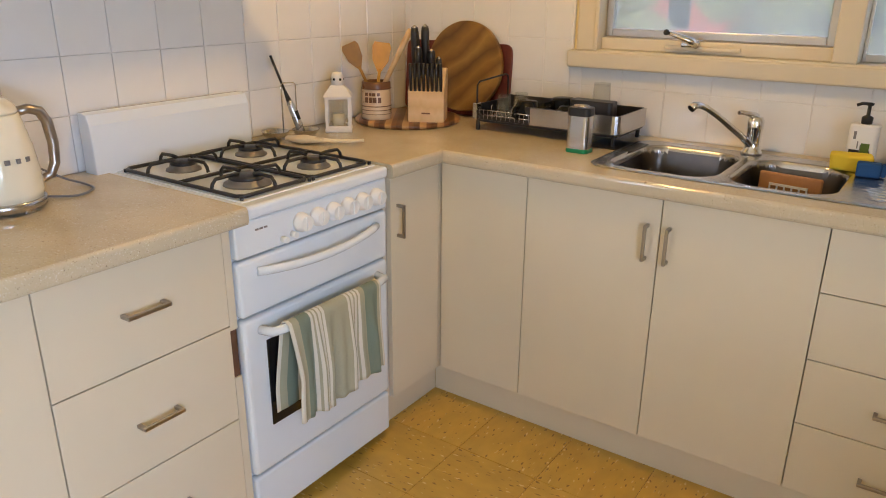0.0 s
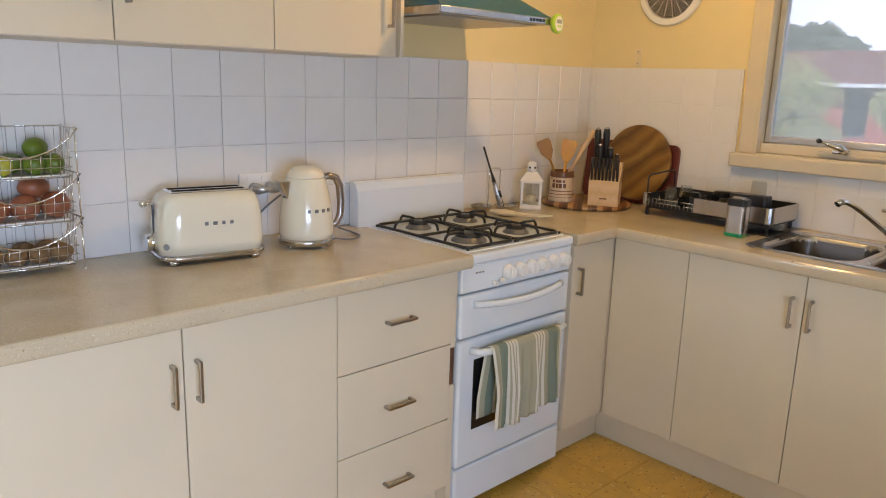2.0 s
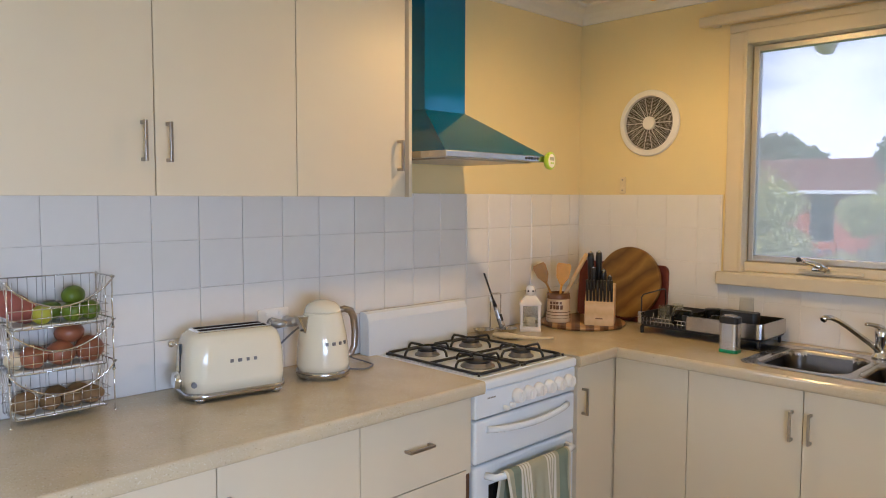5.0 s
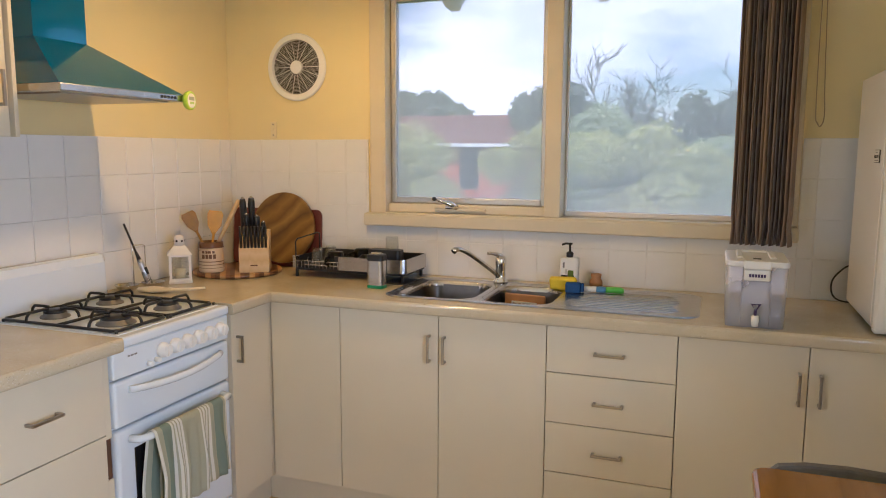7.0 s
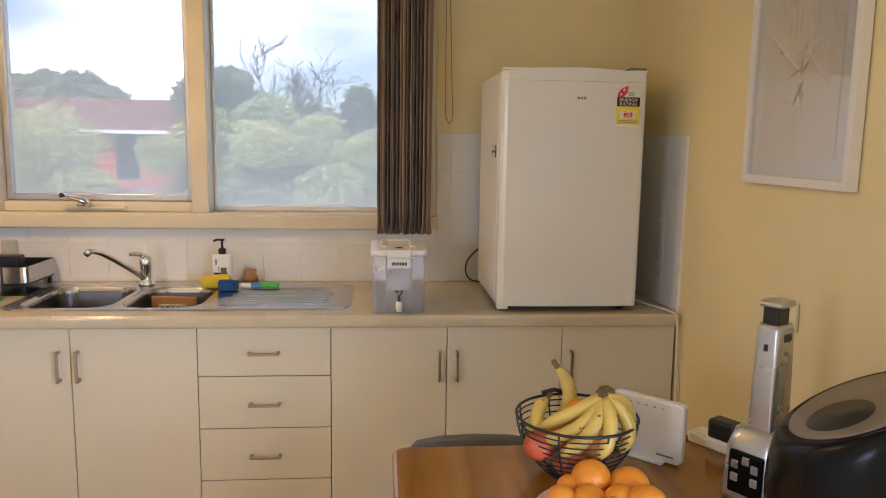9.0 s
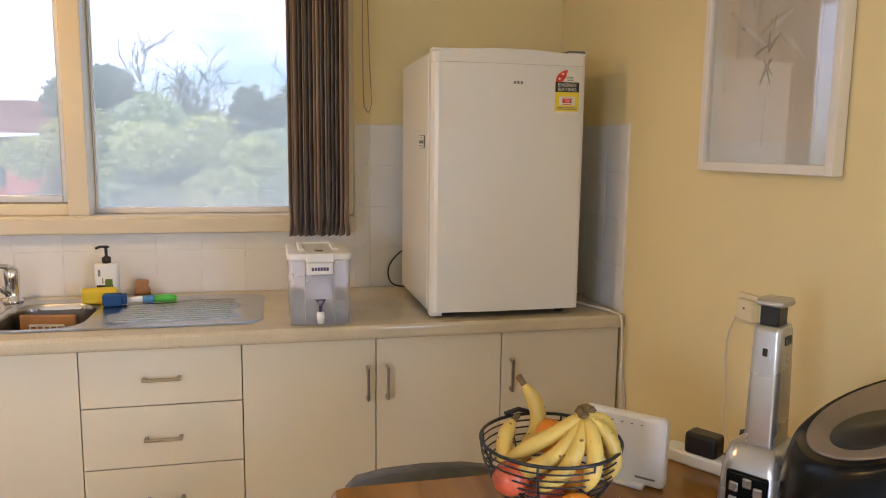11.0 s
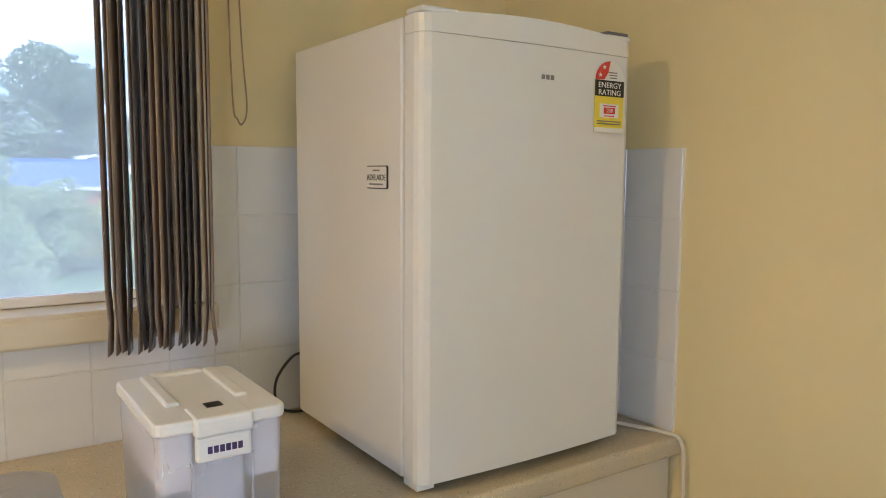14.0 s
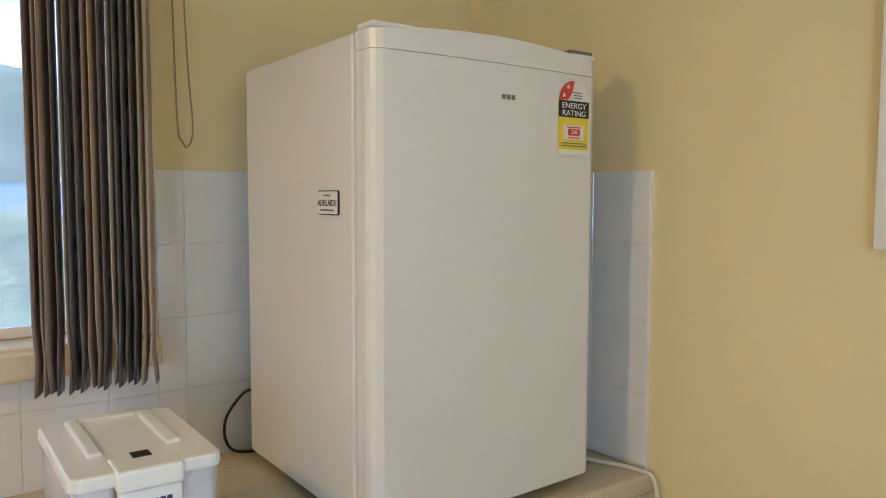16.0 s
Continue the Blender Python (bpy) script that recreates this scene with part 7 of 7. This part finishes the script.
bm = B(); tube(bm, [(0.01, 0, 0.028), (0.01, 0, 0.045), (0.01, 0, 0.062)], 0.018, 14, radii=[0.020, 0.020, 0.009]); tube(bm, [(0.01, 0, 0.06), (0.012, 0.0, 0.10), (0.05, 0.01, 0.115), (0.09, 0.01, 0.08)], 0.005, 8); part("plug", bm, BLACK_PLASTIC, ps, "black round plug")

ju = thing("slow_juicer", "silver upright juicer with a dark control panel", "juicer", (1.236, 0.998, TZ), -58)
bm = B(); loft(bm, [(0.060, 0.070, 0.025, 0.0), (0.061, 0.071, 0.025, 0.01), (0.056, 0.068, 0.025, 0.11), (0.047, 0.056, 0.025, 0.145), (0.036, 0.045, 0.02, 0.152)]); base = part("base", bm, SILVER_P, ju)
bm = B(); box(bm, -0.036, 0.036, -0.077, -0.064, 0.02, 0.108, 0.004); cp = part("control_panel", bm, BLACK_GLOSS, ju, "glossy black control panel")
for x, z in ((-0.020, 0.082), (0.003, 0.094), (0.022, 0.082), (-0.020, 0.055), (0.022, 0.055)):
    bm = B(); box(bm, x - 0.008, x + 0.008, -0.082, -0.0765, z - 0.009, z + 0.009, 0.003); part("button", bm, SILVER_P, cp)
bm = B()
lv = [[bm.verts.new((x, y, z)) for x, y in rounded(-a, a, -b, b, r, 5)] for a, b, r, z in ((0.028, 0.036, 0.010, 0.140), (0.027, 0.034, 0.010, 0.25), (0.025, 0.031, 0.010, 0.355), (0.022, 0.028, 0.009, 0.365))]
for a, b in zip(lv, lv[1:]):
    bridge(bm, a, b)
bm.faces.new(lv[-1])
part("feed_tower", bm, SILVER_P, ju)
bm = B(); box(bm, 0.0215, 0.0275, -0.014, 0.014, 0.331, 0.348, 0.002); part("latch", bm, BLACK_PLASTIC, ju)
bm = B(); box(bm, -0.004, 0.004, -0.0345, -0.028, 0.312, 0.326, 0.001); part("side_button", bm, BLACK_PLASTIC, ju)
bm = B(); box(bm, -0.018, 0.015, -0.022, 0.022, 0.363, 0.402, 0.004); part("neck", bm, BLACK_PLASTIC, ju)
bm = B(); loft(bm, [(0.024, 0.029, 0.010, 0.400), (0.026, 0.031, 0.010, 0.404), (0.024, 0.029, 0.010, 0.411)]); part("pusher_cap", bm, SILVER_P, ju)

af = thing("air_fryer", "black air fryer with a slanted bronze control top", "air fryer", (1.256, 0.757, TZ), 0)
af.scale = (1.0, 1.0, 1.06)
bm = B()
lvls = [(0.112, 0.0), (0.128, 0.012), (0.136, 0.07), (0.139, 0.13), (0.137, 0.19), (0.132, 0.235), (0.126, 0.258), (0.117, 0.2665)]
TX, TY, AX, AY = -0.53, 0.22, 0.94, 1.12
rows = []
for r, z in lvls:
    k = max(0, (z - 0.06) / 0.2065)
    ring_ = []
    for i in range(56):
        x, y = AX * r * math.cos(2 * math.pi * i / 56), AY * r * math.sin(2 * math.pi * i / 56)
        ring_.append(bm.verts.new((x, y, z - k * (TX * x + TY * y))))
    rows.append(ring_)
for a, b in zip(rows, rows[1:]):
    bridge(bm, a, b)
bm.faces.new(rows[0]); bm.faces.new(rows[-1])
part("body", bm, BLACK_GLOSS, af)
def on_top(name, bm, material, label=""):
    for v in bm.verts:
        v.co.z += 0.267 - TX * v.co.x - TY * v.co.y
    return part(name, bm, material, af, label)
bm = B(); lathe(bm, [(0.1055, -0.001), (0.1055, 0.0015), (0.103, 0.0025), (0.0, 0.0025)], 56, squash=(AX, AY)); top = on_top("control_top", bm, BRONZE_LID, "bronze plastic control top")
bm = B(); lathe(bm, [(0.049, 0.0025), (0.048, 0.004), (0.0, 0.004)], 40, (-0.036, -0.004, 0), squash=(0.92, 1.22)); on_top("vent_disc", bm, BLACK_PLASTIC, "black oval disc")
bm = B(); box(bm, -0.05, 0.05, -0.185, -0.140, 0.09, 0.125, 0.012, 3); hd = part("drawer_handle", bm, BLACK_PLASTIC, af); hd.rotation_euler = (0, 0, radians(20))
for k in range(6):
    x, y = 0.075 - 0.002 * (k - 2.5) ** 2, 0.02 - 0.018 * k
    bm = B(); box(bm, x - 0.002, x + 0.002, y - 0.004, y + 0.004, 0.0027, 0.0032); on_top("touch_mark", bm, BLACK_PLASTIC)

# ---- outdoors ----
GRASS = mat("grass", (0.09, 0.16, 0.035), 0.95, vary=0.35, scale=0.6, bump=0.6, bscale=30)
LEAF_A = mat("pale_olive_leaves", (0.42, 0.42, 0.15), 0.7, vary=0.3, scale=1.2)
LEAF_B = mat("dark_green_leaves", (0.20, 0.23, 0.165), 0.7, vary=0.3, scale=1.0)
LEAF_C = mat("grey_green_leaves", (0.32, 0.37, 0.18), 0.7, vary=0.3, scale=0.8)
BARK = mat("grey_bark", (0.13, 0.11, 0.095), 0.9, vary=0.25, scale=6, bump=0.5, bscale=20)
DARK_BARK = mat("dark_dead_bark", (0.06, 0.05, 0.045), 0.9, vary=0.25, scale=6)
HOUSE_BRICK = mat("red_brick", (0.42, 0.105, 0.05), 0.85, vary=0.2, scale=5, bump=0.5, bscale=40)
ROOF_TILE = mat("terracotta_roof_tile", (0.23, 0.10, 0.075), 0.8, vary=0.25, scale=3, bump=0.5, bscale=20, rand=0.0)
FASCIA = mat("white_fascia", (0.75, 0.74, 0.72), 0.5)
BLUE_ROOF = mat("blue_metal_cladding", (0.05, 0.11, 0.42), 0.5, vary=0.1)
HEDGE_GREY = mat("blue_grey_hedge_leaves", (0.14, 0.17, 0.19), 0.7, vary=0.3, scale=1.0)
GZ = -1.05
bm = B()
vs = [bm.verts.new(p) for p in ((-600, 2.85, GZ), (600, 2.85, GZ), (600, 900, GZ), (-600, 900, GZ))]
bm.faces.new(vs)
vs = [bm.verts.new(p) for p in ((-600, -900, GZ - 0.001), (600, -900, GZ - 0.001), (600, 2.85, GZ - 0.001), (-600, 2.85, GZ - 0.001))]
bm.faces.new(vs)
structure("ground", "open green lawn outside the house", bm, GRASS)


def crown_mesh(rnd, clumps, leaf, count):
    """Many small leaf blades in uneven clumps. clumps: (x, y, z, rx, ry, rz)."""
    verts, faces = [], []
    per = count // len(clumps)
    for cx, cy, cz, rx, ry, rz in clumps:
        for _ in range(per):
            d = Vector((rnd.gauss(0, 1), rnd.gauss(0, 1), rnd.gauss(0, 1))).normalized()
            k = rnd.uniform(0.45, 1.0) ** 0.5 * (1 + 0.28 * noise.noise(d * 2.3 + Vector((cx, cy, cz))))
            c = Vector((cx + d.x * rx * k, cy + d.y * ry * k, cz + d.z * rz * k))
            u = Vector((rnd.gauss(0, 1), rnd.gauss(0, 1), rnd.gauss(0, 1))).normalized()
            v = u.cross(Vector((rnd.gauss(0, 1), rnd.gauss(0, 1), rnd.gauss(0, 1)))).normalized()
            s = leaf * rnd.uniform(0.6, 1.3)
            b = len(verts)
            verts += [tuple(c - u * s), tuple(c - v * s * 0.55), tuple(c + u * s), tuple(c + v * s * 0.55)]
            faces.append((b, b + 1, b + 2, b + 3))
    me = bpy.data.meshes.new("crown")
    me.from_pydata(verts, [], faces)
    return me


def tree(label, at, height, spread, material, seed, leaf=0.10, count=6000, low=0.25, name="tree", clump=9, dead=False):
    rnd = random.Random(seed)
    tr = thing(name, label, "tree" if name == "tree" else "shrub", at)
    bm = B()
    clumps = []
    top = height * (0.75 if not dead else 0.5)
    tube(bm, [(0, 0, 0), (0.04 * height, 0, height * 0.2), (0.0, 0.03 * height, top)], 0.1, 8, radii=[0.035 * height, 0.026 * height, 0.012 * height])
    def limb(p, d, ln, r, depth):
        pts, rr = [Vector(p)], [r]
        q, d = Vector(p), Vector(d)
        for k in range(4):
            d = (d + Vector((rnd.gauss(0, 0.18), rnd.gauss(0, 0.18), rnd.gauss(0.03, 0.12)))).normalized()
            q = q + d * ln / 4
            pts.append(q.copy()); rr.append(r * (1 - 0.2 * (k + 1)))
        if dead:
            rr = [max(k, 0.008) for k in rr]
        tube(bm, pts, r, 6 if depth == 0 else 4, radii=rr)
        if depth < (3 if dead else 1):
            for _ in range(4 if dead else 3):
                k = rnd.randint(1, 4)
                limb(pts[k], (d + Vector((rnd.gauss(0, 0.6), rnd.gauss(0, 0.6), rnd.gauss(0.15, 0.4)))).normalized(), ln * rnd.uniform(0.45, 0.7), rr[k] * 0.7, depth + 1)
        return pts[-1]
    for i in range(clump):
        a = 2 * math.pi * i / clump + rnd.uniform(-0.4, 0.4)
        h0 = height * rnd.uniform(low, 0.65 if not dead else 0.5)
        end = limb((0, 0, h0), (math.cos(a), math.sin(a), rnd.uniform(0.2, 1.0) + (0.7 if dead else 0)), spread * rnd.uniform(0.5, 0.85) * (1.25 if dead else 1), (0.011 if dead else 0.012) * height, 0)
        clumps.append((end.x, end.y, min(end.z, height * 0.9), spread * rnd.uniform(0.28, 0.45), spread * rnd.uniform(0.28, 0.45), spread * rnd.uniform(0.22, 0.36)))
    clumps.append((0, 0, height * 0.82, spread * 0.42, spread * 0.42, height * 0.17))
    if low < 0.2:
        for i in range(4):
            clumps.append((rnd.uniform(-0.5, 0.5) * spread, rnd.uniform(-0.4, 0.4) * spread, height * rnd.uniform(0.2, 0.5), spread * 0.5, spread * 0.45, height * 0.22))
    part("trunk", bm, DARK_BARK if dead else BARK, tr)
    if count:
        if dead:
            clumps = [(x, y, z * 0.62, a * 0.45, b * 0.45, c * 0.4) for x, y, z, a, b, c in clumps[:4]]
        me = crown_mesh(rnd, clumps, leaf, count)
        me.materials.append(material)
        ob = new("crown", me)
        ob.parent = tr
        ob["kind"] = "stuff"
    return tr


GT = "trees outside"
for label, at, height, spread, leaves, seed in (
        ("pale olive bushy tree outside the window", (-5.5, 13.5, GZ), 3.15, 1.5, LEAF_A, 1),
        ("pale olive bushy tree outside the window", (-7.6, 15.0, GZ), 3.0, 1.5, LEAF_C, 12),
        ("pale olive bushy tree beside the brick house", (-3.15, 14.0, GZ), 3.0, 1.2, LEAF_A, 2),
        ("grey green bushy tree in the garden", (-1.95, 14.5, GZ), 3.45, 1.5, LEAF_C, 3),
        ("pale olive bushy tree in the garden", (-0.75, 13.6, GZ), 3.1, 1.5, LEAF_A, 4),
        ("grey green bushy tree in the garden", (0.3, 16.5, GZ), 2.9, 1.7, LEAF_C, 7),
        ("grey green bushy tree in the garden", (1.6, 21.0, GZ), 2.05, 1.5, LEAF_C, 5),
        ("pale olive bushy tree in the garden", (3.4, 21.5, GZ), 1.7, 1.3, LEAF_A, 6)):
    tree(label, at, height, spread, leaves, seed, 0.040, 26000, 0.1, clump=12)
tree("bare dead gum tree with a few leaf clumps", (-2.2, 22, GZ), 5.2, 2.2, LEAF_B, 21, 0.08, 2600, 0.3, dead=True, clump=7)
tree("bare dead gum tree with a few leaf clumps", (-0.4, 23, GZ), 4.2, 2.1, LEAF_B, 8, 0.08, 2600, 0.3, dead=True, clump=7)
tree("large dark pine tree beyond the garden", (3.3, 32, GZ), 7.2, 3.0, LEAF_B, 9, 0.10, 22000, 0.3)
tree("dark green tree behind the brick house", (-17.5, 46, GZ), 6.6, 3.4, LEAF_B, 10, 0.14, 18000, 0.35)
tree("dark green tree behind the brick house", (-21.0, 47, GZ), 6.2, 3.2, LEAF_B, 14, 0.14, 16000, 0.35)
tree("dark green tree behind the garden", (-5.6, 30, GZ), 5.2, 2.4, LEAF_B, 11, 0.10, 18000, 0.3)
tree("dark green tree far behind the garden", (0.8, 36, GZ), 4.6, 3.0, LEAF_B, 15, 0.11, 16000, 0.25)
tree("dark green tree far behind the garden", (-2.6, 33, GZ), 4.2, 2.6, LEAF_B, 16, 0.11, 16000, 0.25)
me = crown_mesh(random.Random(5), [(-9 + i * 1.3, 18.6 + 0.4 * math.sin(i), GZ + 0.6, 1.0, 0.6, 0.75) for i in range(8)], 0.08, 8000)
me.materials.append(HEDGE_GREY)
tagged(new("hedge", me), "blue grey garden hedge beyond the lawn", "hedge", "", "stuff")

house = thing("brick_house", "red brick house with a terracotta tiled roof", "house", (-9.5, 30, 0))
H0, H1 = GZ, 1.72
bm = B()
for a, b in ((-9, -0.55), (0.35, 3.4)):
    box(bm, a, b, 0, 0.25, H0, H1)
box(bm, -0.55, 0.35, 0, 0.25, H0, -0.2)
box(bm, -9, 3.4, 7.0, 7.25, H0, H1); box(bm, -9, -8.75, 0.25, 7.0, H0, H1); box(bm, 3.15, 3.4, 0.25, 7.0, H0, H1)
part("wall", bm, HOUSE_BRICK, house)
bm = B(); box(bm, -0.55, 0.35, 0.12, 0.16, -0.2, H1); wnd = part("window", bm, DARK_GLASS, house, "dark window")
bm = B()
for a in ((-0.55, -0.49), (0.29, 0.35)):
    box(bm, a[0], a[1], 0.06, 0.14, -0.2, H1)
box(bm, -0.49, 0.29, 0.06, 0.14, -0.2, -0.12)
box(bm, -0.49, 0.29, 0.06, 0.14, 0.75, 0.80)
part("frame", bm, BARK, wnd)
bm = B()
prism(bm, [(-0.75, H1 + 0.02), (8.0, H1 + 0.02), (3.6, 3.05)], "x", -9.5, 3.9)
roof = part("roof", bm, ROOF_TILE, house, "weathered terracotta tile roof")
bm = B()
for i in range(45):
    x = -9.45 + i * 0.3
    tube(bm, [(x, -0.76, H1 + 0.05), (x, 3.55, 3.06)], 0.06, 5)
for j in range(13):
    f = j / 13
    box(bm, -9.5, 3.9, -0.76 + 4.36 * f - 0.03, -0.76 + 4.36 * f + 0.03, H1 + 0.03 + 1.03 * 1.28 * f, H1 + 0.13 + 1.03 * 1.28 * f)
tube(bm, [(-9.5, 3.6, 3.09), (3.9, 3.6, 3.09)], 0.10, 8)
t_ = part("tile_courses", bm, ROOF_TILE, roof); t_["kind"] = "stuff"
bm = B(); box(bm, -9.6, 4.0, -0.90, -0.76, H1 - 0.06, H1 + 0.08); part("gutter", bm, FASCIA, house, "white gutter and fascia")

shed = thing("garden_shed", "long shed with blue metal cladding and an orange wall", "shed", (2.4, 24.5, GZ))
bm = B(); box(bm, -1.6, 1.8, 0, 3, 0, 1.95); part("wall", bm, HOUSE_BRICK, shed, "orange brick wall")
bm = B(); prism(bm, [(-0.2, 2.05), (3.2, 2.05), (3.2, 2.9), (0.1, 2.75)], "x", -1.8, 2.0); part("roof", bm, BLUE_ROOF, shed, "blue metal roof")
bm = B(); box(bm, -1.82, 2.02, -0.28, -0.2, 1.95, 2.06); part("gutter", bm, FASCIA, shed, "white gutter")
for x in (-0.3, 0.9):
    bm = B(); box(bm, x, x + 0.5, -0.02, 0.0, 0.8, 1.5); part("window", bm, FASCIA, shed, "pale window")
RAFTER_PAINT = mat("faded_pink_white_paint", (0.84, 0.72, 0.69), 0.6, vary=0.08, scale=12)
# eaves over the kitchen window
eave = thing("eaves", "white rafter ends and dark soffit outside the window", "eaves")
bm = B(); prism(bm, [(2.80, 2.50), (3.50, 2.36), (3.50, 2.40), (2.80, 2.54)], "x", -2.4, 1.8); part("soffit", bm, mat("weathered_soffit", (0.42, 0.41, 0.40), 0.8, vary=0.1), eave)
for x in (-1.65, -0.905, -0.16, 0.585, 1.3):
    bm = B(); prism(bm, [(2.80, 2.34), (3.10, 2.175), (3.20, 2.165), (3.24, 2.20), (3.46, 2.35), (2.80, 2.49)], "x", x - 0.022, x + 0.022); part("rafter", bm, RAFTER_PAINT, eave)

# ---- wall tiles and floor tiles ----
bm = B()
g = 0.0011
box(bm, -PITCH / 2 + g, PITCH / 2 - g, -0.0085, -0.001, -PITCH / 2 + g, PITCH / 2 - g, 0.0009, 1)
TILE_MESH = mesh_of("tile", bm, TILE)
rnd = random.Random(11)


def lay_tiles(parent, coords, place, z_rows, cut):
    """One object a tile on a shared mesh; cut pieces get their own."""
    for c0, c1 in coords:
        for z0, z1 in z_rows:
            full = abs(c1 - c0 - PITCH) < 1e-4 and abs(z1 - z0 - PITCH) < 1e-4
            if full:
                ob = new("tile", TILE_MESH)
            else:
                bm = B(); box(bm, -(c1 - c0) / 2 + g, (c1 - c0) / 2 - g, -0.0085, -0.001, -(z1 - z0) / 2 + g, (z1 - z0) / 2 - g, 0.0009, 1)
                ob = new("tile", mesh_of("tile", bm, TILE))
            ob.parent = parent
            ob.matrix_basis = place((c0 + c1) / 2, (z0 + z1) / 2) @ pose(0, 0, 0, rnd.uniform(-0.12, 0.12), 0, rnd.uniform(-0.12, 0.12))


def cols(start, end, phase):
    """Tile columns between two ends on the joint grid."""
    k = math.ceil((start - phase) / PITCH - 1e-6)
    edges = [start] + [phase + PITCH * i for i in range(k, k + 60) if start + 0.012 < phase + PITCH * i < end - 0.012] + [end]
    return list(zip(edges, edges[1:]))


ZR = [(TILE_TOP - PITCH * (i + 1), TILE_TOP - PITCH * i) for i in range(3)] + [(TOP + 0.001, TILE_TOP - PITCH * 3)]
YPH = 0.424
west_place = lambda c, z: pose(WEST, c, z, 0, 0, 90)
north_place = lambda c, z: pose(c, NORTH, z, 0, 0, 0)
east_place = lambda c, z: pose(EAST, c, z, 0, 0, -90)
lay_tiles(wall_west, cols(-0.944, 1.192, YPH), west_place, ZR, None)
lay_tiles(wall_west, cols(1.192, 1.800, YPH), west_place, ZR + [(0.761, TOP + 0.001)], None)
lay_tiles(wall_west, cols(1.800, NORTH - 0.009, YPH), west_place, ZR, None)
NPH = 0.7325
lay_tiles(wall_north, cols(WEST + 0.009, -1.138, NPH), north_place, ZR, None)
lay_tiles(wall_north, cols(-1.138, 0.676, NPH), north_place, [(TILE_TOP - PITCH * 3, 1.121), ZR[3]], None)
lay_tiles(wall_north, cols(0.676, EAST - 0.009, NPH), north_place, ZR, None)
lay_tiles(wall_east, [(2.041 + PITCH * i, min(2.041 + PITCH * (i + 1), NORTH - 0.009)) for i in range(4)], east_place, ZR, None)
# grout beds
bm = B(); box(bm, WEST, WEST + 0.0035, -0.944, NORTH - 0.004, 0.77, TILE_TOP - 0.001); b_ = part("grout", bm, GROUT, wall_west)
bm = B(); box(bm, WEST + 0.004, -1.13, NORTH - 0.0066, NORTH, TOP, TILE_TOP - 0.001); box(bm, 0.675, EAST - 0.004, NORTH - 0.0066, NORTH, TOP, TILE_TOP - 0.001); box(bm, -1.13, 0.675, NORTH - 0.0066, NORTH, TOP, 1.124); part("grout", bm, GROUT_PALE, wall_north)
bm = B(); box(bm, EAST - 0.0066, EAST, 2.042, NORTH - 0.004, TOP, TILE_TOP - 0.001); part("grout", bm, GROUT_PALE, wall_east)

FP = 0.276
bm = B(); box(bm, -FP / 2 + 0.0008, FP / 2 - 0.0008, -FP / 2 + 0.0008, FP / 2 - 0.0008, -0.003, 0.0, 0.0007, 1)
FLOOR_TILE = mesh_of("floor_tile", bm, VINYL)
x0, y0 = -1.062 - FP * 1.5, 1.561 + FP * 2.5
for i in range(-1, 11):
    for j in range(21):
        ob = new("floor_tile", FLOOR_TILE)
        ob.parent = floor
        ob.matrix_basis = pose(x0 + i * FP, y0 - j * FP, 0, 0, 0, 90 * rnd.randint(0, 3))
